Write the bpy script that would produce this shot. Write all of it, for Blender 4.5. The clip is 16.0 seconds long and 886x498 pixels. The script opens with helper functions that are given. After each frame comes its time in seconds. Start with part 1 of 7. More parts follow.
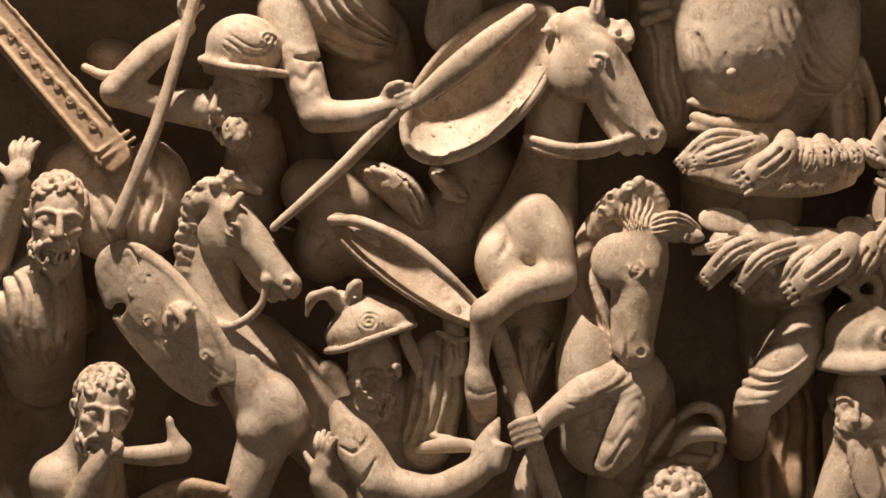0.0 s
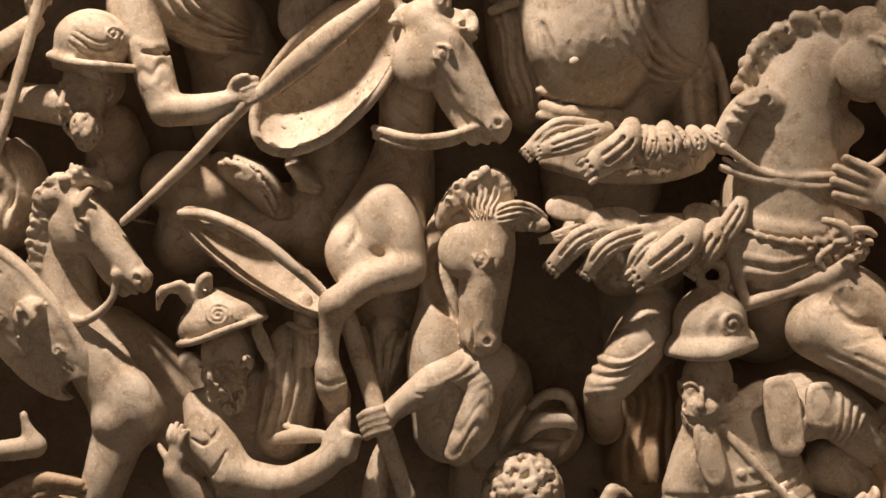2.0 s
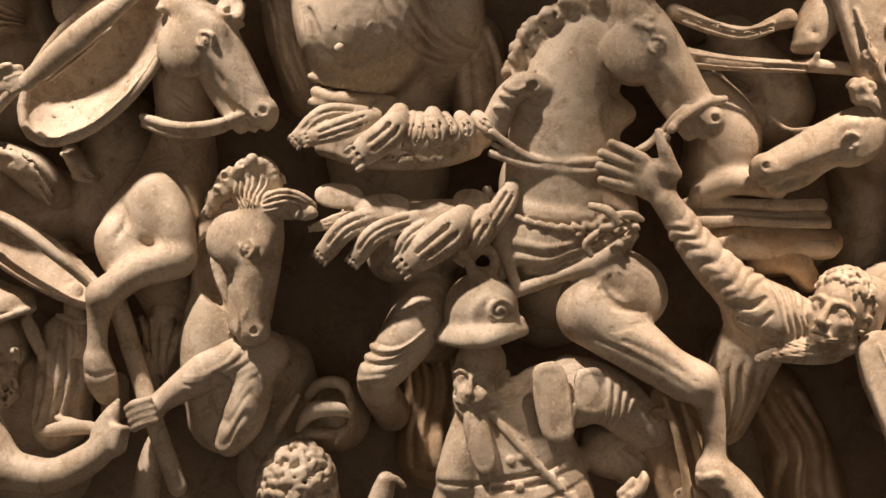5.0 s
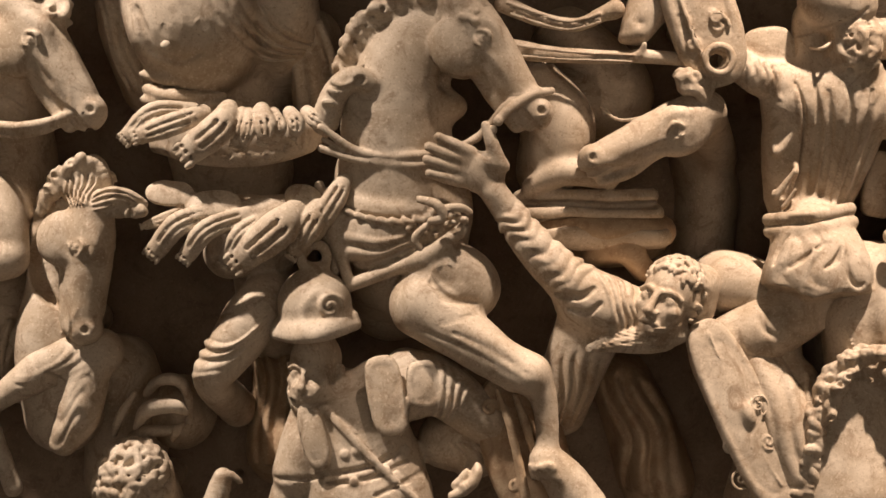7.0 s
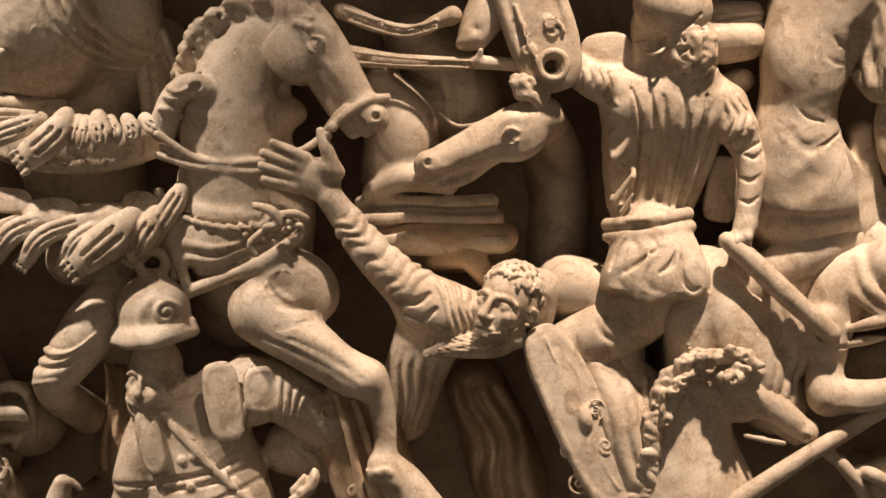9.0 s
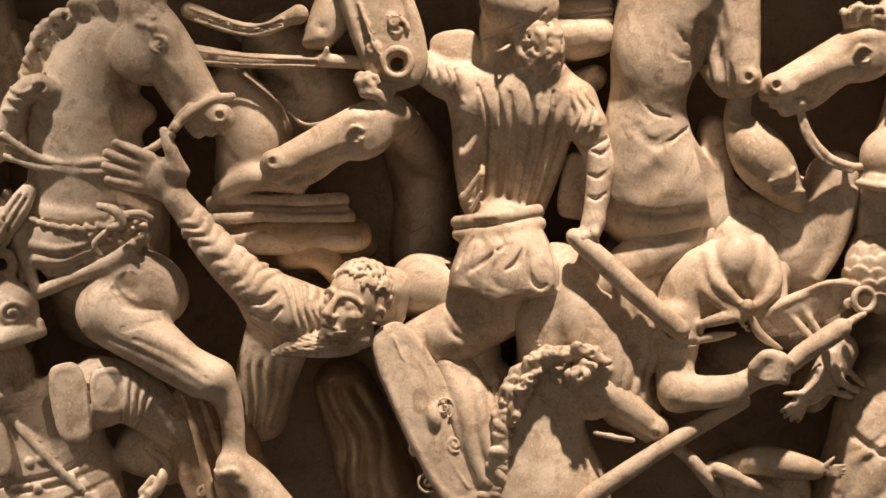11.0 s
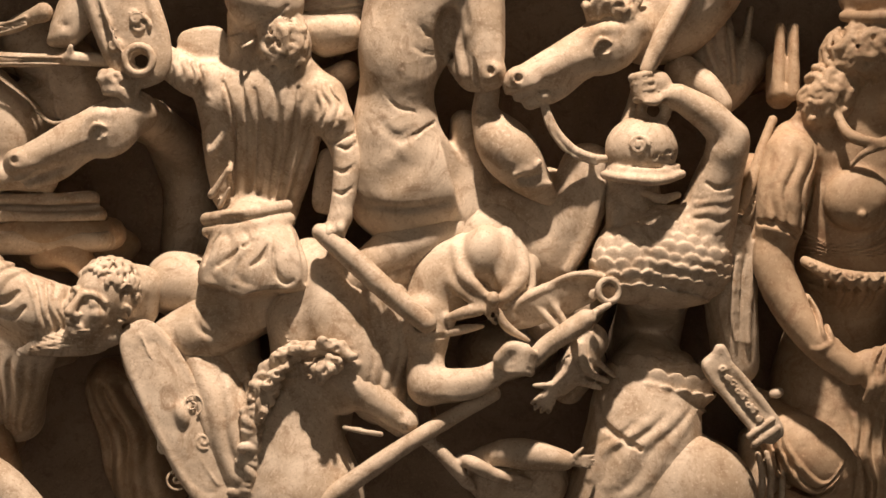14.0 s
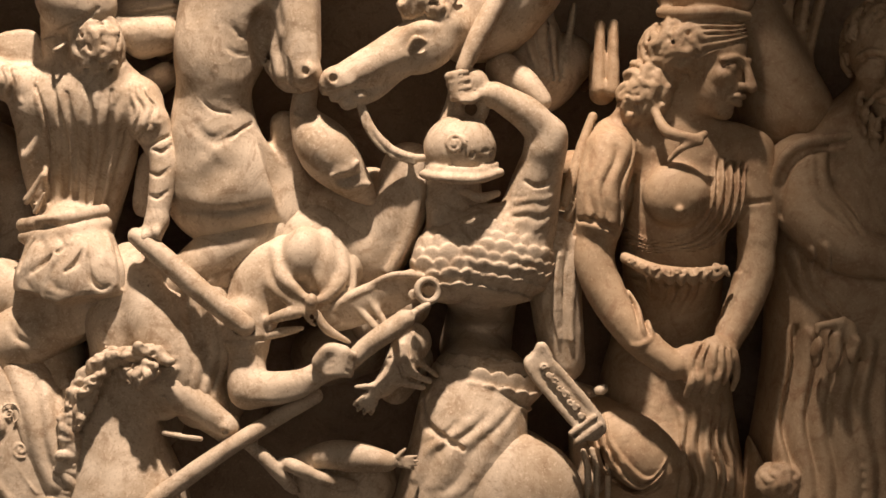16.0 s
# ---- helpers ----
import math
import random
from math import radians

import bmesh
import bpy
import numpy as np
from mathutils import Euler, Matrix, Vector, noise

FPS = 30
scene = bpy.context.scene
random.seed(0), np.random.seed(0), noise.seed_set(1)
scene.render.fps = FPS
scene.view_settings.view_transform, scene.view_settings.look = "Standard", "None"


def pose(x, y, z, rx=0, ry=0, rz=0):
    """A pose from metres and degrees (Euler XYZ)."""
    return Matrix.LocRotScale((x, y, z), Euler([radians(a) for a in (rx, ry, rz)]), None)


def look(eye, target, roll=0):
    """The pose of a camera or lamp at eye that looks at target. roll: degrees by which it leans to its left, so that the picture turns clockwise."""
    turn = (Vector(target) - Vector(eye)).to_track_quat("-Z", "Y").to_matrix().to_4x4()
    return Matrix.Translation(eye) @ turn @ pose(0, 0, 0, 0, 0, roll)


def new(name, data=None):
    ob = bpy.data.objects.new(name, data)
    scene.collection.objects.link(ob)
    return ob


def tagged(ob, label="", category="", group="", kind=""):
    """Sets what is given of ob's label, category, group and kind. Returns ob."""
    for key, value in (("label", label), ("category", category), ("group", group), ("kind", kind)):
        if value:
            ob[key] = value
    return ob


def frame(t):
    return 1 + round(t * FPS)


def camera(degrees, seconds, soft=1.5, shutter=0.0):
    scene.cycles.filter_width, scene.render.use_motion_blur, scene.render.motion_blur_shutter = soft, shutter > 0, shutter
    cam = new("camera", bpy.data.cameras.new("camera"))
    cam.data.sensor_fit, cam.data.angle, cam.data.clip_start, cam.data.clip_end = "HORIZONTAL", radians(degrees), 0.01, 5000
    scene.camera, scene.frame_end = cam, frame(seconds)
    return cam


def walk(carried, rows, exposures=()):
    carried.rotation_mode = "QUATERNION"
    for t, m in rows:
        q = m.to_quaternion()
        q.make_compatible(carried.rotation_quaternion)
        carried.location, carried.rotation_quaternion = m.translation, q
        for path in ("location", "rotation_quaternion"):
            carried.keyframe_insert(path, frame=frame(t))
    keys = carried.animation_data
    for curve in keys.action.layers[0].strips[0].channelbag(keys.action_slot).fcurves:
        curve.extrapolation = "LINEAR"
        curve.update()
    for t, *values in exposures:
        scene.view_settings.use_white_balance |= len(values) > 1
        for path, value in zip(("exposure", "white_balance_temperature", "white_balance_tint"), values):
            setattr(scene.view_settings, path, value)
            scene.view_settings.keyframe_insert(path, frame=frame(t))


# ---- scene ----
cam = camera(30.0, 16.0, soft=1.6)
ROWS = [
    (0.0, 0.2951, -1.6804, 1.3702, 92.072, -2.122, 2.759),
    (0.5, 0.3329, -1.6827, 1.3799, 91.804, -2.031, 2.81),
    (1.0, 0.3707, -1.6865, 1.3885, 91.51, -1.842, 2.782),
    (1.5, 0.4076, -1.6869, 1.3958, 91.197, -1.567, 2.689),
    (2.0, 0.4433, -1.6824, 1.4014, 90.851, -1.267, 2.554),
    (2.5, 0.4778, -1.6753, 1.4059, 90.514, -1.062, 2.376),
    (3.0, 0.5106, -1.6682, 1.4095, 90.246, -1.039, 2.172),
    (3.5, 0.5435, -1.6635, 1.4127, 90.074, -1.035, 2.0),
    (4.0, 0.577, -1.6615, 1.4161, 89.965, -0.993, 1.839),
    (6.5, 0.7515, -1.6682, 1.4301, 89.548, 0.071, 0.705),
    (7.0, 0.7871, -1.6655, 1.4302, 89.412, 0.269, 0.444),
    (7.5, 0.8228, -1.6606, 1.4302, 89.351, 0.315, 0.258),
    (8.0, 0.8603, -1.6598, 1.43, 89.398, 0.28, 0.178),
    (8.5, 0.9002, -1.6647, 1.4295, 89.504, 0.306, 0.13),
    (9.0, 0.9415, -1.6689, 1.4289, 89.619, 0.492, 0.064),
    (9.5, 0.9832, -1.6687, 1.4272, 89.704, 0.753, -0.005),
    (12.0, 1.1763, -1.6618, 1.4099, 89.983, 1.03, 0.372),
    (12.5, 1.2105, -1.6673, 1.4072, 90.01, 1.157, 0.126),
    (13.0, 1.2446, -1.6714, 1.4047, 90.045, 1.376, -0.28),
    (13.5, 1.2785, -1.6715, 1.4026, 90.063, 1.588, -0.794),
    (14.0, 1.3117, -1.6672, 1.4011, 90.067, 1.754, -1.354),
    (14.5, 1.3447, -1.6631, 1.4005, 90.05, 1.96, -1.874),
    (15.0, 1.3772, -1.6617, 1.4011, 89.978, 2.201, -2.354),
    (15.5, 1.4096, -1.6624, 1.4028, 89.844, 2.457, -2.807),
    (16.0, 1.4413, -1.664, 1.405, 89.72, 2.683, -3.226),
]
walk(cam, [(t, pose(x, y, z, rx, ry, rz)) for t, x, y, z, rx, ry, rz in ROWS])

# ---- light: two warm museum spots over the relief, dim gallery with added fill opening ----
world = bpy.data.worlds.new("gallery_fill")
world.use_nodes = True
# Warm world fill, added to lift the shadows through the front opening.
world.node_tree.nodes["Background"].inputs[0].default_value = (1.0, 0.80, 0.62, 1)
world.node_tree.nodes["Background"].inputs[1].default_value = 0.68
scene.world = world


def spot(name, eye, target, watts, cone, radius, colour, blend):
    lamp = bpy.data.lights.new(name, "SPOT")
    lamp.energy, lamp.spot_size, lamp.spot_blend = watts, radians(cone), blend
    lamp.shadow_soft_size, lamp.color = radius, colour
    ob = new(name, lamp)
    ob.matrix_world = look(eye, target)
    return ob


WARM = (1.0, 0.755, 0.585)
PALE = (1.0, 0.80, 0.655)
spot("spot_light", (1.46, -0.74, 3.6), (1.32, 0.05, 1.27), 572, 32, 0.045, WARM, 0.8)
spot("spot_light", (-0.36, -0.62, 3.45), (0.18, 0.05, 1.30), 455, 41, 0.045, PALE, 0.75)
scene.view_settings.exposure = 0.0


# ---- materials ----
def stone(name, light, dark, stain, rough=0.58, scale=1.0, bump=0.22):
    """Old marble: broad patina, veins of stain, fine grain and small pits."""
    m = bpy.data.materials.new(name)
    m.use_nodes = True
    n, l = m.node_tree.nodes, m.node_tree.links
    bsdf = n["Principled BSDF"]
    co = n.new("ShaderNodeTexCoord")
    src = n.new("ShaderNodeNewGeometry").outputs["Position"]

    def noise_tex(size, detail=6.0, rough_=0.6, distort=0.0):
        t = n.new("ShaderNodeTexNoise")
        t.inputs["Scale"].default_value, t.inputs["Detail"].default_value = size * scale, detail
        t.inputs["Roughness"].default_value, t.inputs["Distortion"].default_value = rough_, distort
        l.new(src, t.inputs["Vector"])
        return t.outputs["Fac"]

    def ramp(fac, lo, hi):
        r = n.new("ShaderNodeMapRange")
        r.inputs["From Min"].default_value, r.inputs["From Max"].default_value = lo, hi
        l.new(fac, r.inputs["Value"])
        return r.outputs["Result"]

    def mix(fac, a, b):
        x = n.new("ShaderNodeMix")
        x.data_type = "RGBA"
        l.new(fac, x.inputs["Factor"])
        for sock, v in ((x.inputs["A"], a), (x.inputs["B"], b)):
            if isinstance(v, tuple):
                sock.default_value = (*v, 1)
            else:
                l.new(v, sock)
        return x.outputs["Result"]

    base = mix(ramp(noise_tex(13, 9, 0.68, 1.0), 0.36, 0.64), light, dark)
    base = mix(ramp(noise_tex(31, 9, 0.74, 1.4), 0.50, 0.74), base, stain)
    base = mix(ramp(noise_tex(380, 4, 0.7), 0.55, 0.80), base, stain)
    base = mix(ramp(noise_tex(300, 3, 0.7), 0.56, 0.80), base, tuple(min(1, 1.25 * c) for c in light))
    l.new(base, bsdf.inputs["Base Color"])
    bsdf.inputs["Roughness"].default_value = rough
    bsdf.inputs["Specular IOR Level"].default_value = 0.35
    grain, pits = noise_tex(800, 4, 0.7), noise_tex(150, 6, 0.68)
    add = n.new("ShaderNodeMath")
    add.operation = "ADD"
    l.new(grain, add.inputs[0])
    l.new(pits, add.inputs[1])
    b = n.new("ShaderNodeBump")
    b.inputs["Strength"].default_value, b.inputs["Distance"].default_value = bump, 0.0016
    l.new(add.outputs[0], b.inputs["Height"])
    l.new(b.outputs["Normal"], bsdf.inputs["Normal"])
    return m


MARBLE = stone("marble", (0.62, 0.54, 0.435), (0.42, 0.335, 0.24), (0.23, 0.15, 0.088))
# Brown patina; on shadowed cloaks and dim captives the tone also stands for shade.
BROWN = stone("patinated_shaded_marble", (0.50, 0.39, 0.27), (0.38, 0.27, 0.17), (0.26, 0.15, 0.09))
# Rough slab in half the marble's tone: recess shade put into the colour.
GROUND = stone("rough_shaded_marble", (0.30, 0.23, 0.17), (0.22, 0.16, 0.11), (0.15, 0.09, 0.06), 0.75)
DIM = stone("dark_painted_plaster", (0.16, 0.14, 0.12), (0.13, 0.11, 0.095), (0.10, 0.085, 0.07), 0.85, 0.2, 0.1)


# ---- carving: blended solids on a fine grid, in millimetres on the relief ----
# x along the front, z up, d out of the back slab towards the hall.
BACK, FOOT = 0.11, 1.0
FAR = 40.0


def sunk(d):
    """How deep a place of the carving lies: what is behind the foremost figures is cut farther in."""
    return np.where(d > 62, d, 62 - (62 - d) * 1.9)


def spline(pts, n=3):
    """A smooth line through the points, n pieces a span."""
    p = np.array(pts, float)
    if len(p) < 3:
        n = 1
    q = np.vstack([2 * p[0] - p[1], p, 2 * p[-1] - p[-2]])
    out = []
    for i in range(1, len(q) - 2):
        a, b, c, d = q[i - 1 : i + 3]
        for t in np.arange(n) / n:
            out.append(0.5 * (2 * b + (c - a) * t + (2 * a - 5 * b + 4 * c - d) * t * t + (3 * b - a - 3 * c + d) * t**3))
    return np.array(out + [q[-2]])


def turned(yaw=0.0, pitch=0.0, roll=0.0):
    """Side, up and ahead of a body as columns; yaw 0 faces the hall, 90 the way of x; roll leans clockwise."""
    y, p, r = radians(yaw), radians(pitch), radians(roll)
    ahead = np.array([math.sin(y) * math.cos(p), math.sin(p), math.cos(y) * math.cos(p)])
    side = np.array([math.cos(y), 0, -math.sin(y)])
    up = np.array([-math.sin(y) * math.sin(p), math.cos(p), -math.cos(y) * math.sin(p)])
    lean = np.array([[math.cos(r), math.sin(r), 0], [-math.sin(r), math.cos(r), 0], [0, 0, 1]])
    return lean @ np.stack([side, up, ahead], 1)


def tongue(f, pts, tassel=True):
    """A leather strap of a kilt: a flat band with ridges along it and a drilled fringe at its end."""
    q = spline(pts, 4)
    f.limb([(*p[:3], 1.1 * p[3]) for p in pts], 1.4, flat=0.52)
    way = np.gradient(q[:, :2], axis=0)
    way /= np.linalg.norm(way, axis=1)[:, None] + 1e-6
    side = np.stack([-way[:, 1], way[:, 0]], 1)
    for t in (-0.3, 0.35):
        line = q.copy()
        line[:, :2] += side * (q[:, 3:] * t)
        line[:, 2] += q[:, 3] * 0.58
        line[:, 3] = q[:, 3] * 0.15 + 0.2
        f.limb([tuple(p) for p in line[1::2]], 1.2, n=2, op="cut")
    if tassel:
        e, r = q[-1], q[-1][3]
        for i in range(4):
            t = (i - 1.5) / 2
            p = e[:3] + np.array([*(side[-1] * t * r * 1.1 + way[-1] * r * 0.75), r * 0.1])
            f.limb([(*p, r * 0.26), (*(p + np.array([*(way[-1] * r * 0.45), -r * 0.1])), r * 0.2)], 1.5, cling=False)
            p = p + np.array([*(side[-1] * r * 0.25 - way[-1] * r * 0.2), r * 0.35])
            f.limb([(*p, r * 0.13 + 0.3), (*(p - np.array([0, 0, r])), r * 0.1 + 0.3)], 0.5, op="cut")


class Sculpt:
    def __init__(self, name, label, category, material=None, h=1.64, group=""):
        self.name, self.tags, self.h = name, (label, category, group), max(h, 1.9) if category == "drapery" else h
        self.material, self.ops = material or MARBLE, []
        self.rng = random.Random(name + label)
        self.whole = False
        self.world()

    # a local frame for what follows: heads and shields are made in their own axes
    def world(self):
        self.m, self.o, self.s = np.eye(3), np.zeros(3), 1.0
        return self

    def local(self, o, s=1.0, m=None):
        self.o, self.s, self.m = np.array(o[:3], float), s, np.eye(3) if m is None else m
        return self

    def at(self, p):
        return self.o + self.m @ (np.array(p[:3], float) * self.s)

    def _op(self, kind, k, lo, hi, fn):
        self.ops.append((kind, k, np.array(lo), np.array(hi), fn))

    def front(self, x, z):
        """How far out the figure stands so far at a place, or None."""
        D = np.arange(-30, 150, 2, dtype=np.float32)
        S = np.full((1, 1, len(D)), FAR, np.float32)
        for kind, k, a, b, fn in self.ops:
            if k <= 2.9 or kind != "add" or (b - a).min() < 17 or not (a[0] - k < x < b[0] + k and a[1] - k < z < b[1] + k):
                continue
            e = fn(np.array([x], np.float32), np.array([z], np.float32), D, k + 6.0)
            f = np.maximum(k - np.abs(S - e if kind == "add" else S + e), 0) / k
            S = np.minimum(S, e) - f * f * (k / 4) if kind == "add" else np.maximum(S, -e) + f * f * (k / 4)
        hit = np.nonzero(S[0, 0] < 0)[0]
        if not len(hit) or hit[-1] + 1 >= len(D):
            return None
        i = hit[-1]
        return float(D[i] + 2 * S[0, 0, i] / (S[0, 0, i] - S[0, 0, i + 1]))

    def laid(self, pts, up=0.5, reach=26.0):
        """The points brought onto the body where they lie close over it or under its skin; ends that hang over its edge dip in."""
        d = [self.front(p[0], p[1]) for p in pts]
        good = [e is not None and p[2] - reach < e for e, p in zip(d, pts)]
        if not any(good):
            return [p[2] for p in pts]
        if sum(good) < 0.5 * len(pts):
            return [e + up * p[3] if g else p[2] for e, g, p in zip(d, good, pts)]
        out = []
        for i, p in enumerate(pts):
            near = min((j for j in range(len(pts)) if good[j]), key=lambda j: abs(j - i))
            out.append(d[near] + up * p[3] - 5 * abs(near - i))
        return out

    def limb(self, pts, k=5.0, flat=1.0, n=5, op="add", cling=True):
        """A tapering rounded bar through points (x, z, d, radius); thin ones cling to what they lie on."""
        if cling and flat == 1.0 and self.s == 1.0 and op == "add" and k <= 2 and max(p[3] for p in pts) < 7.5:
            pts = [(p[0], p[1], d, p[3]) for p, d in zip(pts, self.laid(pts))]
        q = spline([(*self.at(p), p[3] * self.s) for p in pts], n)
        r = np.maximum(q[:, 3:], 0.4)
        grow = np.array([1, 1, max(flat, 1.0)])
        lo, hi = (q[:, :3] - r * grow).min(0), (q[:, :3] + r * grow).max(0)

        def fn(X, Z, D, pad):
            out = np.full((len(X), len(Z), len(D)), FAR, np.float32)
            for a, b in zip(q[:-1], q[1:]):
                R = max(a[3], b[3], 0.4) + pad
                cut = []
                for ax, g in enumerate((X, Z, D)):
                    R2 = R * (max(flat, 1.0) if ax == 2 else 1)
                    i, j = np.searchsorted(g, (min(a[ax], b[ax]) - R2, max(a[ax], b[ax]) + R2))
                    cut.append(slice(i, j))
                if any(c.start >= c.stop for c in cut):
                    continue
                x, z, d = X[cut[0]][:, None, None] - a[0], Z[cut[1]][None, :, None] - a[1], (D[cut[2]][None, None, :] - a[2]) / flat
                v = b[:3] - a[:3]
                v = np.array([v[0], v[1], v[2] / flat], np.float32)
                length = max(float(np.sqrt(v @ v)), 1e-3)
                ra, slope = max(a[3], 0.4), max(-0.94, min(0.94, (max(a[3], 0.4) - max(b[3], 0.4)) / length))
                s = (x * v[0] + z * v[1] + d * v[2]) / length
                q2 = np.maximum(x * x + z * z + d * d - s * s, 0)
                c = np.clip(s - np.sqrt(q2) * (slope / math.sqrt(1 - slope * slope)), 0, length)
                e = np.sqrt(q2 + (s - c) ** 2) - (ra - slope * c)
                part = out[tuple(cut)]
                np.minimum(part, e, out=part)
            return out

        self._op(op, k, lo, hi, fn)
        return self

    def ball(self, c, r, rot=0.0, k=5.0, op="add"):
        """An ellipsoid of radii r (x, z, d of its frame), turned anticlockwise by rot degrees."""
        r = np.array(r if isinstance(r, tuple) else (r, r, r), float) * self.s
        if self.s == 1.0 and r.max() < 7.5 and k <= 2:
            c = (c[0], c[1], self.laid([(*c[:3], r[2])], 0.2 if op == "add" else 0.0)[0])
        a = radians(rot)
        m = self.m @ np.array([[math.cos(a), -math.sin(a), 0], [math.sin(a), math.cos(a), 0], [0, 0, 1]])
        o, wide = self.at(c), np.linalg.norm(m, axis=0)
        m, r = m / wide, r * wide
        half = np.sqrt(((m * r) ** 2).sum(1))

        def fn(X, Z, D, pad):
            x, z, d = X[:, None, None] - o[0], Z[None, :, None] - o[1], D[None, None, :] - o[2]
            u = [(x * m[0, i] + z * m[1, i] + d * m[2, i]) / r[i] for i in range(3)]
            k0 = np.sqrt(u[0] ** 2 + u[1] ** 2 + u[2] ** 2)
            k1 = np.sqrt((u[0] / r[0]) ** 2 + (u[1] / r[1]) ** 2 + (u[2] / r[2]) ** 2) + 1e-6
            return k0 * (k0 - 1) / k1

        self._op(op, k, o - half, o + half, fn)
        return self

    def plate(self, c, a, b, thick=5.0, m=None, power=2.0, bulge=0.0, rim=0.0, k=1.0, op="add"):
        """A rounded plate of half sizes a, b across m's first two columns; bulge lifts its middle; rim is a raised border."""
        m = self.m @ (np.eye(3) if m is None else m)
        o, s = self.at(c), self.s
        a, b, thick, bulge, rim = a * s, b * s, thick * s, bulge * s, rim * s
        half = np.abs(m[:, 0]) * a + np.abs(m[:, 1]) * b + np.abs(m[:, 2]) * (thick + abs(bulge) + rim) + 1

        def fn(X, Z, D, pad):
            x, z, d = X[:, None, None] - o[0], Z[None, :, None] - o[1], D[None, None, :] - o[2]
            u, v, w = (x * m[0, i] + z * m[1, i] + d * m[2, i] for i in range(3))
            q = (np.abs(u / a) ** power + np.abs(v / b) ** power) ** (1 / power)
            edge = (q - 1) * min(a, b)
            w = w - bulge * (1 - np.minimum(q, 1.3) ** 2)
            t = thick / 2
            if rim:
                t = t + rim * 0.5 * np.clip(1 - np.abs(edge + rim) / rim, 0, 1) ** 0.5
            return np.maximum(edge, np.abs(w) - t)

        self._op(op, k, o - half, o + half, fn)
        return self

    def ring(self, c, big, small, m=None, k=1.5, stretch=1.0, op="add"):
        m = np.eye(3) if m is None else m
        pts = []
        for i in range(13):
            t = i * math.tau / 12
            p = m @ np.array([math.cos(t) * big, math.sin(t) * big * stretch, 0])
            pts.append((c[0] + p[0], c[1] + p[1], c[2] + p[2], small))
        return self.limb(pts, k, n=2, op=op, cling=False)

    def spiral(self, c, big, small, turns=1.6, m=None, k=1.0, op="add", hand=1):
        m = np.eye(3) if m is None else m
        pts, steps = [], int(turns * 9)
        for i in range(steps + 1):
            t, q = hand * i / 9 * math.tau, big * (1 - 0.85 * i / steps)
            p = m @ np.array([math.cos(t) * q, math.sin(t) * q, 0])
            pts.append((c[0] + p[0], c[1] + p[1], c[2] + p[2], small))
        return self.limb(pts, k, n=2, op=op)

    def folds(self, first, last, count, k=2.5, wave=1.0, op="add", flat=1.0, valley=True):
        """Ridges of drapery from one line to another, each a little off the even step."""
        a, b = spline(first, 2), spline(last, 2)
        size = min(len(a), len(b))
        a, b = a[np.linspace(0, len(a) - 1, size).round().astype(int)], b[np.linspace(0, len(b) - 1, size).round().astype(int)]
        lines = []
        for i in range(count):
            t = (i + self.rng.uniform(-0.22, 0.22)) / max(count - 1, 1)
            line = a + (b - a) * t
            line[:, :2] += np.array([[self.rng.uniform(-wave, wave) for _ in range(2)] for _ in line])
            line[:, 3] *= self.rng.uniform(0.75, 1.2)
            lines.append(line)
        skin = [self.laid(line, 0.0, 34.0) for line in lines]
        for line, d in zip(lines, skin):
            for _ in range(2):
                d = np.convolve(np.r_[d[0], d, d[-1]], (0.25, 0.5, 0.25), 'valid')
            line[:, 2] = d - 0.1 * line[:, 3]
            size = float(line[:, 3].mean())
            self.limb([tuple(p) for p in line], max(2.01, 0.6 * size), n=3, op=op, flat=flat)
        for one, two in zip(lines, lines[1:]):
            gap = (one + two) / 2
            apart = np.linalg.norm(one[:, :2] - two[:, :2], axis=1)
            gap[:, 2] += 0.35 * gap[:, 3]
            gap[:, 3] = np.clip(apart * 0.28, 0.5, gap[:, 3] * 0.55)
            if valley and op == "add" and apart.mean() < 5 * size:
                self.limb([tuple(p) for p in gap], max(1.0, 0.3 * size), n=3, op="cut")
        return self

    def cloth(self, first, last, count, depth, fade=(0.12, 0.12), merge=0.5, soft=0.03, sway=0.18):
        """Carved folds on the body between two lines that run the way of the folds; depth in mm; merge: share of folds that join up."""
        line = []
        for side in (first, last):
            q = spline([p[:2] for p in side], 8)
            way = np.r_[0, np.cumsum(np.linalg.norm(np.diff(q, axis=0), axis=1))]
            t = np.linspace(0, way[-1], 41)
            line.append(np.stack([np.interp(t, way, q[:, 0]), np.interp(t, way, q[:, 1])], 1))
        A, B = line
        deep = min(p[2] for p in list(first) + list(last)) - 45
        both = np.vstack([A, B])
        lo, hi = np.array([*(both.min(0) - 2), deep]), np.array([*(both.max(0) + 2), 190.0])
        rng = np.random.default_rng(self.rng.randrange(10**6))
        shift, size, turn = rng.uniform(-0.2, 0.2, count + 3), rng.uniform(0.65, 1.25, count + 3), rng.uniform(0, 6.3, 4)
        U, V = (g.ravel() for g in np.meshgrid(np.linspace(0, 1, 21), np.linspace(0, 1, 41), indexing="ij"))
        K = (V * 40).round().astype(int)
        seeds = A[K] * (1 - U)[:, None] + B[K] * U[:, None]

        def place(u, v):
            g = np.clip(v, 0, 1) * 40
            i = np.minimum(g.astype(int), 39)
            t = (g - i)[:, None]
            a, b = A[i] * (1 - t) + A[i + 1] * t, B[i] * (1 - t) + B[i + 1] * t
            dv = ((A[i + 1] - A[i]) * (1 - u)[:, None] + (B[i + 1] - B[i]) * u[:, None]) * 40
            return a * (1 - u)[:, None] + b * u[:, None], b - a, dv

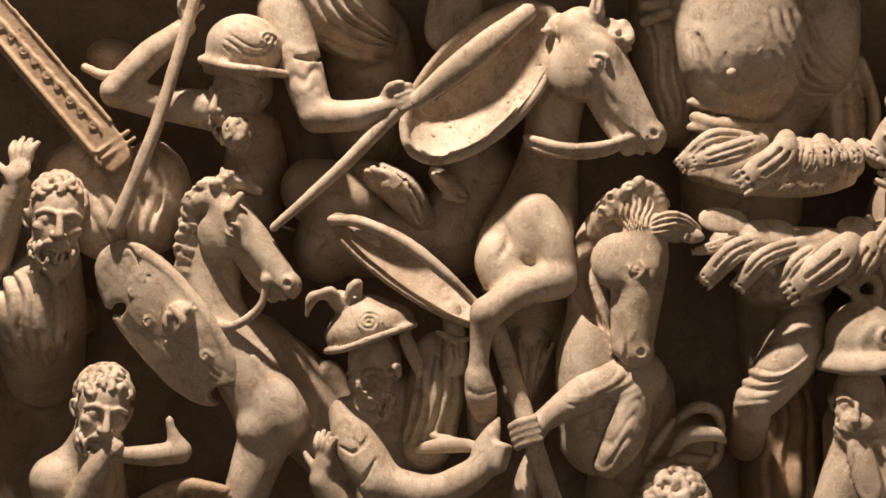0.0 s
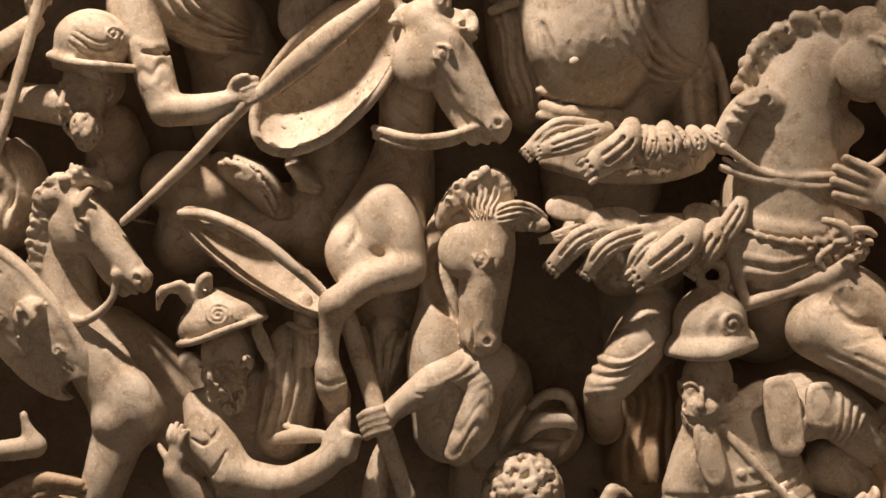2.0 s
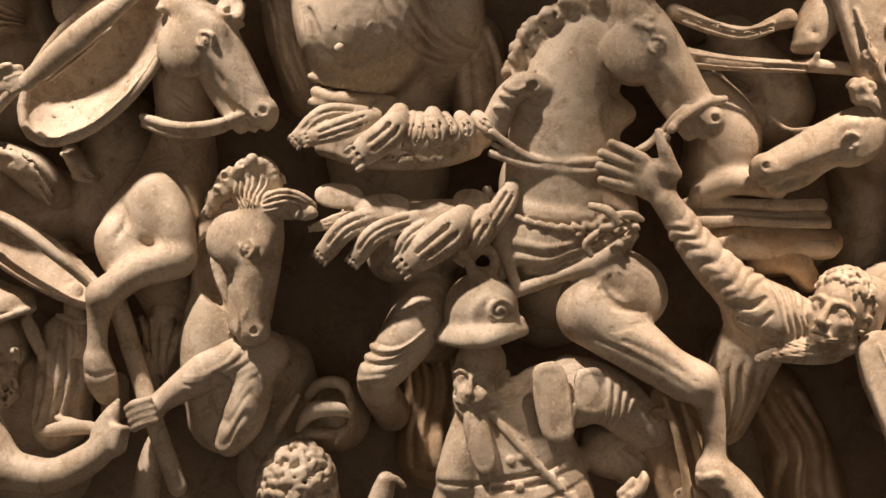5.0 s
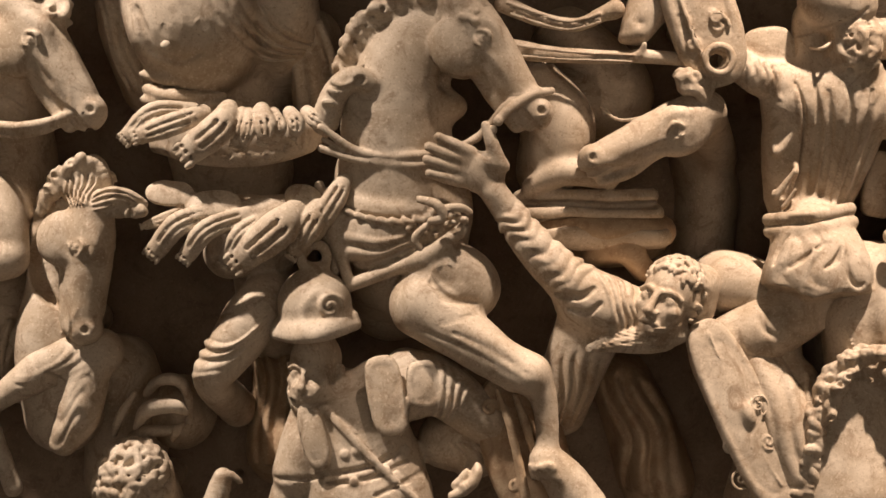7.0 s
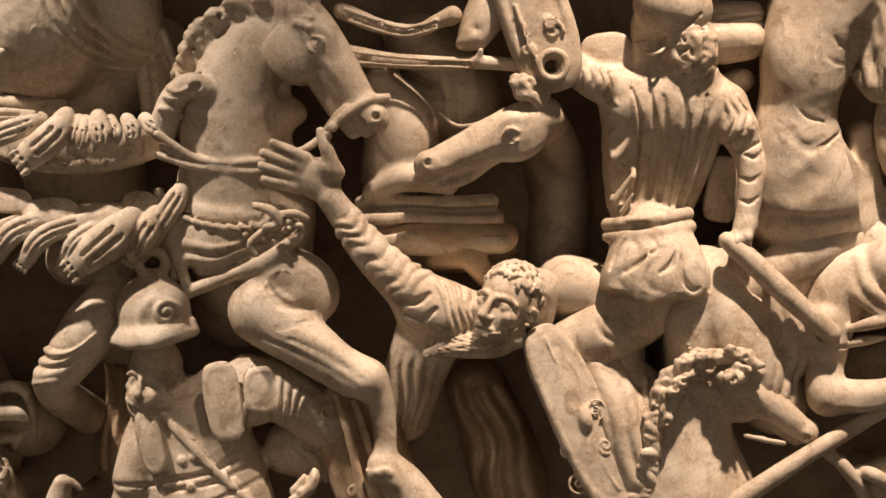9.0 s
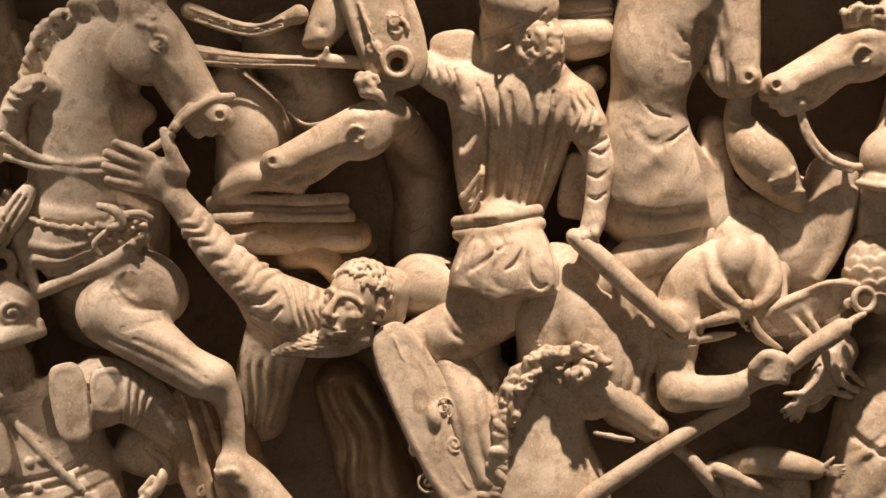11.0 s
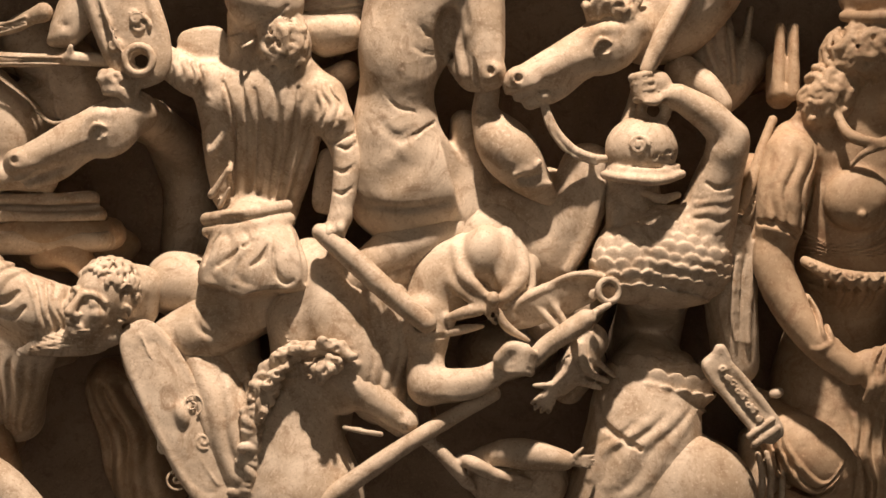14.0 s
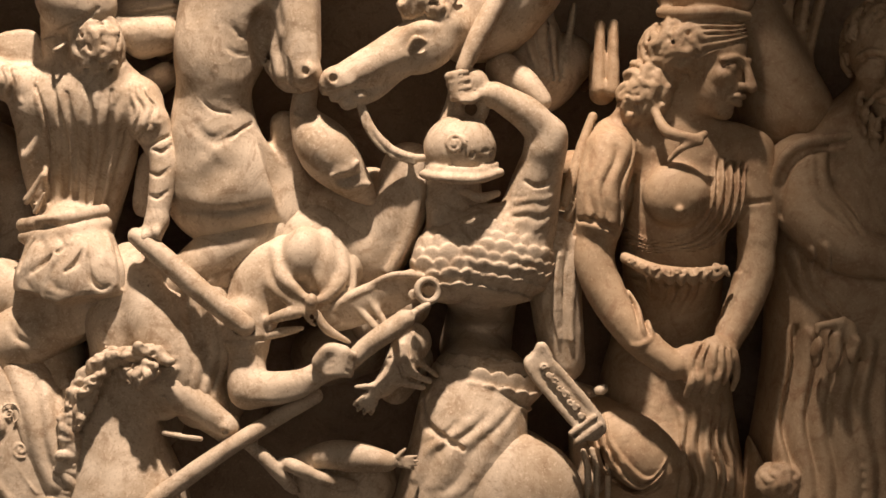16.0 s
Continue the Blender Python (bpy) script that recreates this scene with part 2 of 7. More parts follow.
        def fn(X, Z, D, pad):
            P = np.stack(np.meshgrid(X, Z, indexing="ij"), -1).reshape(-1, 2).astype(float)
            near = np.concatenate([((c[:, None] - seeds[None]) ** 2).sum(-1).argmin(1) for c in np.array_split(P, max(1, len(P) // 2000))])
            u, v = U[near], V[near]
            for _ in range(3):
                p, du, dv = place(u, v)
                e = P - p
                det = du[:, 0] * dv[:, 1] - du[:, 1] * dv[:, 0]
                det = np.where(np.abs(det) < 1, 1, det)
                u = u + np.clip((e[:, 0] * dv[:, 1] - e[:, 1] * dv[:, 0]) / det, -0.1, 0.1)
                v = v + np.clip((du[:, 0] * e[:, 1] - du[:, 1] * e[:, 0]) / det, -0.1, 0.1)
            p = u * count + sway * np.sin(5 * v + turn[0]) + sway * np.sin(9 * v + turn[1] + 2 * u)
            p = p + np.interp(p, np.arange(-1, count + 2), shift)
            one = np.sqrt(np.sin(math.pi * p) ** 2 + soft)
            two = np.sqrt(np.sin(math.pi * p / 2) ** 2 + soft)
            m = merge * np.clip(0.5 + np.sin(3 * v + turn[2] + 4 * u), 0, 1)
            tall = np.interp(p, np.arange(-1, count + 2), size)
            lift = ((one * (1 - m) + two * m) - 0.55) * tall * depth
            edge = np.clip(u * count / 0.5, 0, 1) * np.clip((1 - u) * count / 0.5, 0, 1)
            ends = np.clip(v / max(fade[0], 1e-3), 0, 1) * np.clip((1 - v) / max(fade[1], 1e-3), 0, 1)
            edge, ends = edge * edge * (3 - 2 * edge), ends * ends * (3 - 2 * ends)
            w = (lift * edge * ends).reshape(len(X), len(Z), 1) * np.clip((D - deep) / 12, 0, 1)[None, None, :]
            return w.astype(np.float32)

        self._op("ripple", 1.0, lo, hi, fn)
        return self

    def groove(self, pts, sharp=0.35):
        """A chiselled line that follows the skin of the body, through points (x, z, d, half width)."""
        q = spline(pts, 4)
        d = [self.front(p[0], p[1]) for p in q]
        d = [p[2] if e is None else e for e, p in zip(d, q)]
        line = [(p[0], p[1], e - 0.25 * p[3], p[3]) for p, e in zip(q, d)]
        return self.limb(line, max(0.6, sharp * max(p[3] for p in pts)), n=1, op="cut")

    def ridge(self, pts, rise=0.35):
        """A low swelling that follows the skin of the body, through points (x, z, d, half width)."""
        q = spline(pts, 4)
        d = [self.front(p[0], p[1]) for p in q]
        d = [p[2] if e is None else e for e, p in zip(d, q)]
        line = [(p[0], p[1], e - (1 - rise) * p[3], p[3]) for p, e in zip(q, d)]
        return self.limb(line, max(2.2, 0.9 * max(p[3] for p in pts)), n=1, cling=False)

    def locks(self, c, r, count, size, rot=0.0, keep=None, length=3.0, flow=(0.0, -1.0, 0.0), k=0.8, drill=0.3, curl=1.0):
        """Carved locks of hair over an ellipsoid; keep(u) says where on the unit ball (side, up, ahead) they grow."""
        m, s, o = self.m, self.s, self.at(c)
        a = radians(rot)
        m = m @ np.array([[math.cos(a), -math.sin(a), 0], [math.sin(a), math.cos(a), 0], [0, 0, 1]])
        r, size, count = np.array(r, float) * s, size * s * 0.62, int(count * 1.9)
        old = self.m, self.o, self.s
        self.world()
        for i in range(count):
            y = 1 - 2 * (i + 0.5) / count
            t = i * 2.39996
            u = np.array([math.sqrt(1 - y * y) * math.cos(t), y, math.sqrt(1 - y * y) * math.sin(t)])
            u += np.array([self.rng.gauss(0, 0.06) for _ in range(3)])
            u /= np.linalg.norm(u)
            if keep and not keep(u):
                continue
            nrm = u / r
            nrm /= np.linalg.norm(nrm)
            f = np.array(flow, float) + np.array([self.rng.gauss(0, 0.35) for _ in range(3)])
            f -= nrm * (f @ nrm)
            f /= np.linalg.norm(f) + 1e-6
            g = np.cross(nrm, f) * curl * self.rng.choice((-1, 1))
            p, q = u * r, size * self.rng.uniform(0.8, 1.25)
            line = [p - f * q * length / 2 - nrm * q * 0.6, p - nrm * q * 0.05 + g * q * 0.5, p + f * q * length / 2 + nrm * q * 0.05 + g * q * 0.2, p + f * q * length * 0.62 - g * q * 0.8 - nrm * q * 0.05]
            w = (0.55, 1.0, 0.85, 0.5)
            self.limb([(*(o + m @ v), q * e) for v, e in zip(line, w)], k, n=2, cling=False)
            if self.rng.random() < drill:
                v = p + f * q * length * 0.5 + g * q * 1.2 + nrm * q * 0.1
                self.limb([(*(o + m @ v), q * 0.45), (*(o + m @ (v - nrm * q * 2)), q * 0.3)], 0.6, op="cut")
        self.m, self.o, self.s = old
        return self

    def scales(self, c, r, rows, cols, size, rot=0.0, keep=None, m=None, thick=0.15):
        """Overlapping rounded scales in rows over an ellipsoid body."""
        o, old = np.array(c, float), (self.m, self.o, self.s)
        a = radians(rot)
        base = (np.eye(3) if m is None else m) @ np.array([[math.cos(a), -math.sin(a), 0], [math.sin(a), math.cos(a), 0], [0, 0, 1]])
        r = np.array(r, float)
        for i in range(rows):
            y = 0.92 - 1.84 * (i + 0.5) / rows
            for j in range(cols):
                t = (j + 0.5 * (i % 2)) / cols * math.pi
                u = np.array([-math.cos(t) * math.sqrt(1 - y * y), y, math.sin(t) * math.sqrt(1 - y * y)])
                if keep and not keep(u):
                    continue
                nrm = u / r
                nrm /= np.linalg.norm(nrm)
                down = np.array([0, -1, 0]) - nrm * -nrm[1]
                down /= np.linalg.norm(down)
                frame3 = np.stack([np.cross(down, nrm), down, nrm + 0.2 * down], 1)
                frame3[:, 2] /= np.linalg.norm(frame3[:, 2])
                frame3[:, 1] -= frame3[:, 2] * (frame3[:, 1] @ frame3[:, 2])
                frame3[:, 1] /= np.linalg.norm(frame3[:, 1])
                q = size * self.rng.uniform(0.9, 1.1)
                self.local(o + base @ (u * r + nrm * size * 0.1), 1.0, base @ frame3)
                self.ball((0, 0, 0), (q * 0.62, q * 0.85, q * thick), k=0.4)
        self.m, self.o, self.s = old
        return self

    # ---- anatomy ----
    def head(self, c, size, yaw=0.0, pitch=0.0, roll=0.0, beard=0, hair=0, neck=0.0, hair_size=0.05, open_mouth=0.0, age=0.0, beard_len=0.12, drill=0.35, bare=False):
        """A head of that height from chin to crown, its middle at c."""
        self.local(c, size, turned(yaw, pitch, roll))
        S = size
        self.ball((0, 0.13, -0.06), (0.31, 0.36, 0.40), k=0.05 * S)
        self.ball((0, -0.14, 0.10), (0.245, 0.33, 0.27), k=0.06 * S)
        self.ball((0, -0.41, 0.24), (0.10, 0.075, 0.09), k=0.07 * S)
        for e in (-1, 1):
            self.ball((e * 0.175, -0.07, 0.24), (0.09, 0.08, 0.09), k=0.06 * S)
            self.limb([(e * 0.235, 0.07, 0.24, 0.03), (e * 0.14, 0.118, 0.322, 0.03), (e * 0.03, 0.09, 0.355, 0.03)], 0.03 * S)
            self.ball((e * 0.13, 0.02, 0.400), (0.076, 0.044, 0.056), k=0.035 * S, op="cut")
            self.ball((e * 0.135, 0.012, 0.288), 0.060, k=0.01 * S)
            self.limb([(e * 0.215, 0.015, 0.278, 0.011), (e * 0.135, 0.055, 0.335, 0.014), (e * 0.05, 0.02, 0.328, 0.011)], 0.008 * S)
            self.limb([(e * 0.21, 0.0, 0.278, 0.010), (e * 0.135, -0.034, 0.326, 0.012), (e * 0.055, 0.0, 0.318, 0.010)], 0.008 * S)
            self.ball((e * 0.055, -0.135, 0.40), (0.042, 0.036, 0.055), k=0.025 * S)
            self.ball((e * 0.034, -0.165, 0.425), 0.018, k=0.008 * S, op="cut")
            self.limb([(e * 0.085, -0.14, 0.37, 0.012), (e * 0.14, -0.25, 0.315, 0.012)], 0.03 * S, op="cut")
            # ear
            self.limb([(e * 0.295, -0.09, 0.0, 0.03), (e * 0.335, -0.02, -0.045, 0.03), (e * 0.34, 0.06, -0.04, 0.032), (e * 0.325, 0.075, 0.015, 0.025), (e * 0.31, 0.0, 0.02, 0.02)], 0.012 * S)
            if age:
                self.limb([(e * 0.16, 0.2, 0.325, 0.012), (e * 0.0, 0.215, 0.355, 0.012)], 0.02 * S, op="cut")
        self.limb([(0, 0.10, 0.36, 0.036), (0, -0.02, 0.425, 0.042), (0, -0.125, 0.475, 0.055)], 0.03 * S)
        g = open_mouth
        self.limb([(-0.11, -0.255, 0.335, 0.02), (-0.04, -0.228, 0.39, 0.032), (0.04, -0.228, 0.39, 0.032), (0.11, -0.255, 0.335, 0.02)], 0.02 * S)
        self.limb([(-0.095, -0.285 - g, 0.325, 0.02), (0, -0.298 - g, 0.38, 0.036), (0.095, -0.285 - g, 0.325, 0.02)], 0.02 * S)
        self.limb([(-0.12, -0.268 - g / 2, 0.34, 0.008 + g / 3), (0, -0.263 - g / 2, 0.42, 0.012 + g / 2), (0.12, -0.268 - g / 2, 0.34, 0.008 + g / 3)], 0.012 * S, op="cut")
        if neck:
            self.limb([(0, -0.2, -0.12, 0.24), (0, -0.2 - neck, -0.2, 0.26)], 0.08 * S)
        if hair:
            self.locks((0, 0.16, -0.07), (0.325, 0.366, 0.408), hair, hair_size, keep=lambda u: u[2] < 0.55 + 0.5 * u[1] - 0.75 * (u[1] < 0.25) and u[1] > -0.55, flow=(0, -0.6, 0.35), drill=drill)
        if beard:
            self.locks((0, -0.26, 0.13), (0.255, 0.27 + beard_len / 2, 0.27), beard, 0.045, keep=lambda u: u[1] < 0.05 and u[2] > -0.35 and (u[1] < -0.32 or abs(u[0]) > 0.62), flow=(0, -1, 0.1), drill=drill)
            for e in (-1, 1):
                self.limb([(e * 0.015, -0.195, 0.43, 0.03), (e * 0.09, -0.215, 0.385, 0.036), (e * 0.155, -0.29, 0.30, 0.025)], 0.01 * S)
        self.world()
        return self

    def horse_head(self, poll, nose, up=1, turn=0.0, curb=True, ears=1, open_mouth=0.03, bulk=1.3, jowl=1.0):
        """A horse's head from poll to the tip of its nose; up: on which side of that line the brow lies; turn: how far it looks out."""
        a, b = np.array(poll[:3], float), np.array(nose[:3], float)
        L = np.linalg.norm(b - a)
        e1 = (b - a) / L
        e2 = np.array([-e1[1], e1[0], 0.0]) * up
        e2 /= np.linalg.norm(e2)
        e3 = np.cross(e1, e2)
        e3 *= 1 if e3[2] > 0 else -1
        t = radians(turn)
        e2, e3 = e2 * math.cos(t) + e3 * math.sin(t), e3 * math.cos(t) - e2 * math.sin(t)
        self.local(a, L, np.stack([e1, e2, e3], 1))
        S, B = L, bulk

        def bar(pts, k, op="add", flat=1.0):
            self.limb([(x, y * B, z * B, r * B) for x, y, z, r in pts], k * S, flat=flat, op=op, cling=False)

        def lump(c, r, k, op="add"):
            self.ball((c[0], c[1] * B, c[2] * B), (r[0], r[1] * B, r[2] * B), k=k * S, op=op)

        bar([(0.03, -0.03, 0, 0.115), (0.25, -0.03, 0, 0.132), (0.5, -0.03, 0, 0.118), (0.75, -0.026, 0, 0.094), (0.9, -0.028, 0, 0.086)], 0.04)
        lump((0.90, -0.012, 0), (0.10, 0.082, 0.078), 0.03)
        bar([(0.42, -0.12 * jowl, 0, 0.055), (0.68, -0.115 - open_mouth, 0, 0.043), (0.89, -0.10 - open_mouth, 0, 0.040)], 0.03)
        for e in (-1, 1):
            lump((0.26, -0.115 * jowl, e * 0.060), (0.215, 0.155 * jowl, 0.068), 0.03)
            bar([(0.18, 0.010, e * 0.094, 0.032), (0.29, 0.040, e * 0.098, 0.034), (0.42, 0.015, e * 0.080, 0.026)], 0.03)
            lump((0.32, -0.036, e * 0.172), (0.074, 0.044, 0.044), 0.010, "cut")
            lump((0.32, -0.040, e * 0.104), (0.050, 0.037, 0.040), 0.003)
            bar([(0.253, -0.052, e * 0.120, 0.011), (0.28, -0.012, e * 0.138, 0.014), (0.325, 0.002, e * 0.142, 0.015), (0.37, -0.022, e * 0.130, 0.012), (0.39, -0.050, e * 0.116, 0.008)], 0.005)
            bar([(0.26, -0.058, e * 0.124, 0.008), (0.32, -0.078, e * 0.136, 0.010), (0.38, -0.052, e * 0.120, 0.007)], 0.005)
            bar([(0.24, -0.030, e * 0.142, 0.008), (0.315, 0.028, e * 0.142, 0.011), (0.405, -0.012, e * 0.128, 0.007)], 0.008, "cut")
            lump((0.33, -0.034, e * 0.146), (0.012, 0.012, 0.012), 0.003, "cut")
            bar([(0.40, -0.055, e * 0.104, 0.012), (0.52, -0.048, e * 0.094, 0.014), (0.64, -0.04, e * 0.078, 0.010)], 0.03)
            bar([(0.46, -0.095, e * 0.122, 0.016), (0.60, -0.088, e * 0.104, 0.014)], 0.04, "cut")
            bar([(0.42, 0.062, e * 0.045, 0.016), (0.60, 0.055, e * 0.038, 0.016), (0.80, 0.046, e * 0.034, 0.014)], 0.03)
            bar([(0.70, -0.01, e * 0.088, 0.008), (0.80, -0.045, e * 0.084, 0.010), (0.86, -0.06, e * 0.074, 0.008)], 0.02)
            lump((0.905, 0.012, e * 0.058), (0.058, 0.044, 0.034), 0.018)
            lump((0.912, 0.012, e * 0.100), (0.032, 0.024, 0.040), 0.006, "cut")
            bar([(1.01, -0.066, e * 0.02, 0.006 + open_mouth * 0.7), (0.91, -0.070, e * 0.066, 0.006 + open_mouth * 0.6), (0.78, -0.078, e * 0.090, 0.008)], 0.008, "cut")
            if ears:
                bar([(0.03, 0.05, e * 0.065, 0.036), (-0.04, 0.10, e * 0.08, 0.033), (-0.12, 0.13, e * 0.08, 0.010)], 0.015)
                bar([(0.0, 0.085, e * 0.115, 0.016), (-0.08, 0.12, e * 0.10, 0.009)], 0.01, "cut")
        self.world()
        return self

    def mane(self, line, count, size, out, length=3.2):
        """Locks in rows along a crest."""
        q = spline([(*p[:3], 1) for p in line], 8)[:, :3]
        count, size = int(count * 2.0), size * 0.52
        for i in range(count):
            t = i / max(count - 1, 1) * (len(q) - 1)
            p = q[int(t)] + (q[min(int(t) + 1, len(q) - 1)] - q[int(t)]) * (t % 1)
            for row in range(2):
                o = np.array([out[0], out[1], 0.0]) + np.array([self.rng.gauss(0, 0.25), self.rng.gauss(0, 0.25), self.rng.uniform(-0.2, 0.6)])
                o /= np.linalg.norm(o)
                s = size * self.rng.uniform(0.75, 1.25)
                e = p + np.array([0, 0, (row - 0.3) * size * 1.6])
                tang = q[min(int(t) + 1, len(q) - 1)] - q[max(int(t) - 1, 0)]
                tang = tang / (np.linalg.norm(tang) + 1e-6) * self.rng.choice((-0.6, 0.3, 0.8))
                w = [e - o * s, e + o * s * length * 0.45, e + o * s * length * 0.8 + tang * s * 0.8, e + o * s * length * 0.75 + tang * s * 1.9]
                self.limb([(*v, s * f) for v, f in zip(w, (0.9, 1.0, 0.75, 0.4))], 0.8, n=2, cling=False)
                if self.rng.random() < 0.5:
                    v = e + o * s * 1.2 + tang * s * 1.5 + np.array([0, 0, s])
                    self.ball(tuple(v), s * 0.5, k=2.1, op="cut")
        return self

    def fist(self, c, size, rot=0.0, grip=0.0, m=None):
        """A closed hand: palm, four bent fingers across and a thumb; rot turns it in the plane."""
        a = radians(rot)
        base = np.eye(3) if m is None else m
        self.local(c, size, base @ np.array([[math.cos(a), -math.sin(a), 0], [math.sin(a), math.cos(a), 0], [0, 0, 1]]))
        S = size
        self.ball((-0.1, 0, -0.05), (0.48, 0.42, 0.26), k=0.1 * S)
        for i in range(4):
            y = 0.33 - 0.22 * i
            self.limb([(0.05, y, 0.16, 0.12), (0.36, y * 0.95, 0.20, 0.125), (0.52, y * 0.9, 0.02, 0.12), (0.40, y * 0.9, -0.18, 0.10)], 0.03 * S)
        self.limb([(-0.3, 0.32, 0.1, 0.14), (0.0, 0.50, 0.22, 0.12), (0.32, 0.44, 0.30, 0.10)], 0.05 * S)
        self.world()
        return self

    def palm(self, c, size, rot=0.0, spread=12.0, m=None, hand=1, bend=0.1):
        """An open hand, its fingers along +x of its frame before rot."""
        a = radians(rot)
        base = np.eye(3) if m is None else m
        self.local(c, size, base @ np.array([[math.cos(a), -math.sin(a), 0], [math.sin(a), math.cos(a), 0], [0, 0, 1]]) @ np.diag([1, hand, 1]))
        S = size
        self.ball((0, 0, 0), (0.30, 0.26, 0.11), k=0.05 * S)
        self.ball((-0.1, 0.16, 0.05), (0.2, 0.11, 0.1), k=0.05 * S)
        for i, n in enumerate((0.44, 0.50, 0.47, 0.38)):
            t = radians(spread * (1.5 - i))
            y = 0.18 - 0.12 * i
            x0, x1 = 0.2, 0.2 + n
            self.limb([(x0, y, 0.0, 0.085), (x0 + n * 0.5 * math.cos(t), y + n * 0.5 * math.sin(t), 0.05, 0.078), (x0 + n * math.cos(t), y + n * math.sin(t), 0.05 - bend, 0.062)], 0.015 * S)
        self.limb([(-0.15, 0.18, 0.05, 0.10), (0.02, 0.38, 0.08, 0.085), (0.16, 0.55, 0.06, 0.06)], 0.03 * S)
        self.world()
        return self

    def grid(self, lo, hi, h):
        """The blended distances on a grid over a box, and the surface in it."""
        X, Z, D = (np.arange(lo[i], hi[i] + h, h, dtype=np.float32) for i in range(3))
        S = np.full((len(X), len(Z), len(D)), FAR, np.float32)
        for kind, k, a, b, fn in self.ops:
            pad = k + 2.5 * h
            cut = [slice(*np.searchsorted(g, (a[i] - pad, b[i] + pad))) for i, g in enumerate((X, Z, D))]
            if any(c.start >= c.stop for c in cut):
                continue
            e = fn(X[cut[0]], Z[cut[1]], D[cut[2]], pad)
            old = S[tuple(cut)]
            if kind == "ripple":
                S[tuple(cut)] = old - e
                continue
            if kind == "add":
                f = np.maximum(k - np.abs(old - e), 0) / k
                S[tuple(cut)] = np.minimum(old, e) - f * f * (k / 4)
            else:
                f = np.maximum(k - np.abs(old + e), 0) / k
                S[tuple(cut)] = np.maximum(old, -e) + f * f * (k / 4)
        return S

    def pieces(self):
        """The strokes sorted into bodies of stone that do not touch one another."""
        bodies = []
        for o in self.ops:
            if o[0] != "add":
                continue
            hit = [b for b in bodies if any((o[2] < p[3] - 2).all() and (o[3] > p[2] + 2).all() for p in b)]
            keep = {id(b) for b in hit}
            bodies = [b for b in bodies if id(b) not in keep] + [sum(hit, []) + [o]]
        if len(bodies) < 2:
            return [self.ops]
        out = []
        for b in bodies:
            mine = {id(o) for o in b}
            out.append([o for o in self.ops if id(o) in mine or (o[0] != "add" and any((o[2] < p[3]).all() and (o[3] > p[2]).all() for p in b))])
        return out

    def done(self):
        """Cuts the figure: fine where it is finely shaped, coarser where it is smooth."""
        if self.tags[1] == "drapery" and not self.whole:
            pieces = self.pieces()
            if len(pieces) > 1:
                for ops in pieces:
                    one = Sculpt(self.name, *self.tags[:2], self.material, self.h)
                    one.ops, one.whole = ops, True
                    one.done()
                return None
        h, adds = self.h, [o for o in self.ops if o[0] == "add"]
        lo = np.min([o[2] for o in adds], 0) - 5 * h
        hi = np.max([o[3] for o in adds], 0) + 5 * h
        lo[2] = max(lo[2], -52.0)
        S = self.grid(lo, hi, h)
        S = S[tuple(slice(0, n - (n + 1) % 2) for n in S.shape)]
        for i in (0, 1, -2, -1):
            S[i] = S[:, i] = S[:, :, i] = 1.0
        rough = np.ascontiguousarray(S[::2, ::2, ::2])
        v, q = surface(S, h, lo)
        v = settled(S, h, lo, v)
        w, p = surface(rough, 2 * h, lo)
        w = settled(rough, 2 * h, lo, w)
        # blocks in which the coarse cut would lose shape
        side = 14 * h
        shape = np.ceil((hi - lo) / side).astype(int) + 2
        lost = np.zeros(shape, np.float32)
        off = np.abs(sampled(rough, 2 * h, lo, v)[0]).astype(np.float32)
        off[v[:, 2] < 5] = 0
        np.maximum.at(lost, tuple(np.clip((v - lo) // side, 0, shape - 1).astype(int).T), off)
        fine = lost > 0.6
        for kind, k, a, b, fn in self.ops:
            if kind == "ripple":
                i, j = ((np.clip(p, lo, hi) - lo) // side for p in (a, b))
                fine[tuple(slice(int(m), int(n) + 1) for m, n in zip(i, j))] = True

        def flagged(points):
            return fine[tuple(np.clip((points - lo) // side, 0, shape - 1).astype(int).T)]

        keep = flagged(v[q].mean(1))
        mid = w[p].mean(1)
        drop = flagged(mid)
        for ax in range(3):
            for e in (-2.4 * h, 2.4 * h):
                step = np.zeros(3)
                step[ax] = e
                drop &= flagged(mid + step)
        ob = new(self.name, mesh_of(self.name, *worn(*joined([(v, q[keep]), (w, p[~drop])]))))
        ob.data.materials.append(self.material)
        label, category, group = self.tags
        return tagged(ob, label, category, group)


WAVES = [(np.array([math.cos(1.7 * i) * math.sin(2.3 * i + 1), math.sin(1.7 * i) * math.sin(2.3 * i + 1), math.cos(2.3 * i + 1)]) * math.tau / (46 * 0.86**i), 1.9 * i, 0.8 * 0.91**i) for i in range(16)]


def worn(verts, quads):
    """The skin of old stone: hand-cut unevenness of some tenths of a millimetre."""
    v = verts[quads]
    n = np.cross(v[:, 2] - v[:, 0], v[:, 3] - v[:, 1])
    normal = np.zeros_like(verts)
    for i in range(4):
        np.add.at(normal, quads[:, i], n)
    normal /= np.linalg.norm(normal, axis=1)[:, None] + 1e-9
    lift = sum(a * np.sin(verts @ k + p + 1.3 * np.sin(verts @ k[[1, 2, 0]] * 0.7)) for k, p, a in WAVES)
    return verts + normal * (0.13 * lift)[:, None], quads


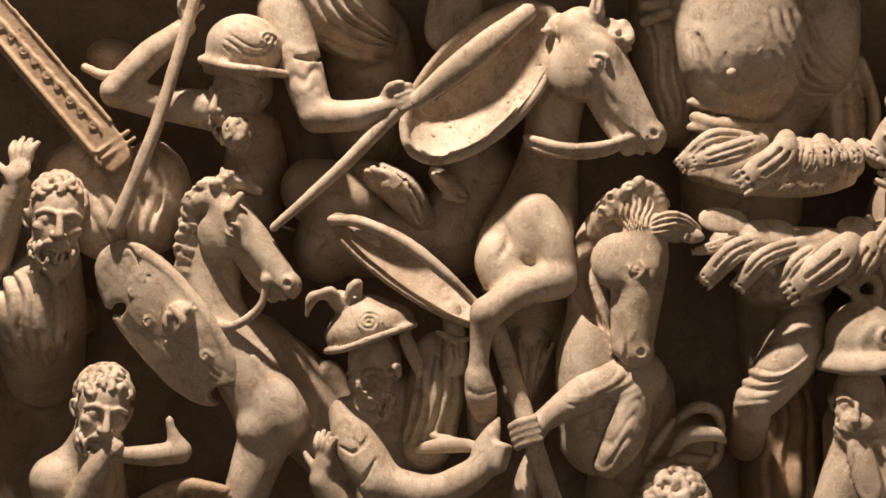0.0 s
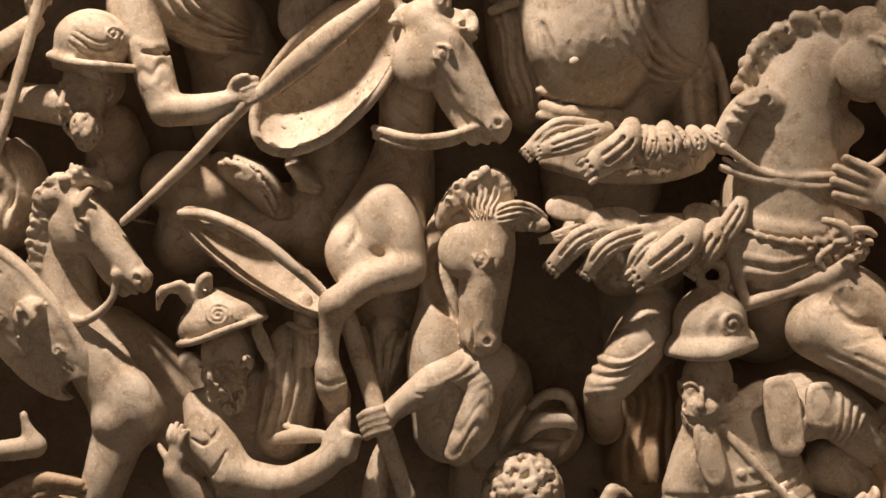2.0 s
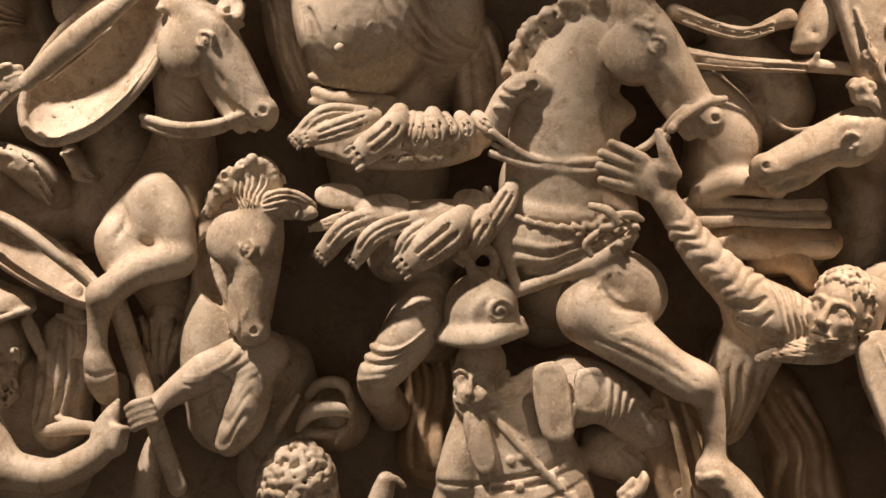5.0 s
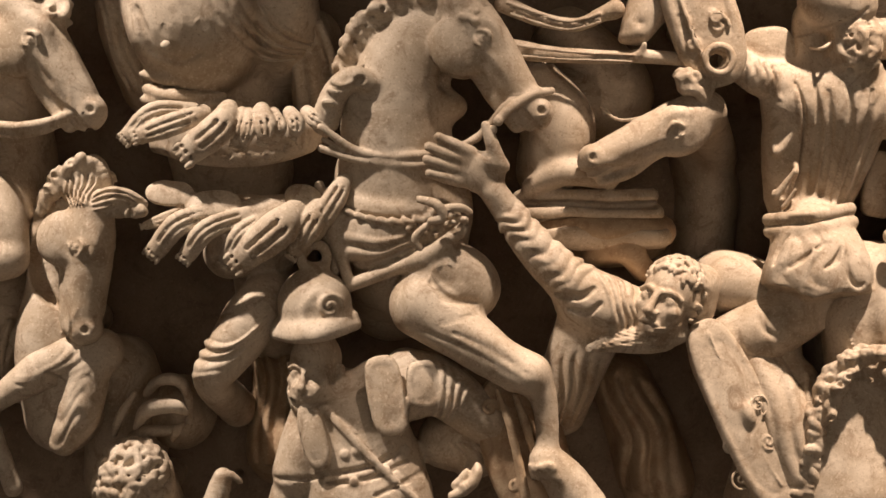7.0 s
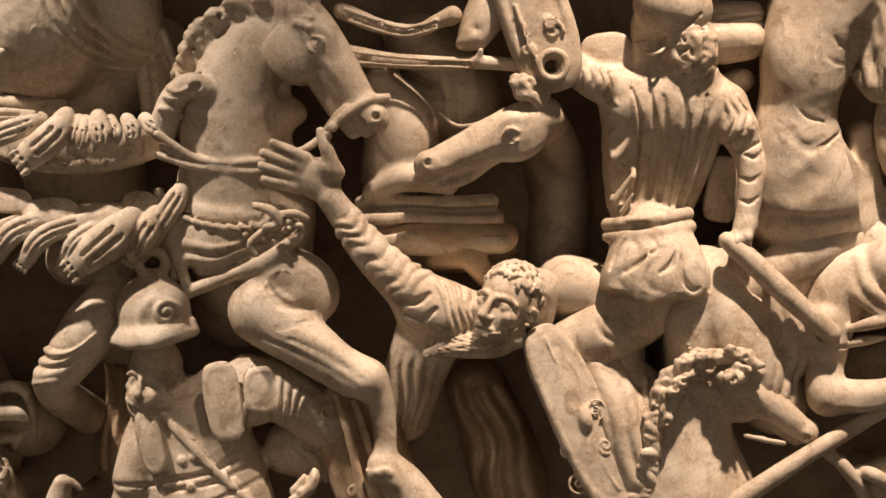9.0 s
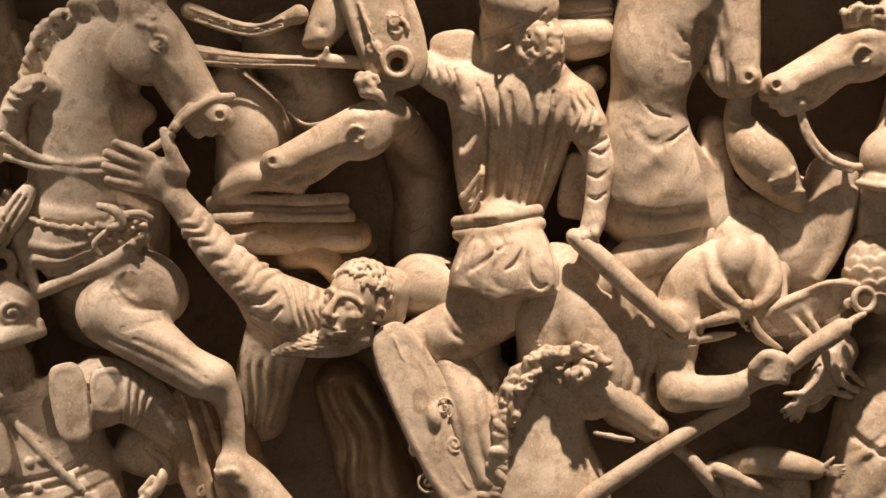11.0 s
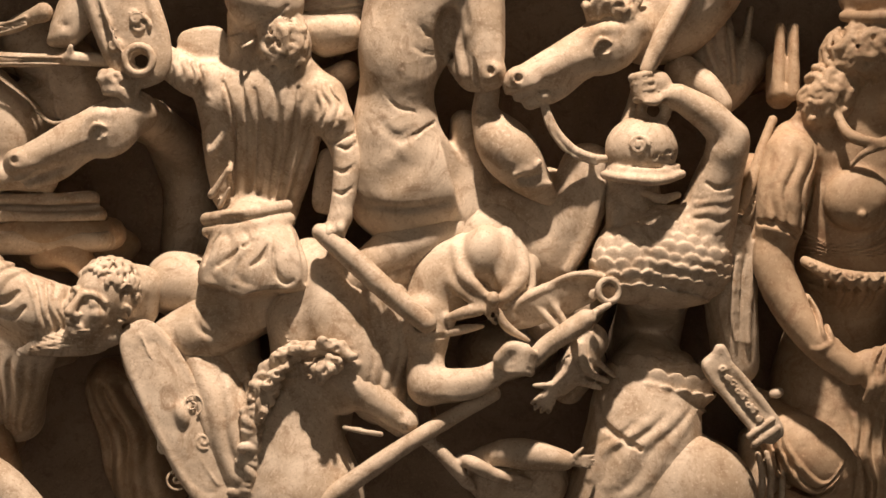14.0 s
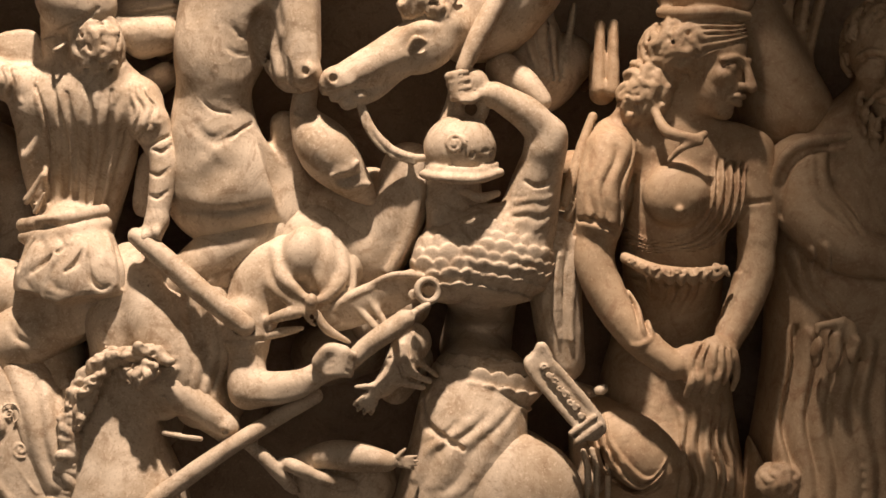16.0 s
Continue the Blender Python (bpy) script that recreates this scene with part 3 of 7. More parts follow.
def joined(sheets):
    """One list of points and faces, without the points that no face uses."""
    points, faces, base = [], [], 0
    for v, q in sheets:
        used = np.unique(q)
        back = np.zeros(len(v), int)
        back[used] = np.arange(len(used)) + base
        points.append(v[used])
        faces.append(back[q])
        base += len(used)
    return np.vstack(points), np.vstack(faces)


CORNERS = [(i, j, k) for i in (0, 1) for j in (0, 1) for k in (0, 1)]


def surface(S, h, lo):
    """The zero surface of a grid of distances, one point in each crossed cell."""
    inside = S < 0
    n = sum(inside[i : i - 1 or None, j : j - 1 or None, k : k - 1 or None].astype(np.int8) for i, j, k in CORNERS)
    act = (n > 0) & (n < 8)
    ids = np.full(act.shape, -1, np.int32)
    cells = np.argwhere(act)
    ids[act] = np.arange(len(cells))
    place, count = np.zeros((len(cells), 3)), np.zeros(len(cells))
    value = {c: S[cells[:, 0] + c[0], cells[:, 1] + c[1], cells[:, 2] + c[2]] for c in CORNERS}
    for a in CORNERS:
        for ax in range(3):
            if a[ax]:
                continue
            b = tuple(1 if i == ax else a[i] for i in range(3))
            sa, sb = value[a], value[b]
            cross = (sa < 0) != (sb < 0)
            t = sa[cross] / (sa[cross] - sb[cross])
            p = np.tile(np.array(a, float), (len(t), 1))
            p[:, ax] += t
            place[cross] += p
            count[cross] += 1
    verts = lo + h * (cells + place / count[:, None])
    quads = []
    for ax in range(3):
        u, v = [i for i in range(3) if i != ax]
        lower = np.take(inside, range(inside.shape[ax] - 1), ax)
        upper = np.take(inside, range(1, inside.shape[ax]), ax)
        e = np.argwhere(lower != upper)
        e = e[(e[:, u] > 0) & (e[:, v] > 0) & (e[:, u] < inside.shape[u] - 1) & (e[:, v] < inside.shape[v] - 1)]
        q = []
        for du, dv in ((-1, -1), (0, -1), (0, 0), (-1, 0)):
            c = e.copy()
            c[:, u] += du
            c[:, v] += dv
            q.append(ids[c[:, 0], c[:, 1], c[:, 2]])
        q = np.stack(q, 1)
        flip = lower[e[:, 0], e[:, 1], e[:, 2]] == (ax != 1)
        q[flip] = q[flip][:, ::-1]
        quads.append(q)
    return verts, np.vstack(quads)


def sampled(S, h, lo, points):
    """The grid's value and slope at points between its nodes."""
    g = (points - lo) / h
    i = np.clip(np.floor(g).astype(int), 0, np.array(S.shape) - 2)
    f = g - i
    c = {k: S[i[:, 0] + k[0], i[:, 1] + k[1], i[:, 2] + k[2]] for k in CORNERS}
    w = [np.stack([1 - f[:, a], f[:, a]], 1) for a in range(3)]
    value = sum(c[k] * w[0][:, k[0]] * w[1][:, k[1]] * w[2][:, k[2]] for k in CORNERS)
    slope = np.stack([
        sum((2 * k[0] - 1) * c[k] * w[1][:, k[1]] * w[2][:, k[2]] for k in CORNERS),
        sum((2 * k[1] - 1) * c[k] * w[0][:, k[0]] * w[2][:, k[2]] for k in CORNERS),
        sum((2 * k[2] - 1) * c[k] * w[0][:, k[0]] * w[1][:, k[1]] for k in CORNERS)], 1) / h
    return value, slope


def settled(S, h, lo, verts, rounds=2):
    """The points moved onto the true surface between the grid's values."""
    for _ in range(rounds):
        value, slope = sampled(S, h, lo, verts)
        size = np.maximum((slope ** 2).sum(1), 0.15)
        verts = verts - np.clip((value / size)[:, None] * slope, -0.7 * h, 0.7 * h)
    return verts


def mesh_of(name, verts, quads):
    """A smooth mesh; relief millimetres become metres of the hall."""
    p = np.stack([verts[:, 0] / 1000, BACK - sunk(verts[:, 2]) / 1000, FOOT + verts[:, 1] / 1000], 1)
    me = bpy.data.meshes.new(name)
    me.vertices.add(len(p))
    me.vertices.foreach_set("co", p.astype(np.float32).ravel())
    me.loops.add(quads.size)
    me.loops.foreach_set("vertex_index", quads.astype(np.int32).ravel())
    me.polygons.add(len(quads))
    me.polygons.foreach_set("loop_start", np.arange(0, quads.size, 4, dtype=np.int32))
    me.polygons.foreach_set("loop_total", np.full(len(quads), 4, np.int32))
    me.polygons.foreach_set("use_smooth", np.ones(len(quads), bool))
    me.update(calc_edges=True)
    me.validate()
    return me


def box(name, lo, hi, material, kind="structure", label="", category=""):
    bm = bmesh.new()
    bmesh.ops.create_cube(bm, size=1)
    for v in bm.verts:
        v.co = [lo[i] + (hi[i] - lo[i]) * (v.co[i] + 0.5) for i in range(3)]
    me = bpy.data.meshes.new(name)
    bm.to_mesh(me)
    bm.free()
    me.materials.append(material)
    return tagged(new(name, me), label, category, kind=kind)


def root(f, x, z, d, r):
    """The neck of stone left standing between a figure and the slab."""
    r *= 0.6
    return f.limb([(x, z, max(d - r, -40), r), (x, z, -50, r)], 6)


# ---- the gallery and the sarcophagus front ----
def relief_ground():
    """The back slab of the relief: picked ground, uneven by some millimetres."""
    nx, nz = 240, 90
    xs, zs = np.linspace(-480, 2230, nx), np.linspace(-40, 830, nz)
    bm = bmesh.new()
    grid = []
    for x in xs:
        col = []
        for z in zs:
            p = Vector((x / 70, z / 70, 3.1))
            d = -38 + 7 * noise.noise(p) + 2.5 * noise.noise(p * 4)
            col.append(bm.verts.new((x / 1000, BACK - float(sunk(d)) / 1000, FOOT + z / 1000)))
        grid.append(col)
    for i in range(nx - 1):
        for j in range(nz - 1):
            bm.faces.new((grid[i][j], grid[i + 1][j], grid[i + 1][j + 1], grid[i][j + 1])).smooth = True
    rim = [grid[i][0] for i in range(nx)] + [grid[-1][j] for j in range(1, nz)] + [grid[i][-1] for i in range(nx - 2, -1, -1)] + [grid[0][j] for j in range(nz - 2, 0, -1)]
    deep = [bm.verts.new((v.co.x, BACK + 0.6, v.co.z)) for v in rim]
    for i in range(len(rim)):
        k = (i + 1) % len(rim)
        bm.faces.new((rim[i], deep[i], deep[k], rim[k]))
    bm.faces.new(deep)
    bmesh.ops.recalc_face_normals(bm, faces=bm.faces)
    me = bpy.data.meshes.new("wall_relief_ground")
    bm.to_mesh(me)
    bm.free()
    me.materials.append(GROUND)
    return tagged(new("wall_relief_ground", me), "rough-picked marble ground, coloured darker for the shade behind the carved figures", "wall", kind="structure")


relief_ground()
# Unseen rim set above the figures; its overhang shades the relief's top.
rim = box("wall_top_shade_rim", (-0.50, -0.03, 1.815), (2.25, 0.72, 1.96), MARBLE, label="plain moulded marble rim, unseen, shading the top of the chest", category="rim")
bev = rim.modifiers.new("soft_edge", "BEVEL")
bev.width, bev.segments = 0.025, 4
box("plinth", (-0.55, -0.02, 0.0), (2.30, 0.75, 0.96), DIM, label="dark grey plinth under the sarcophagus", category="plinth")
box("floor", (-3.5, -5.0, -0.1), (5.0, 1.4, 0.0), DIM, label="dark grey gallery floor", category="floor")
box("ceiling", (-3.5, -5.0, 3.8), (5.0, 1.4, 3.9), DIM, label="dark painted gallery ceiling", category="ceiling")
box("wall_back", (-3.5, 1.4, 0.0), (5.0, 1.5, 3.8), DIM, label="dark painted wall behind the sarcophagus", category="wall")
# unseen wall across the gallery; its broad opening is added to admit world fill
box("wall_front_a", (-3.5, -5.1, 0.0), (-1.9, -5.0, 3.8), DIM, label="dark painted wall across the gallery", category="wall")
box("wall_front_b", (3.5, -5.1, 0.0), (5.0, -5.0, 3.8), DIM, label="dark painted wall across the gallery", category="wall")
box("wall_front_c", (-1.9, -5.1, 3.2), (3.5, -5.0, 3.8), DIM, label="dark painted lintel over the added fill-light opening", category="wall")
box("wall_west", (-3.6, -5.0, 0.0), (-3.5, 1.4, 3.8), DIM, label="dark painted gallery side wall", category="wall")
box("wall_east", (5.0, -5.0, 0.0), (5.1, 1.4, 3.8), DIM, label="dark painted gallery side wall", category="wall")

# ---- the figures ----
f = Sculpt("soldier_relief", "marble legionary in a round helmet lifting a spear", "statue")
f.ball((-4, 635, 88), (40.7, 33.9, 35.0), -6, 3)
f.limb([(-49, 620, 88, 4.7), (-16, 609, 124, 5.2), (17, 605, 126, 5.2), (42, 607, 92, 4.7)], 10, flat=1.2)
f.limb([(-43, 610, 88, 4.1), (-11, 602, 118, 4.6), (13, 594, 118, 4.6)], 3, flat=1.2)
f.spiral((24, 640, 128), 9, 1.6, 1.5, turned(14, 18), 1)
for line in (((-20, 630, 120, 1.2), (2, 617, 128, 1.7), (25, 620, 126, 1.7), (36, 640, 116, 1.2)), ((-18, 637, 120, 1.2), (5, 624, 128, 1.7), (23, 627, 126, 1.7), (31, 643, 118, 1.2)), ((-16, 644, 120, 1.2), (7, 631, 128, 1.2), (21, 633, 126, 1.2), (26, 645, 118, 1.2))):
    f.groove(list(line), 0.5)
f.head((-10, 585, 70), 88, -32, -14, 6, beard=110, drill=0.9, beard_len=0.1)
f.locks((-3, 543, 104), (13.6, 18.1, 12.4), 34, 6.5, keep=lambda u: u[2] > -0.2, flow=(0, -1, 0.1), drill=0.8)
f.limb([(-5, 554, 24, 27.9), (-18, 516, -24, 37.4), (-31, 466, -40, 40.2)], 8)
f.limb([(-67, 655, 84, 10.1), (-102, 624, 88, 15.8), (-139, 585, 86, 15.6)], 5)
f.limb([(-139, 584, 80, 15.2), (-93, 576, 72, 17.9), (-42, 571, 62, 21.5)], 6)
f.fist((-63, 672, 90), 24, 50)
root(f, *(-9, 511, 30, 36.2))
f.done()

f = Sculpt("spear", "marble spear shaft gripped by the helmeted legionary", "spear")
f.limb([(-54, 694, 96, 6.5), (-84, 568, 104, 7), (-103, 508, 106, 7.6), (-128, 442, 100, 9.4)], 1)
root(f, *(-127, 445, 90, 7.1))
f.done()

f = Sculpt("scabbard", "long carved marble sword sheath with a rounded end", "scabbard", BROWN)
SLANT = turned(0, 0, 47)
f.plate((-207, 593, 84), 117.1, 20.6, 13.7, SLANT, 5, k=3)
for i in range(10):
    p = np.array((-275, 662, 91)) + (np.array((-159, 548, 91)) - np.array((-275, 662, 91))) * i / 9
    f.spiral(tuple(p), 5, 1.5, 1.2, None, 1, hand=(-1) ** i)
    f.limb([(p[0] - 4, p[1] + 9, p[2], 1.5), (p[0] + 6, p[1], p[2], 2), (p[0] + 9, p[1] - 9, p[2], 1.2)], 1)
f.limb([(-270, 689, 91, 2.4), (-141, 553, 91, 2.4)], 1)
f.limb([(-281, 652, 91, 2.4), (-158, 520, 91, 2.4)], 1)
f.limb([(-152, 520, 97, 2.3), (-123, 543, 97, 2.3)], 1)
f.limb([(-147, 513, 97, 2.3), (-116, 536, 97, 2.3)], 1)
root(f, *(-145, 531, 74, 10.7))
root(f, *(-255, 638, 74, 10.8))
f.done()

f = Sculpt("bearded_man_relief", "marble bearded barbarian with one hand lifted", "statue")
f.head((-196, 447, 84), 95.9, 22, -4, 4, beard=150, hair=150, hair_size=0.055, drill=0.15, beard_len=0.2)
f.limb([(-209, 407, 50, 27.7), (-229, 346, 36, 48.6), (-260, 282, -34, 44.1)], 8, flat=0.7)
f.ball((-216, 355, 80), (37.7, 45.7, 22.8), k=10)
f.cloth([(-278, 386, 80), (-257, 333, 80), (-237, 287, 80)], [(-188, 401, 80), (-174, 348, 80), (-190, 300, 80)], 5, 9, (0.05, 0.05), 0.3)
f.palm((-232, 499, 100), 52.5, 95, 9, turned(-20, 20))
f.limb([(-236, 481, 92, 14.2), (-253, 440, 80, 19), (-270, 398, 70, 21.5)], 5)
root(f, *(-228, 346, 40, 42.4))
f.done()

f = Sculpt("drapery_relief", "marble folds of a cloak behind the fighters", "drapery")
f.limb([(-180, 512, 40, 30.3), (-141, 464, 40, 36.3), (-110, 447, 40, 30.2)], 8)
f.limb([(-204, 505, 40, 24.3), (-158, 445, 44, 36.3), (-112, 508, 40, 30.3), (-87, 472, 36, 24.2)], 10)
f.cloth([(-194, 527, 60), (-173, 468, 60), (-140, 421, 60)], [(-91, 549, 60), (-83, 495, 60), (-86, 435, 60)], 5, 8, (0.05, 0.05), 0.4, sway=0.25)
f.cloth([(-187, 648, 60), (-156, 631, 60), (-120, 644, 60)], [(-178, 594, 60), (-148, 589, 60), (-118, 602, 60)], 3, 5, (0.1, 0.1), 0.4)
f.ball((-162, 628, 22), (32, 25.1, 34.3), -20, 8)
f.limb([(-176, 611, 70, 4.8), (-150, 602, 78, 5.4), (-126, 613, 66, 4.2)], 5)
root(f, *(-141, 464, 40, 30.3))
f.done()

f = Sculpt("rider_relief", "marble rider in a folded tunic stretching out his arm", "statue")
f.limb([(81, 730, 54, 54.0), (88, 694, 50, 50.5), (112, 668, 34, 36.4)], 10, flat=0.75)
f.limb([(109, 667, 0, 49.4), (114, 628, -30, 52.7), (109, 572, -36, 47.8)], 10, flat=0.7)
f.cloth([(33, 709, 90), (70, 663, 90), (117, 643, 80), (152, 649, 70)], [(92, 722, 90), (117, 688, 90), (146, 667, 80), (160, 663, 70)], 4, 9, (0.02, 0.05), 0.35, 0.01, 0.12)
f.groove([(71, 651, 90, 3.5), (106, 639, 84, 5.3), (152, 645, 70, 3.6)], 0.3)
f.limb([(31, 678, 66, 27.4), (51, 629, 76, 22.5), (66, 587, 84, 20.0), (75, 566, 88, 17.0)], 7)
f.cloth([(30, 650, 90), (48, 643, 90), (71, 640, 90)], [(50, 579, 90), (68, 582, 90), (85, 586, 90)], 3, 2.4, (0.1, 0.1), 0.6, 0.02, 0.35)
f.groove([(52, 624, 100, 2.3), (68, 624, 110, 3.5), (83, 629, 104, 2.3)], 0.4)
f.limb([(75, 565, 88, 17.0), (116, 566, 98, 15.7), (145, 574, 104, 12.2)], 6)
f.fist((159, 581, 106), 33, 22)
f.plate((209, 688, 30), 29.7, 40, 12, turned(0, 0, 8), 3, 4, 0, 2)
root(f, *(208, 689, 30, 18.2))
root(f, *(88, 684, 40, 36.3))
f.done()

f = Sculpt("spear", "marble spear thrust down by the rider", "spear")
f.limb([(36, 447, 100, 4.7), (102, 509, 104, 7), (138, 548, 106, 7.5), (169, 581, 104, 7.5)], 1)
root(f, *(38, 451, 95, 4.7))
f.done()

f = Sculpt("oval_shield", "hollow marble oval shield seen from its inner side", "shield")
LEANT = turned(0, 0, -48) @ turned(0, 16, 0)
f.plate((244, 607, 80), 105.1, 58.8, 6, LEANT, 2.1, -36, 0, 1)
f.ring((244, 607, 80), 102.8, 5.2, LEANT, 1.5, 0.545)
f.limb([(180, 582, 112, 9.8), (235, 628, 122, 13.8), (289, 676, 108, 9.8)], 4, flat=0.6)
f.limb([(199, 587, 100, 3.5), (229, 612, 106, 5.8), (261, 638, 100, 2.9)], 1.5, cling=False)
for i in range(26):
    x = f.rng.uniform(0, 1)
    a = np.array((199, 551, 40)) * (1 - x) + np.array((286, 635, 40)) * x + np.array([f.rng.uniform(-14, 6), f.rng.uniform(-6, 12), 0])
    f.limb([(a[0], a[1], 90, f.rng.uniform(0.8, 1.8)), (a[0], a[1], 46, 1)], 0.8, op="cut")
root(f, *(242, 604, 26, 18.1))
f.done()

f = Sculpt("horse_relief", "marble horse with bridle and curling mane", "horse")
f.limb([(-30, 449, 58, 31.1), (-36, 401, 60, 31), (-27, 354, 62, 32.1), (10, 296, 64, 35.6), (40, 250, 64, 37.9)], 8)
f.ball((36, 249, 60), (36.5, 40, 35.4), k=10)
f.limb([(5, 319, 40, 39.7), (58, 259, 10, 48.8), (96, 211, 0, 42.9)], 8)
f.limb([(27, 214, 70, 27.1), (17, 179, 74, 23.5), (6, 143, 70, 21.2)], 8)
f.horse_head((-24, 480, 84), (63, 380, 98), 1, 8)
f.ball((-37, 475, 92), (19.4, 13.7, 12.6), 20, 3)
f.limb([(-5, 474, 106, 5.2), (-9, 462, 110, 5.8), (2, 479, 110, 4.6)], 2.1)
f.limb([(-13, 492, 96, 6.4), (-1, 496, 100, 6.4), (7, 500, 96, 4.7)], 2.1)
f.mane([(13, 487, 90), (-5, 495, 95), (-35, 485, 90), (-49, 467, 88), (-55, 441, 84), (-58, 411, 80), (-60, 385, 76)], 20, 9.7, (-0.85, 0.4), 2.0)
f.limb([(32, 394, 112, 3.5), (25, 364, 116, 4.6), (-10, 343, 112, 5.2), (-53, 364, 92, 5.3)], 1.5)
f.ball((32, 393, 116), 6.9, k=1)
f.folds([(21, 315, 96, 2.9), (46, 281, 98, 2.9), (69, 235, 86, 2.9)], [(31, 321, 86, 2.3), (59, 281, 86, 2.3), (79, 240, 76, 2.3)], 2, 4)
f.ball((50, 263, 84), (20.6, 34.3, 19.4), 25, 8)
f.ball((25, 239, 84), (20.6, 20.6, 19.4), 0, 8)
root(f, *(8, 307, 50, 35.9))
f.done()

f = Sculpt("gorgon_shield", "worn marble shield with a carved mask and scrolls", "shield")
f.plate((-73, 345, 88), 101.6, 45.7, 8, turned(0, 0, 48) @ turned(0, -14, 0), 2.4, 12, 4, 1)
f.ball((-57, 350, 112), (14.8, 19.4, 12.6), -40, 3)
f.limb([(-61, 361, 120, 4), (-49, 347, 130, 4.6), (-56, 335, 120, 4)], 2)
f.ball((-63, 354, 124), 4, k=1.5)
f.ball((-46, 360, 122), 4, k=1.5)
for c, b in (((-98, 391, 102), 12), ((-107, 374, 100), 11), ((-90, 345, 102), 12), ((-55, 313, 102), 13), ((-29, 312, 104), 11), ((-40, 302, 100), 8)):
    f.spiral(c, 0.57 * b, 1.3, 1.3, None, 1.5)
f.ball((-129, 356, 95), (14.8, 8, 22.8), 20, 1, "cut")
f.ball((-10, 273, 95), (17.1, 10.3, 22.8), 10, 1, "cut")
f.groove([(-147, 390, 100, 1.8), (-141, 408, 100, 1.8), (-127, 411, 100, 1.8), (-118, 391, 100, 1.8), (-121, 373, 100, 1.8)], 0.4)
f.groove([(-125, 414, 100, 1.8), (-115, 422, 100, 1.8), (-102, 408, 100, 1.8), (-98, 386, 100, 1.8)], 0.4)
f.groove([(-127, 344, 100, 1.5), (-91, 334, 100, 1.5), (-54, 306, 100, 1.5), (-18, 278, 100, 1.5)], 0.4)
f.groove([(-73, 329, 100, 1.5), (-49, 324, 100, 1.5), (-25, 301, 100, 1.5), (-13, 290, 100, 1.5)], 0.4)
f.ball((-117, 378, 104), 2.0, k=0.8, op="cut")
f.ball((-91, 392, 104), 2.0, k=0.8, op="cut")
f.ball((-68, 359, 104), 2.0, k=0.8, op="cut")
f.ball((-19, 316, 104), 2.0, k=0.8, op="cut")
f.ball((-43, 298, 104), 2.0, k=0.8, op="cut")
root(f, *(-75, 343, 66, 21.4))
f.done()

f = Sculpt("bearded_man_relief", "bare-shouldered marble captive with his hand at his chin", "statue")
f.head((-138, 251, 86), 90.2, 24, -6, 8, beard=120, hair=130, hair_size=0.055, neck=0.35, drill=0.2, open_mouth=0.03, age=1)
f.limb([(-152, 206, 60, 28.6), (-167, 157, 50, 45.5), (-160, 109, 46, 48)], 8, flat=0.8)
f.ball((-185, 175, 66), (31.4, 28.5, 28.5), k=10)
f.limb([(-121, 212, 112, 10.4), (-138, 187, 108, 13.9), (-154, 151, 98, 17.5)], 4)
f.fist((-119, 214, 112), 19.4, 60)
f.limb([(-110, 208, 106, 8.1), (-79, 209, 102, 11), (-53, 213, 92, 11.7)], 4)
f.limb([(-53, 213, 92, 11.7), (-61, 233, 96, 5.8), (-64, 246, 98, 4.1)], 4)
root(f, *(-162, 169, 50, 35.9))
f.done()

f = Sculpt("drapery_relief", "warm-toned marble cloak folds low on the front", "drapery", BROWN)
f.folds([(-94, 157, 80, 5.9), (-44, 179, 95, 7.6), (-4, 174, 90, 5.8)], [(-75, 135, 80, 7), (-26, 168, 95, 7), (13, 156, 80, 5.9)], 4, 3)
f.ball((-48, 149, 40), (57.1, 22.8, 45.7), k=8)
root(f, *(-48, 149, 40, 24))
f.done()

f = Sculpt("soldier_relief", "marble legionary in a pointed crested helmet clenching his fist", "statue")
f.ball((138, 347, 84), (47.5, 26.0, 35.0), 17, 3)
f.ball((130, 363, 84), (24.9, 18.1, 21.5), 12, 14)
f.ball((147, 314, 88), (58.8, 29.4, 52.0), 18, 2, "cut")
f.limb([(94, 322, 88, 3.5), (116, 326, 118, 4.0), (162, 344, 122, 4.0), (185, 353, 96, 3.5)], 4)
f.spiral((140, 354, 126), 14, 1.7, 2.4, turned(5, 30), 1)
f.limb([(118, 367, 88, 8.2), (108, 374, 94, 11.6), (100, 376, 92, 7.0)], 5)
for k in range(5):
    f.limb([(109 - 1.5 * k, 371 + 1.5 * k, 100, 4.2), (99 - 5 * k, 385 - 1.5 * k, 108 - k, 4.2), (82 - 2 * k, 377 - 4.5 * k, 100, 2.6)], 1, cling=False)
f.limb([(113, 365, 98, 3.5), (119, 387, 104, 5.2), (126, 393, 102, 4.6), (127, 381, 100, 3.5)], 1.5, cling=False)
f.head((143, 301, 70), 84, -24, -14, -6, beard=60, drill=0.5)
f.limb([(175, 340, 84, 7.0), (184, 321, 86, 7.6), (191, 303, 82, 4.7)], 4, flat=0.6)
f.limb([(162, 302, 98, 3.5), (168, 309, 104, 4.6), (171, 301, 100, 2.9)], 2)
f.limb([(159, 277, 36, 27.4), (160, 223, 6, 50.3), (156, 169, 0, 53.9)], 8, flat=0.8)
f.limb([(118, 257, 78, 19.9), (133, 223, 94, 24.3), (156, 194, 104, 21.9)], 7)
f.limb([(156, 190, 104, 20.7), (207, 184, 112, 17.7), (245, 200, 112, 16.6), (267, 221, 110, 13.7)], 6)
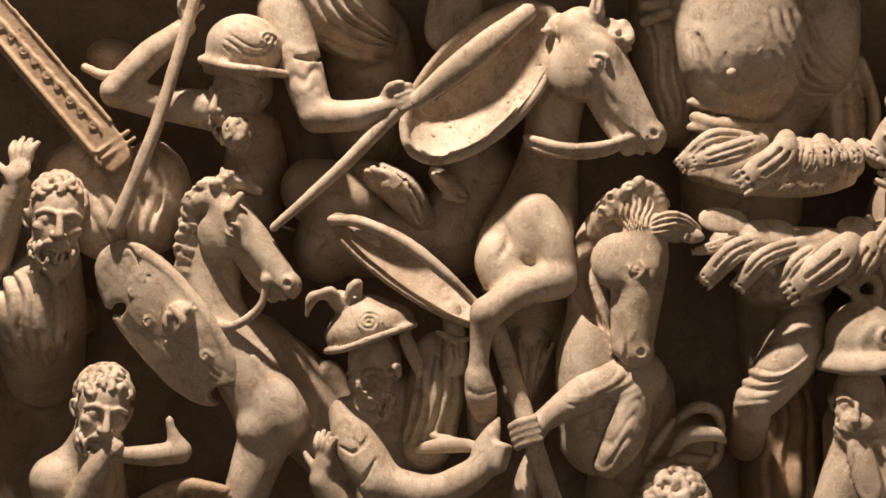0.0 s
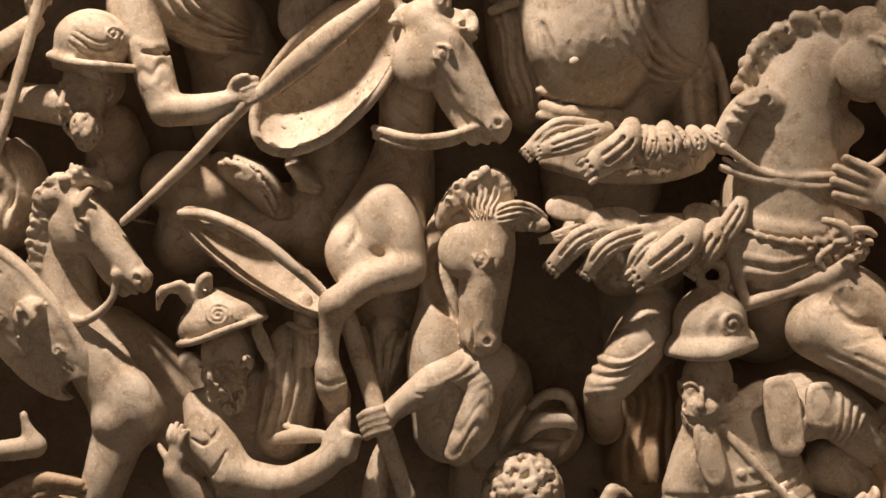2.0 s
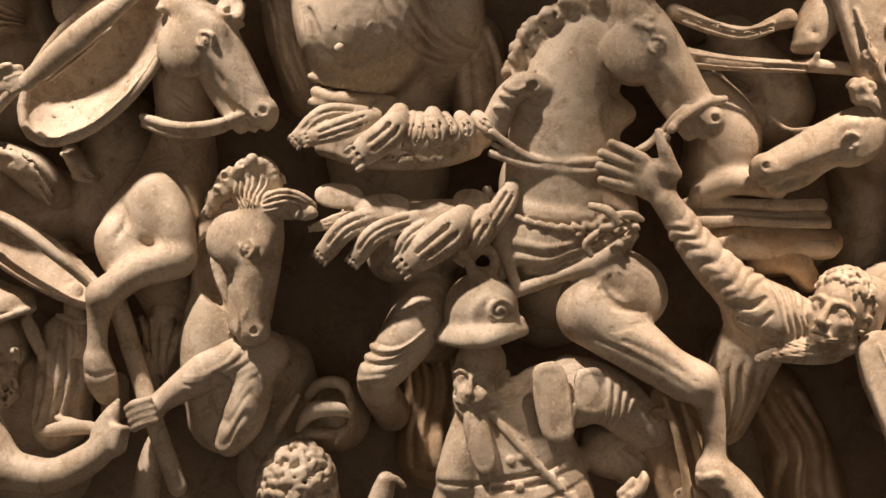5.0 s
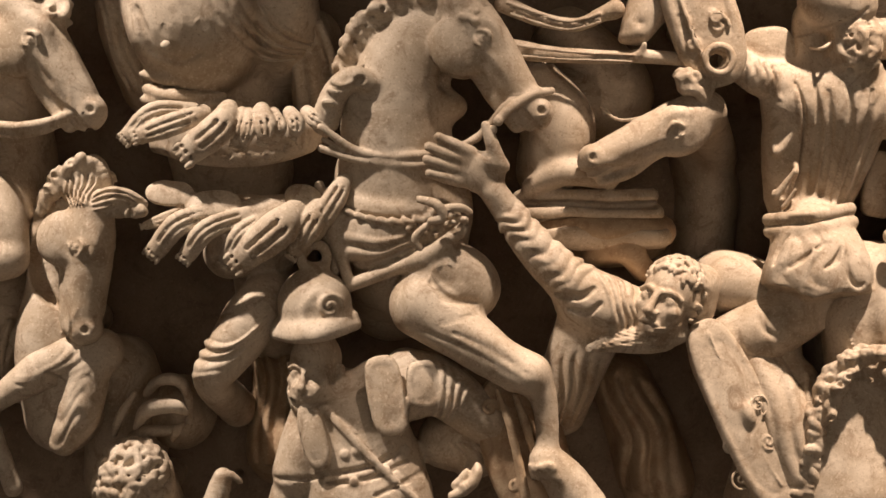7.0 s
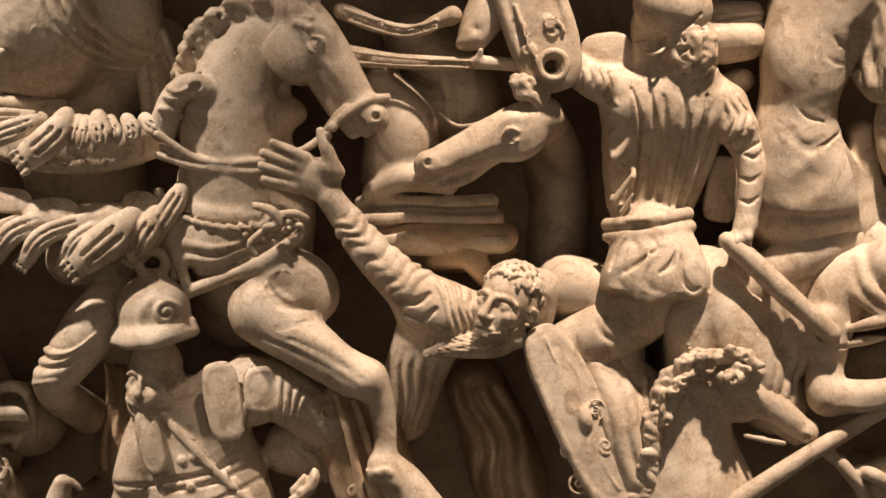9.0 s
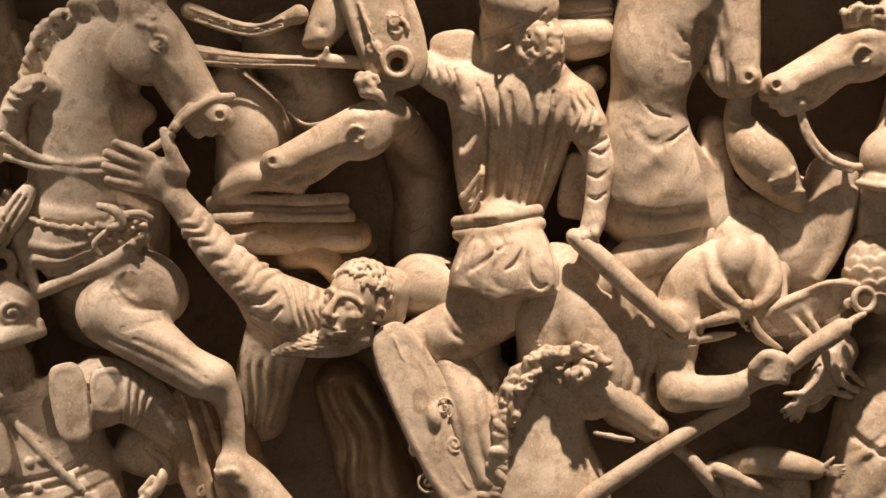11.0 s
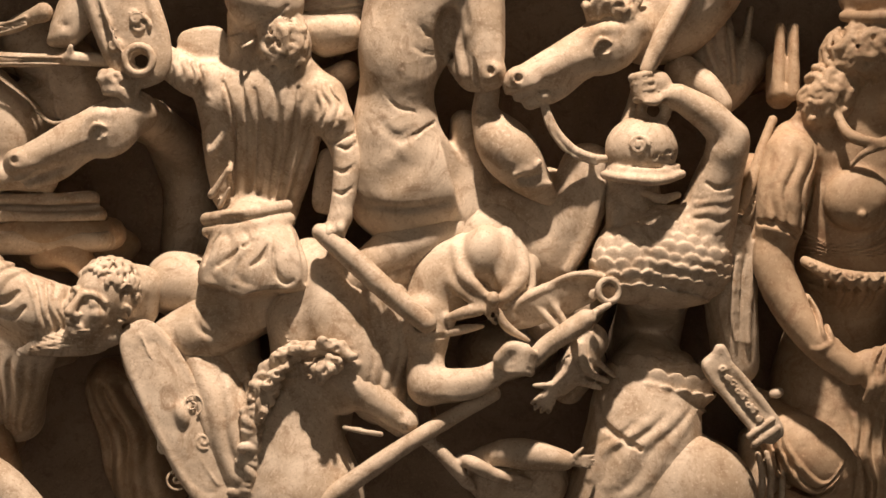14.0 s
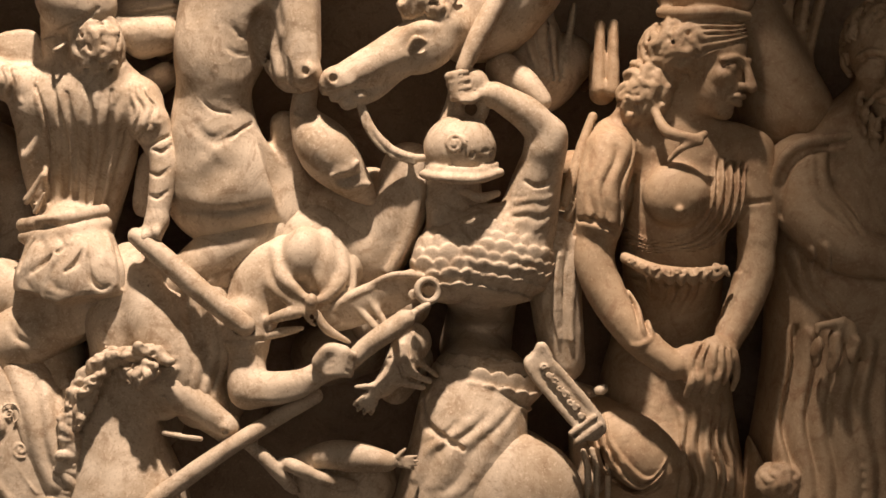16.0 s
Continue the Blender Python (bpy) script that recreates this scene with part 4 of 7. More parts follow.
f.groove([(115, 226, 104, 1.7), (130, 222, 116, 2.3), (142, 236, 112, 1.7)], 0.4)
f.groove([(119, 209, 104, 1.7), (136, 191, 116, 2.3), (153, 216, 110, 1.7)], 0.4)
f.groove([(129, 235, 110, 1.7), (137, 227, 116, 2.3), (143, 237, 112, 1.7)], 0.4)
f.ball((268, 223, 108), (16.9, 20.3, 14.7), 30, 5)
for i in range(4):
    a = np.array((277, 234, 118)) + np.array([-1.5 * i, -6.5 * i, 0])
    f.limb([(a[0] - 8, a[1] + 2, a[2] - 4, 4.6), (a[0] + 3, a[1], a[2] + 4, 4.6), (a[0] + 9, a[1] - 2, a[2] - 5, 4.2)], 2.1, cling=False)
f.limb([(258, 227, 106, 10.3), (267, 243, 108, 9.7), (274, 260, 102, 2.9)], 4)
f.limb([(208, 321, 52, 26), (206, 280, 54, 29.5), (198, 226, 46, 27.2)], 6)
f.cloth([(186, 321, 80), (180, 279, 80), (169, 227, 80)], [(232, 328, 80), (239, 282, 80), (236, 229, 80)], 5, 8, (0.08, 0.08), 0.5, 0.02)
f.limb([(222, 369, 78, 10.5), (225, 346, 84, 11.7), (228, 316, 80, 15.2)], 5)
f.limb([(209, 346, 92, 2.9), (228, 339, 102, 3.5), (241, 340, 96, 2.9)], 2)
f.groove([(222, 336, 100, 1.7), (225, 317, 102, 2.9), (220, 305, 100, 1.7)], 0.4)
f.groove([(233, 337, 100, 1.7), (234, 323, 102, 2.9), (232, 311, 100, 1.7)], 0.4)
f.limb([(193, 225, 84, 5.8), (222, 231, 96, 8.1), (257, 231, 92, 5.8)], 4, flat=0.7)
f.limb([(206, 239, 80, 3.5), (228, 235, 92, 5.2), (249, 227, 90, 3.5)], 3)
f.palm((97, 208, 100), 45.7, 88, 8, turned(-40, 0))
f.limb([(97, 190, 92, 15.1), (113, 160, 80, 21)], 5)
root(f, *(161, 218, 30, 41.7))
f.done()

f = Sculpt("oval_shield", "curved marble shield seen almost edge on", "shield")
f.plate((175, 409, 84), 98.2, 35.4, 6, turned(0, 0, 33) @ turned(0, 52, 0), 2, -14, 0, 1)
f.limb([(96, 457, 98, 5.2), (128, 455, 110, 6.3), (175, 435, 117, 6.9), (217, 404, 116, 6.3), (252, 371, 100, 4.6)], 1.5, flat=1.5)
f.limb([(122, 445, 100, 3.5), (136, 441, 104, 5.2), (144, 434, 98, 3.5)], 1.5)
root(f, *(183, 415, 50, 13.1))
f.done()

f = Sculpt("horse_relief", "marble war horse lifting its bent foreleg", "horse")
f.limb([(336, 647, 50, 31.0), (323, 600, 40, 31.2), (319, 553, 26, 30.2), (312, 506, 16, 38.8), (299, 444, 34, 52.8)], 8)
f.ball((293, 431, 58), (49.7, 49.7, 32.8), k=12)
f.ball((307, 460, 72), (29.4, 35.0, 21.5), 20, 12)
f.limb([(297, 402, 10, 48.3), (311, 342, -10, 40.3), (302, 268, -20, 30.6)], 8)
f.horse_head((347, 669, 94), (428, 542, 104), 1, 4, jowl=1.1, bulk=1.4)
f.mane([(392, 661, 94), (375, 663, 98), (354, 666, 96), (334, 669, 88), (317, 672, 78)], 9, 11, (0.0, -0.7), 3.0)
f.groove([(308, 576, 90, 1.7), (323, 569, 90, 3.5), (336, 559, 84, 2.3)], 0.4)
f.groove([(315, 588, 90, 1.7), (326, 584, 92, 3.5), (338, 577, 90, 2.3)], 0.4)
f.limb([(293, 550, 86, 4.7), (332, 539, 104, 5.2), (372, 542, 110, 5.2), (407, 554, 112, 4.6)], 1.5, cling=False)
f.limb([(293, 542, 84, 3.5), (333, 531, 102, 4.0), (373, 534, 108, 3.4), (395, 544, 110, 2.9)], 1.5, cling=False)
f.ball((267, 417, 82), (22.6, 29.4, 19.2), 20, 10)
f.ball((282, 400, 88), (29.4, 20.3, 15.8), -10, 8)
f.ball((328, 431, 80), (19.2, 39.5, 20.3), 12, 10)
f.groove([(272, 463, 100, 2.2), (278, 442, 104, 3.4), (268, 424, 100, 2.0)], 0.9)
f.groove([(296, 422, 108, 3.4), (314, 413, 106, 6.3), (331, 419, 100, 3.5)], 0.6)
f.limb([(329, 405, 86, 20.9), (289, 390, 100, 17.3), (259, 367, 108, 16.7)], 6)
f.limb([(257, 367, 108, 15.5), (253, 330, 104, 10.4), (252, 304, 102, 11.5)], 5)
f.limb([(252, 301, 102, 13.8), (256, 283, 98, 16.2), (260, 267, 90, 12.7)], 4)
f.groove([(241, 289, 104, 1.7), (255, 286, 112, 2.3), (270, 290, 104, 1.7)], 0.4)
root(f, *(295, 449, 40, 41.6))
f.done()

f = Sculpt("horse_relief", "marble horse with a crest of curls bending its neck", "horse")
f.limb([(402, 462, 56, 20.1), (374, 451, 54, 23.7), (362, 415, 58, 20.2), (364, 368, 68, 23.5), (366, 315, 72, 35.3), (378, 243, 60, 40.3)], 8)
f.limb([(395, 435, 108, 4.6), (379, 418, 104, 12.6), (375, 392, 102, 13.8), (391, 366, 106, 8.0)], 5, op="cut", cling=False)
f.horse_head((423, 459, 98), (415, 320, 108), 1, 10, open_mouth=0.012, bulk=1.42, jowl=1.08)
for d in (64, 76, 88):
    f.limb([(a, b, c + d, e) for a, b, c, e in ((383, 439, 0, 2.4), (359, 422, 0, 7.9), (354, 401, 0, 9.7), (365, 372, 0, 8.5), (383, 351, 0, 3.0))], 3, op="cut", cling=False)
f.ball((409, 479, 88), (27.1, 20.3, 19.2), 15, 6)
f.cloth([(397, 455, 100), (388, 473, 100), (379, 489, 100)], [(419, 457, 100), (426, 479, 100), (433, 497, 100)], 6, 8, (0.1, 0.0), 0.3, 0.01, 0.2)
f.mane([(363, 457, 78), (371, 470, 84), (383, 483, 90), (394, 493, 94), (409, 498, 96), (422, 494, 94), (433, 483, 92)], 11, 11, (0.0, 0.8), 1.8)
f.limb([(419, 461, 104, 6.9), (437, 467, 110, 10.3), (454, 466, 106, 9.2), (469, 460, 96, 5.2)], 4)
f.cloth([(419, 469, 100), (441, 479, 100), (469, 469, 100)], [(421, 451, 100), (444, 454, 100), (467, 450, 100)], 4, 6, (0.1, 0.0), 0.4, 0.01, 0.2)
f.mane([(437, 457, 108), (453, 456, 104), (465, 457, 98)], 5, 10, (0.4, -0.6), 1.8)
f.limb([(395, 369, 100, 2.9), (389, 352, 104, 4.6), (391, 336, 104, 3.4), (397, 334, 104, 2.9)], 2.5)
root(f, *(370, 333, 50, 35.3))
f.done()

f = Sculpt("soldier_relief", "marble arm in a long sleeve gripping a staff", "statue")
f.limb([(420, 308, 80, 25.5), (378, 298, 94, 23.1), (344, 278, 104, 16.1), (318, 259, 108, 10.9)], 6)
f.limb([(410, 295, 88, 24.3), (402, 249, 94, 23.0), (387, 219, 96, 15.5)], 6)
f.ball((308, 250, 110), (16.9, 14.7, 13.6), 25, 5)
for i in range(4):
    a = np.array((304, 262, 122)) + np.array([2.2 * i, -6.6 * i, 0])
    f.limb([(a[0] + 6, a[1] + 1, a[2] + 2, 4.6), (a[0] - 8, a[1] - 3, a[2] + 4, 4.8), (a[0] - 16, a[1] - 8, a[2] - 3, 4.2)], 2.1, cling=False)
f.cloth([(392, 323, 90), (376, 299, 90), (341, 289, 90)], [(433, 296, 90), (388, 271, 90), (342, 260, 90)], 4, 2.4, (0.1, 0.05), 0.7, 0.02, 0.35)
f.cloth([(382, 281, 90), (405, 289, 90), (427, 296, 90)], [(372, 207, 90), (390, 208, 90), (415, 232, 90)], 4, 2.6, (0.1, 0.1), 0.7, 0.02, 0.35)
f.groove([(376, 289, 110, 2.9), (388, 277, 112, 5.1), (382, 255, 108, 2.9)], 0.4)
f.limb([(426, 287, 26, 35.7), (424, 225, 0, 45.3), (414, 164, -10, 42.4)], 8)
f.limb([(350, 232, 60, 11.8), (378, 252, 66, 14.0), (387, 263, 60, 11.7)], 6)
root(f, *(424, 252, 30, 35.6))
f.done()

f = Sculpt("staff", "round marble staff held upright", "staff")
f.limb([(264, 364, 74, 10.5), (283, 313, 82, 10.5), (308, 245, 96, 9.8), (336, 172, 100, 9.7)], 1)
f.limb([(312, 227, 80, 8.1), (304, 192, 86, 12.7), (300, 157, 86, 13.9)], 1)
root(f, *(286, 307, 74, 8.2))
f.done()

f = Sculpt("general_relief", "bare-chested marble horseman in a fringed leather kilt", "statue")
f.limb([(505, 711, 62, 70.4), (511, 664, 64, 69.2), (516, 633, 52, 61.4)], 10, flat=0.6)
f.limb([(518, 639, 26, 65.9), (521, 599, 2, 63.2), (530, 557, 2, 68.0), (537, 503, -16, 67.5)], 14, flat=0.6)
f.ball((491, 644, 84), (35.0, 35.0, 19.2), k=12)
f.ball((537, 650, 80), (31.1, 28.2, 16.9), k=12)
f.limb([(598, 701, 46, 41.4), (602, 650, 30, 41.8), (593, 606, -10, 36.7)], 10, flat=0.7)
f.groove([(464, 659, 100, 3.4), (472, 635, 108, 4.6), (480, 615, 104, 4.0), (505, 606, 100, 3.4), (527, 613, 96, 2.3)], 0.8)
f.ball((497, 619, 118), (5.6, 5.1, 3.4), k=2.1)
f.ball((499, 618, 126), (2.3, 2.8, 4.5), k=1, op="cut")
for i in range(40):
    a = np.array((504, 651, 0)) + np.array([f.rng.gauss(0, 7), f.rng.gauss(0, 9), 0])
    d = f.front(a[0], a[1]) or 112
    f.limb([(a[0] - 1.5, a[1] - 2, d - 0.4, 1.3), (a[0] + 1.5, a[1] + 1, d - 0.4, 1.1)], 0.8, cling=False)
f.cloth([(524, 689, 60), (538, 643, 60), (579, 611, 60), (618, 609, 50)], [(579, 694, 60), (602, 660, 60), (624, 638, 50), (647, 633, 70)], 5, 7, (0.12, 0.05), 0.35, 0.01, 0.1)
f.limb([(463, 596, 58, 4.7), (495, 589, 74, 7.0), (535, 586, 62, 5.3)], 3, flat=0.8)
f.limb([(467, 580, 60, 5.9), (501, 571, 76, 7.6), (546, 571, 62, 5.9)], 3, flat=0.8)
f.limb([(464, 569, 60, 4.7), (507, 562, 74, 5.8), (564, 564, 66, 4.7)], 3, flat=0.8)
f.limb([(479, 539, 44, 17.8), (540, 529, 58, 25.9), (598, 529, 52, 23.6), (638, 539, 36, 15.5)], 8, flat=0.8)
for pts in (
    [(519, 555, 88, 8.1), (482, 552, 104, 10.3), (456, 530, 98, 8.6)], [(531, 552, 96, 8.1), (500, 539, 112, 10.8), (469, 529, 104, 8.0)],
    [(557, 556, 96, 9.2), (549, 536, 114, 14.8), (523, 516, 110, 13.7)], [(571, 553, 98, 5.2), (569, 536, 112, 6.8), (565, 522, 106, 5.1)],
    [(578, 552, 100, 5.2), (580, 535, 114, 6.8), (573, 519, 108, 4.6)], [(591, 554, 100, 8.0), (597, 537, 114, 10.2), (595, 525, 108, 6.9)],
    [(603, 553, 98, 4.6), (611, 538, 112, 6.3), (606, 525, 106, 4.6)], [(619, 552, 94, 6.9), (627, 540, 106, 8.0), (624, 530, 100, 5.2)],
    [(636, 553, 88, 6.9), (648, 543, 98, 8.0), (656, 540, 90, 5.8)],
):
    tongue(f, pts)
f.limb([(473, 523, 46, 8.9), (528, 510, 62, 10.0), (587, 510, 62, 10.0), (633, 523, 46, 8.3)], 6)
for i in range(70):
    x = i / 69
    a = np.array((467, 522, 0)) * (1 - x) + np.array((631, 521, 0)) * x + np.array([0, -13 * math.sin(math.pi * x), 58 + 15 * math.sin(math.pi * x)])
    f.ball((a[0] + f.rng.uniform(-2, 2), a[1] + f.rng.uniform(-7, 7), a[2]), f.rng.uniform(1.4, 2.4), k=2.1, op="cut")
for c, w, r in (((496, 471, 92), 26, 3), ((540, 460, 96), 30, -4), ((590, 453, 96), 28, 0), ((631, 466, 88), 20, 10)):
    f.plate(c, 0.95 * w, 14, 5, turned(0, 20, r), 2.2, 3, 0, 1.5)
f.limb([(514, 447, 40, 23.8), (574, 441, 50, 29.6), (627, 447, 40, 23.8)], 8, flat=0.8)
for pts in (
    [(520, 457, 84, 5.8), (498, 446, 98, 7.5), (470, 438, 92, 4.0)], [(539, 452, 92, 8.1), (507, 439, 110, 11.4), (484, 414, 102, 9.8)],
    [(579, 450, 98, 8.0), (538, 434, 114, 10.3), (516, 409, 106, 8.6)], [(591, 445, 98, 6.9), (569, 427, 112, 9.1), (554, 402, 104, 6.9)],
    [(623, 450, 98, 12.6), (604, 430, 116, 18.2), (572, 405, 110, 12.6)], [(648, 454, 94, 10.4), (637, 434, 106, 12.6), (623, 411, 98, 7.5)],
    [(673, 483, 84, 8.1), (660, 458, 96, 11.5), (632, 417, 92, 9.2)],
):
    tongue(f, pts)
f.limb([(550, 411, 46, 29.6), (597, 417, 40, 27.4)], 8, flat=0.7)
f.limb([(583, 400, -20, 48.8), (586, 327, -20, 42.6)], 8)
f.limb([(594, 377, 30, 23.7), (573, 338, 66, 29.2), (547, 299, 76, 23.4), (535, 280, 70, 19.9), (545, 236, 0, 20.6)], 6)
f.cloth([(519, 328, 80), (566, 324, 80), (605, 360, 80)], [(512, 275, 80), (535, 279, 80), (558, 286, 80)], 4, 6, (0.1, 0.1), 0.6)
root(f, *(554, 530, 20, 50))
root(f, *(565, 352, 30, 29.6))
f.done()

f = Sculpt("drapery_relief", "marble cloak billowing in a loop", "drapery")
f.limb([(461, 262, 50, 4.8), (476, 276, 56, 6.5), (497, 276, 56, 6.5), (506, 259, 54, 5.3), (505, 232, 46, 4.2)], 7)
f.limb([(442, 215, 40, 4.8), (462, 222, 52, 7.1), (492, 223, 50, 5.9)], 5)
f.limb([(453, 228, 60, 3), (469, 249, 74, 8.8), (495, 252, 74, 7.6), (507, 245, 70, 3.5)], 4)
f.limb([(429, 219, 56, 3), (439, 241, 70, 5.3), (454, 264, 72, 3.5)], 4)
f.limb([(492, 215, 60, 2.4), (497, 225, 68, 4.7), (504, 233, 62, 2.4)], 3)
f.ball((484, 233, 4), (37.7, 41.1, 34.3), k=8)
root(f, *(481, 235, 30, 29.8))
f.done()

f = Sculpt("curly_head_relief", "marble head of tight carved curls seen from above", "statue")
f.ball((454, 172, 80), (37.7, 43.4, 34.3), k=2)
f.locks((454, 172, 80), (38.8, 45.7, 36.5), 120, 6.9, keep=lambda u: u[1] > -0.3 and u[2] > -0.4, flow=(0.5, 0.3, 0), drill=0.5)
f.limb([(459, 154, 50, 35.3), (460, 123, 40, 41.4)], 8)
root(f, *(459, 154, 50, 29.4))
f.done()

f = Sculpt("horse_relief", "dim marble flank of a horse under the rider", "horse")
f.limb([(56, 497, 0, 36.5), (95, 479, 8, 44.8), (71, 430, -2, 36.5)], 8)
f.limb([(97, 436, 18, 12), (74, 426, 24, 13.2), (55, 435, 18, 10.8)], 6)
f.limb([(118, 444, -12, 42.8), (178, 459, -22, 43)], 8)
root(f, *(88, 467, -2, 30.4))
f.done()

f = Sculpt("drapery_relief", "marble cloak falling below the round shield", "drapery")
f.limb([(118, 516, 24, 14.5), (156, 498, 32, 20.4), (180, 470, 18, 15.7)], 6)
f.folds([(122, 513, 58, 4.7), (152, 507, 64, 5.3), (179, 462, 48, 3.6)], [(139, 520, 54, 4.7), (169, 503, 58, 5.3), (184, 480, 48, 3.6)], 3, 3)
f.limb([(197, 518, 28, 9.6), (216, 499, 44, 10.7), (228, 491, 40, 7.1)], 5)
f.folds([(195, 513, 54, 3), (211, 504, 60, 3.5), (232, 490, 50, 2.4)], [(208, 492, 54, 3), (217, 488, 58, 3.5), (229, 486, 50, 2.4)], 2, 3)
f.limb([(236, 554, -18, 37), (215, 449, -22, 43.2), (250, 524, -22, 37)], 8)
root(f, *(155, 499, 18, 14.5))
root(f, *(215, 498, 18, 8.4))
f.done()

f = Sculpt("drapery_relief", "marble sleeve and cloak folds beside the bare chest", "drapery")
f.limb([(430, 721, 24, 30.2), (440, 654, 26, 35), (455, 590, 6, 32.9)], 8)
f.cloth([(409, 684, 60), (419, 636, 60), (429, 577, 60)], [(455, 691, 60), (461, 638, 60), (465, 578, 60)], 4, 6, (0.05, 0.1), 0.5, sway=0.3)
f.limb([(411, 678, 60, 5.3), (428, 684, 70, 5.9), (452, 690, 66, 5.3)], 3)
f.limb([(411, 696, 56, 7.1), (440, 697, 62, 7.1)], 3)
root(f, *(435, 646, 36, 18))
f.done()

f = Sculpt("drapery_relief", "marble cloak hem between the horses' legs", "drapery")
f.limb([(305, 342, 20, 24.1), (295, 288, 30, 20.4), (306, 318, 24, 26.5)], 6)
f.folds([(275, 341, 50, 3), (291, 306, 56, 3.5), (302, 265, 50, 2.4)], [(332, 337, 46, 3), (315, 301, 54, 3.5), (307, 271, 50, 2.4)], 4, 2.5)
f.limb([(102, 261, 20, 15.8), (86, 297, 26, 13.3), (90, 236, 16, 14.6)], 6)
f.limb([(254, 269, 46, 15.5), (255, 245, 44, 14.3)], 6)
root(f, *(303, 311, 20, 18.1))
root(f, *(92, 273, 16, 12.2))
f.done()

f = Sculpt("soldier_relief", "bearded marble legionary in a ringed helmet and strapped cuirass", "statue")
f.ball((642, 357, 84), (38.4, 37.3, 35.0), k=3)
f.limb([(601, 327, 86, 5.8), (626, 324, 116, 5.7), (655, 327, 124, 5.7), (686, 336, 96, 5.2)], 12, flat=1.3)
f.limb([(604, 336, 84, 4.6), (626, 332, 112, 6.8), (655, 335, 120, 6.8), (682, 345, 92, 4.6)], 10, flat=1.2)
f.ring((643, 405, 92), 13.5, 5.6, turned(12))
f.limb([(642, 390, 90, 10.4), (643, 383, 88, 16.2)], 5)
f.spiral((660, 356, 122), 13, 3.2, 1.5, turned(20), 1.5)
f.ridge([(635, 329, 118, 2.3), (634, 354, 122, 3.4), (649, 370, 120, 3.4), (672, 361, 110, 2.9)], 0.5)
f.head((641, 288, 77), 84, -14, -6, 2, beard=150, drill=0.8, open_mouth=0.05, beard_len=0.05)
f.ball((638, 270, 92), (17.2, 12.6, 17), 0, 5)
f.locks((638, 270, 92), (17.7, 13.2, 18), 46, 7, 0, keep=lambda u: u[2] > 0.0, length=2.6, flow=(0.1, -1, 0), drill=0.7, curl=1.6)
f.limb([(630, 287, 108, 1.7), (641, 283, 112, 2.3), (652, 288, 108, 1.7)], 1.5, op="cut", cling=False)
f.limb([(644, 263, 44, 29.7), (674, 221, 58, 59.3), (692, 151, 66, 71.1)], 10, flat=0.7)
f.ball((675, 222, 80), (53.7, 56.5, 26.0), k=12)
f.limb([(734, 288, 60, 22.3), (769, 272, 76, 29.1), (815, 236, 72, 23.3)], 8)
f.limb([(704, 270, 62, 29.4), (740, 265, 70, 29.2)], 10)
f.plate((716, 265, 105), 19, 41, 5, turned(10, 4, -10), 3.4, 4, 2.5, 1.5)
f.limb([(743, 299, 96, 2.3), (740, 265, 104, 2.9), (730, 225, 100, 2.3)], 2, cling=False)
f.plate((753, 276, 104), 17, 24, 5, turned(24, 4, -4), 3.4, 4, 2.5, 1.5)
f.limb([(772, 293, 92, 2.3), (772, 270, 98, 2.9), (765, 244, 94, 2.3)], 2, cling=False)
f.limb([(780, 290, 88, 2.3), (781, 270, 94, 2.9), (776, 247, 90, 1.7)], 2, cling=False)
f.ball((719, 236, 118), 4.5, k=1)
f.ball((754, 266, 120), 4, k=1)
f.cloth([(766, 303, 100), (769, 274, 100), (764, 245, 100)], [(806, 274, 100), (797, 257, 100), (783, 234, 100)], 4, 6, (0.1, 0.0), 0.4, 0.02, 0.15)
belt = [(652, 252, 0), (682, 222, 0), (712, 190, 0), (742, 161, 0), (766, 140, 0)]
f.limb([(a, b, (f.front(a, b) or 92) + 1.5, 4.6) for a, b, c in belt], 1, flat=0.7, cling=False)
f.groove([(656, 185, 100, 2.9), (706, 196, 112, 3.4), (760, 229, 106, 2.9)])
f.groove([(656, 175, 100, 2.3), (706, 184, 112, 2.9), (768, 212, 106, 2.3)])
f.groove([(705, 165, 100, 2.3), (751, 184, 112, 2.9), (780, 196, 100, 2.3)])
f.limb([(634, 253, 60, 15.3), (630, 219, 76, 23.3), (623, 184, 78, 25.6)], 6)
f.plate((643, 224, 106), 14.1, 35.0, 7, turned(-10, 6, -16), 2.4, 6, 2, 2.1)
f.groove([(599, 180, 90, 2.3), (625, 180, 108, 2.9), (650, 181, 96, 2.3)])
f.limb([(617, 166, 70, 21.1), (611, 142, 70, 21.1)], 3)
f.ball((644, 211, 118), (5.1, 5.1, 2.8), k=1.5)
f.ball((645, 212, 126), 2.6, k=1)
for c in ((674, 206, 114), (686, 209, 116), (683, 179, 118), (716, 189, 118), (734, 209, 114)):
    f.ball(c, (5.1, 5.1, 2.3), k=1.2)
    f.ball(c, 1.9, k=1, op="cut")
f.limb([(786, 173, 98, 5.2), (808, 188, 108, 6.9), (797, 171, 108, 5.7), (783, 162, 100, 5.2)], 2.5)
f.limb([(775, 209, 40, 29.7), (810, 198, 46, 26.1)], 8)
f.cloth([(775, 217, 60), (786, 194, 60), (781, 170, 60)], [(816, 211, 60), (825, 188, 60), (816, 170, 60)], 3, 6, (0.1, 0.1), 0.4)
root(f, *(674, 204, 45, 47.5))
f.done()

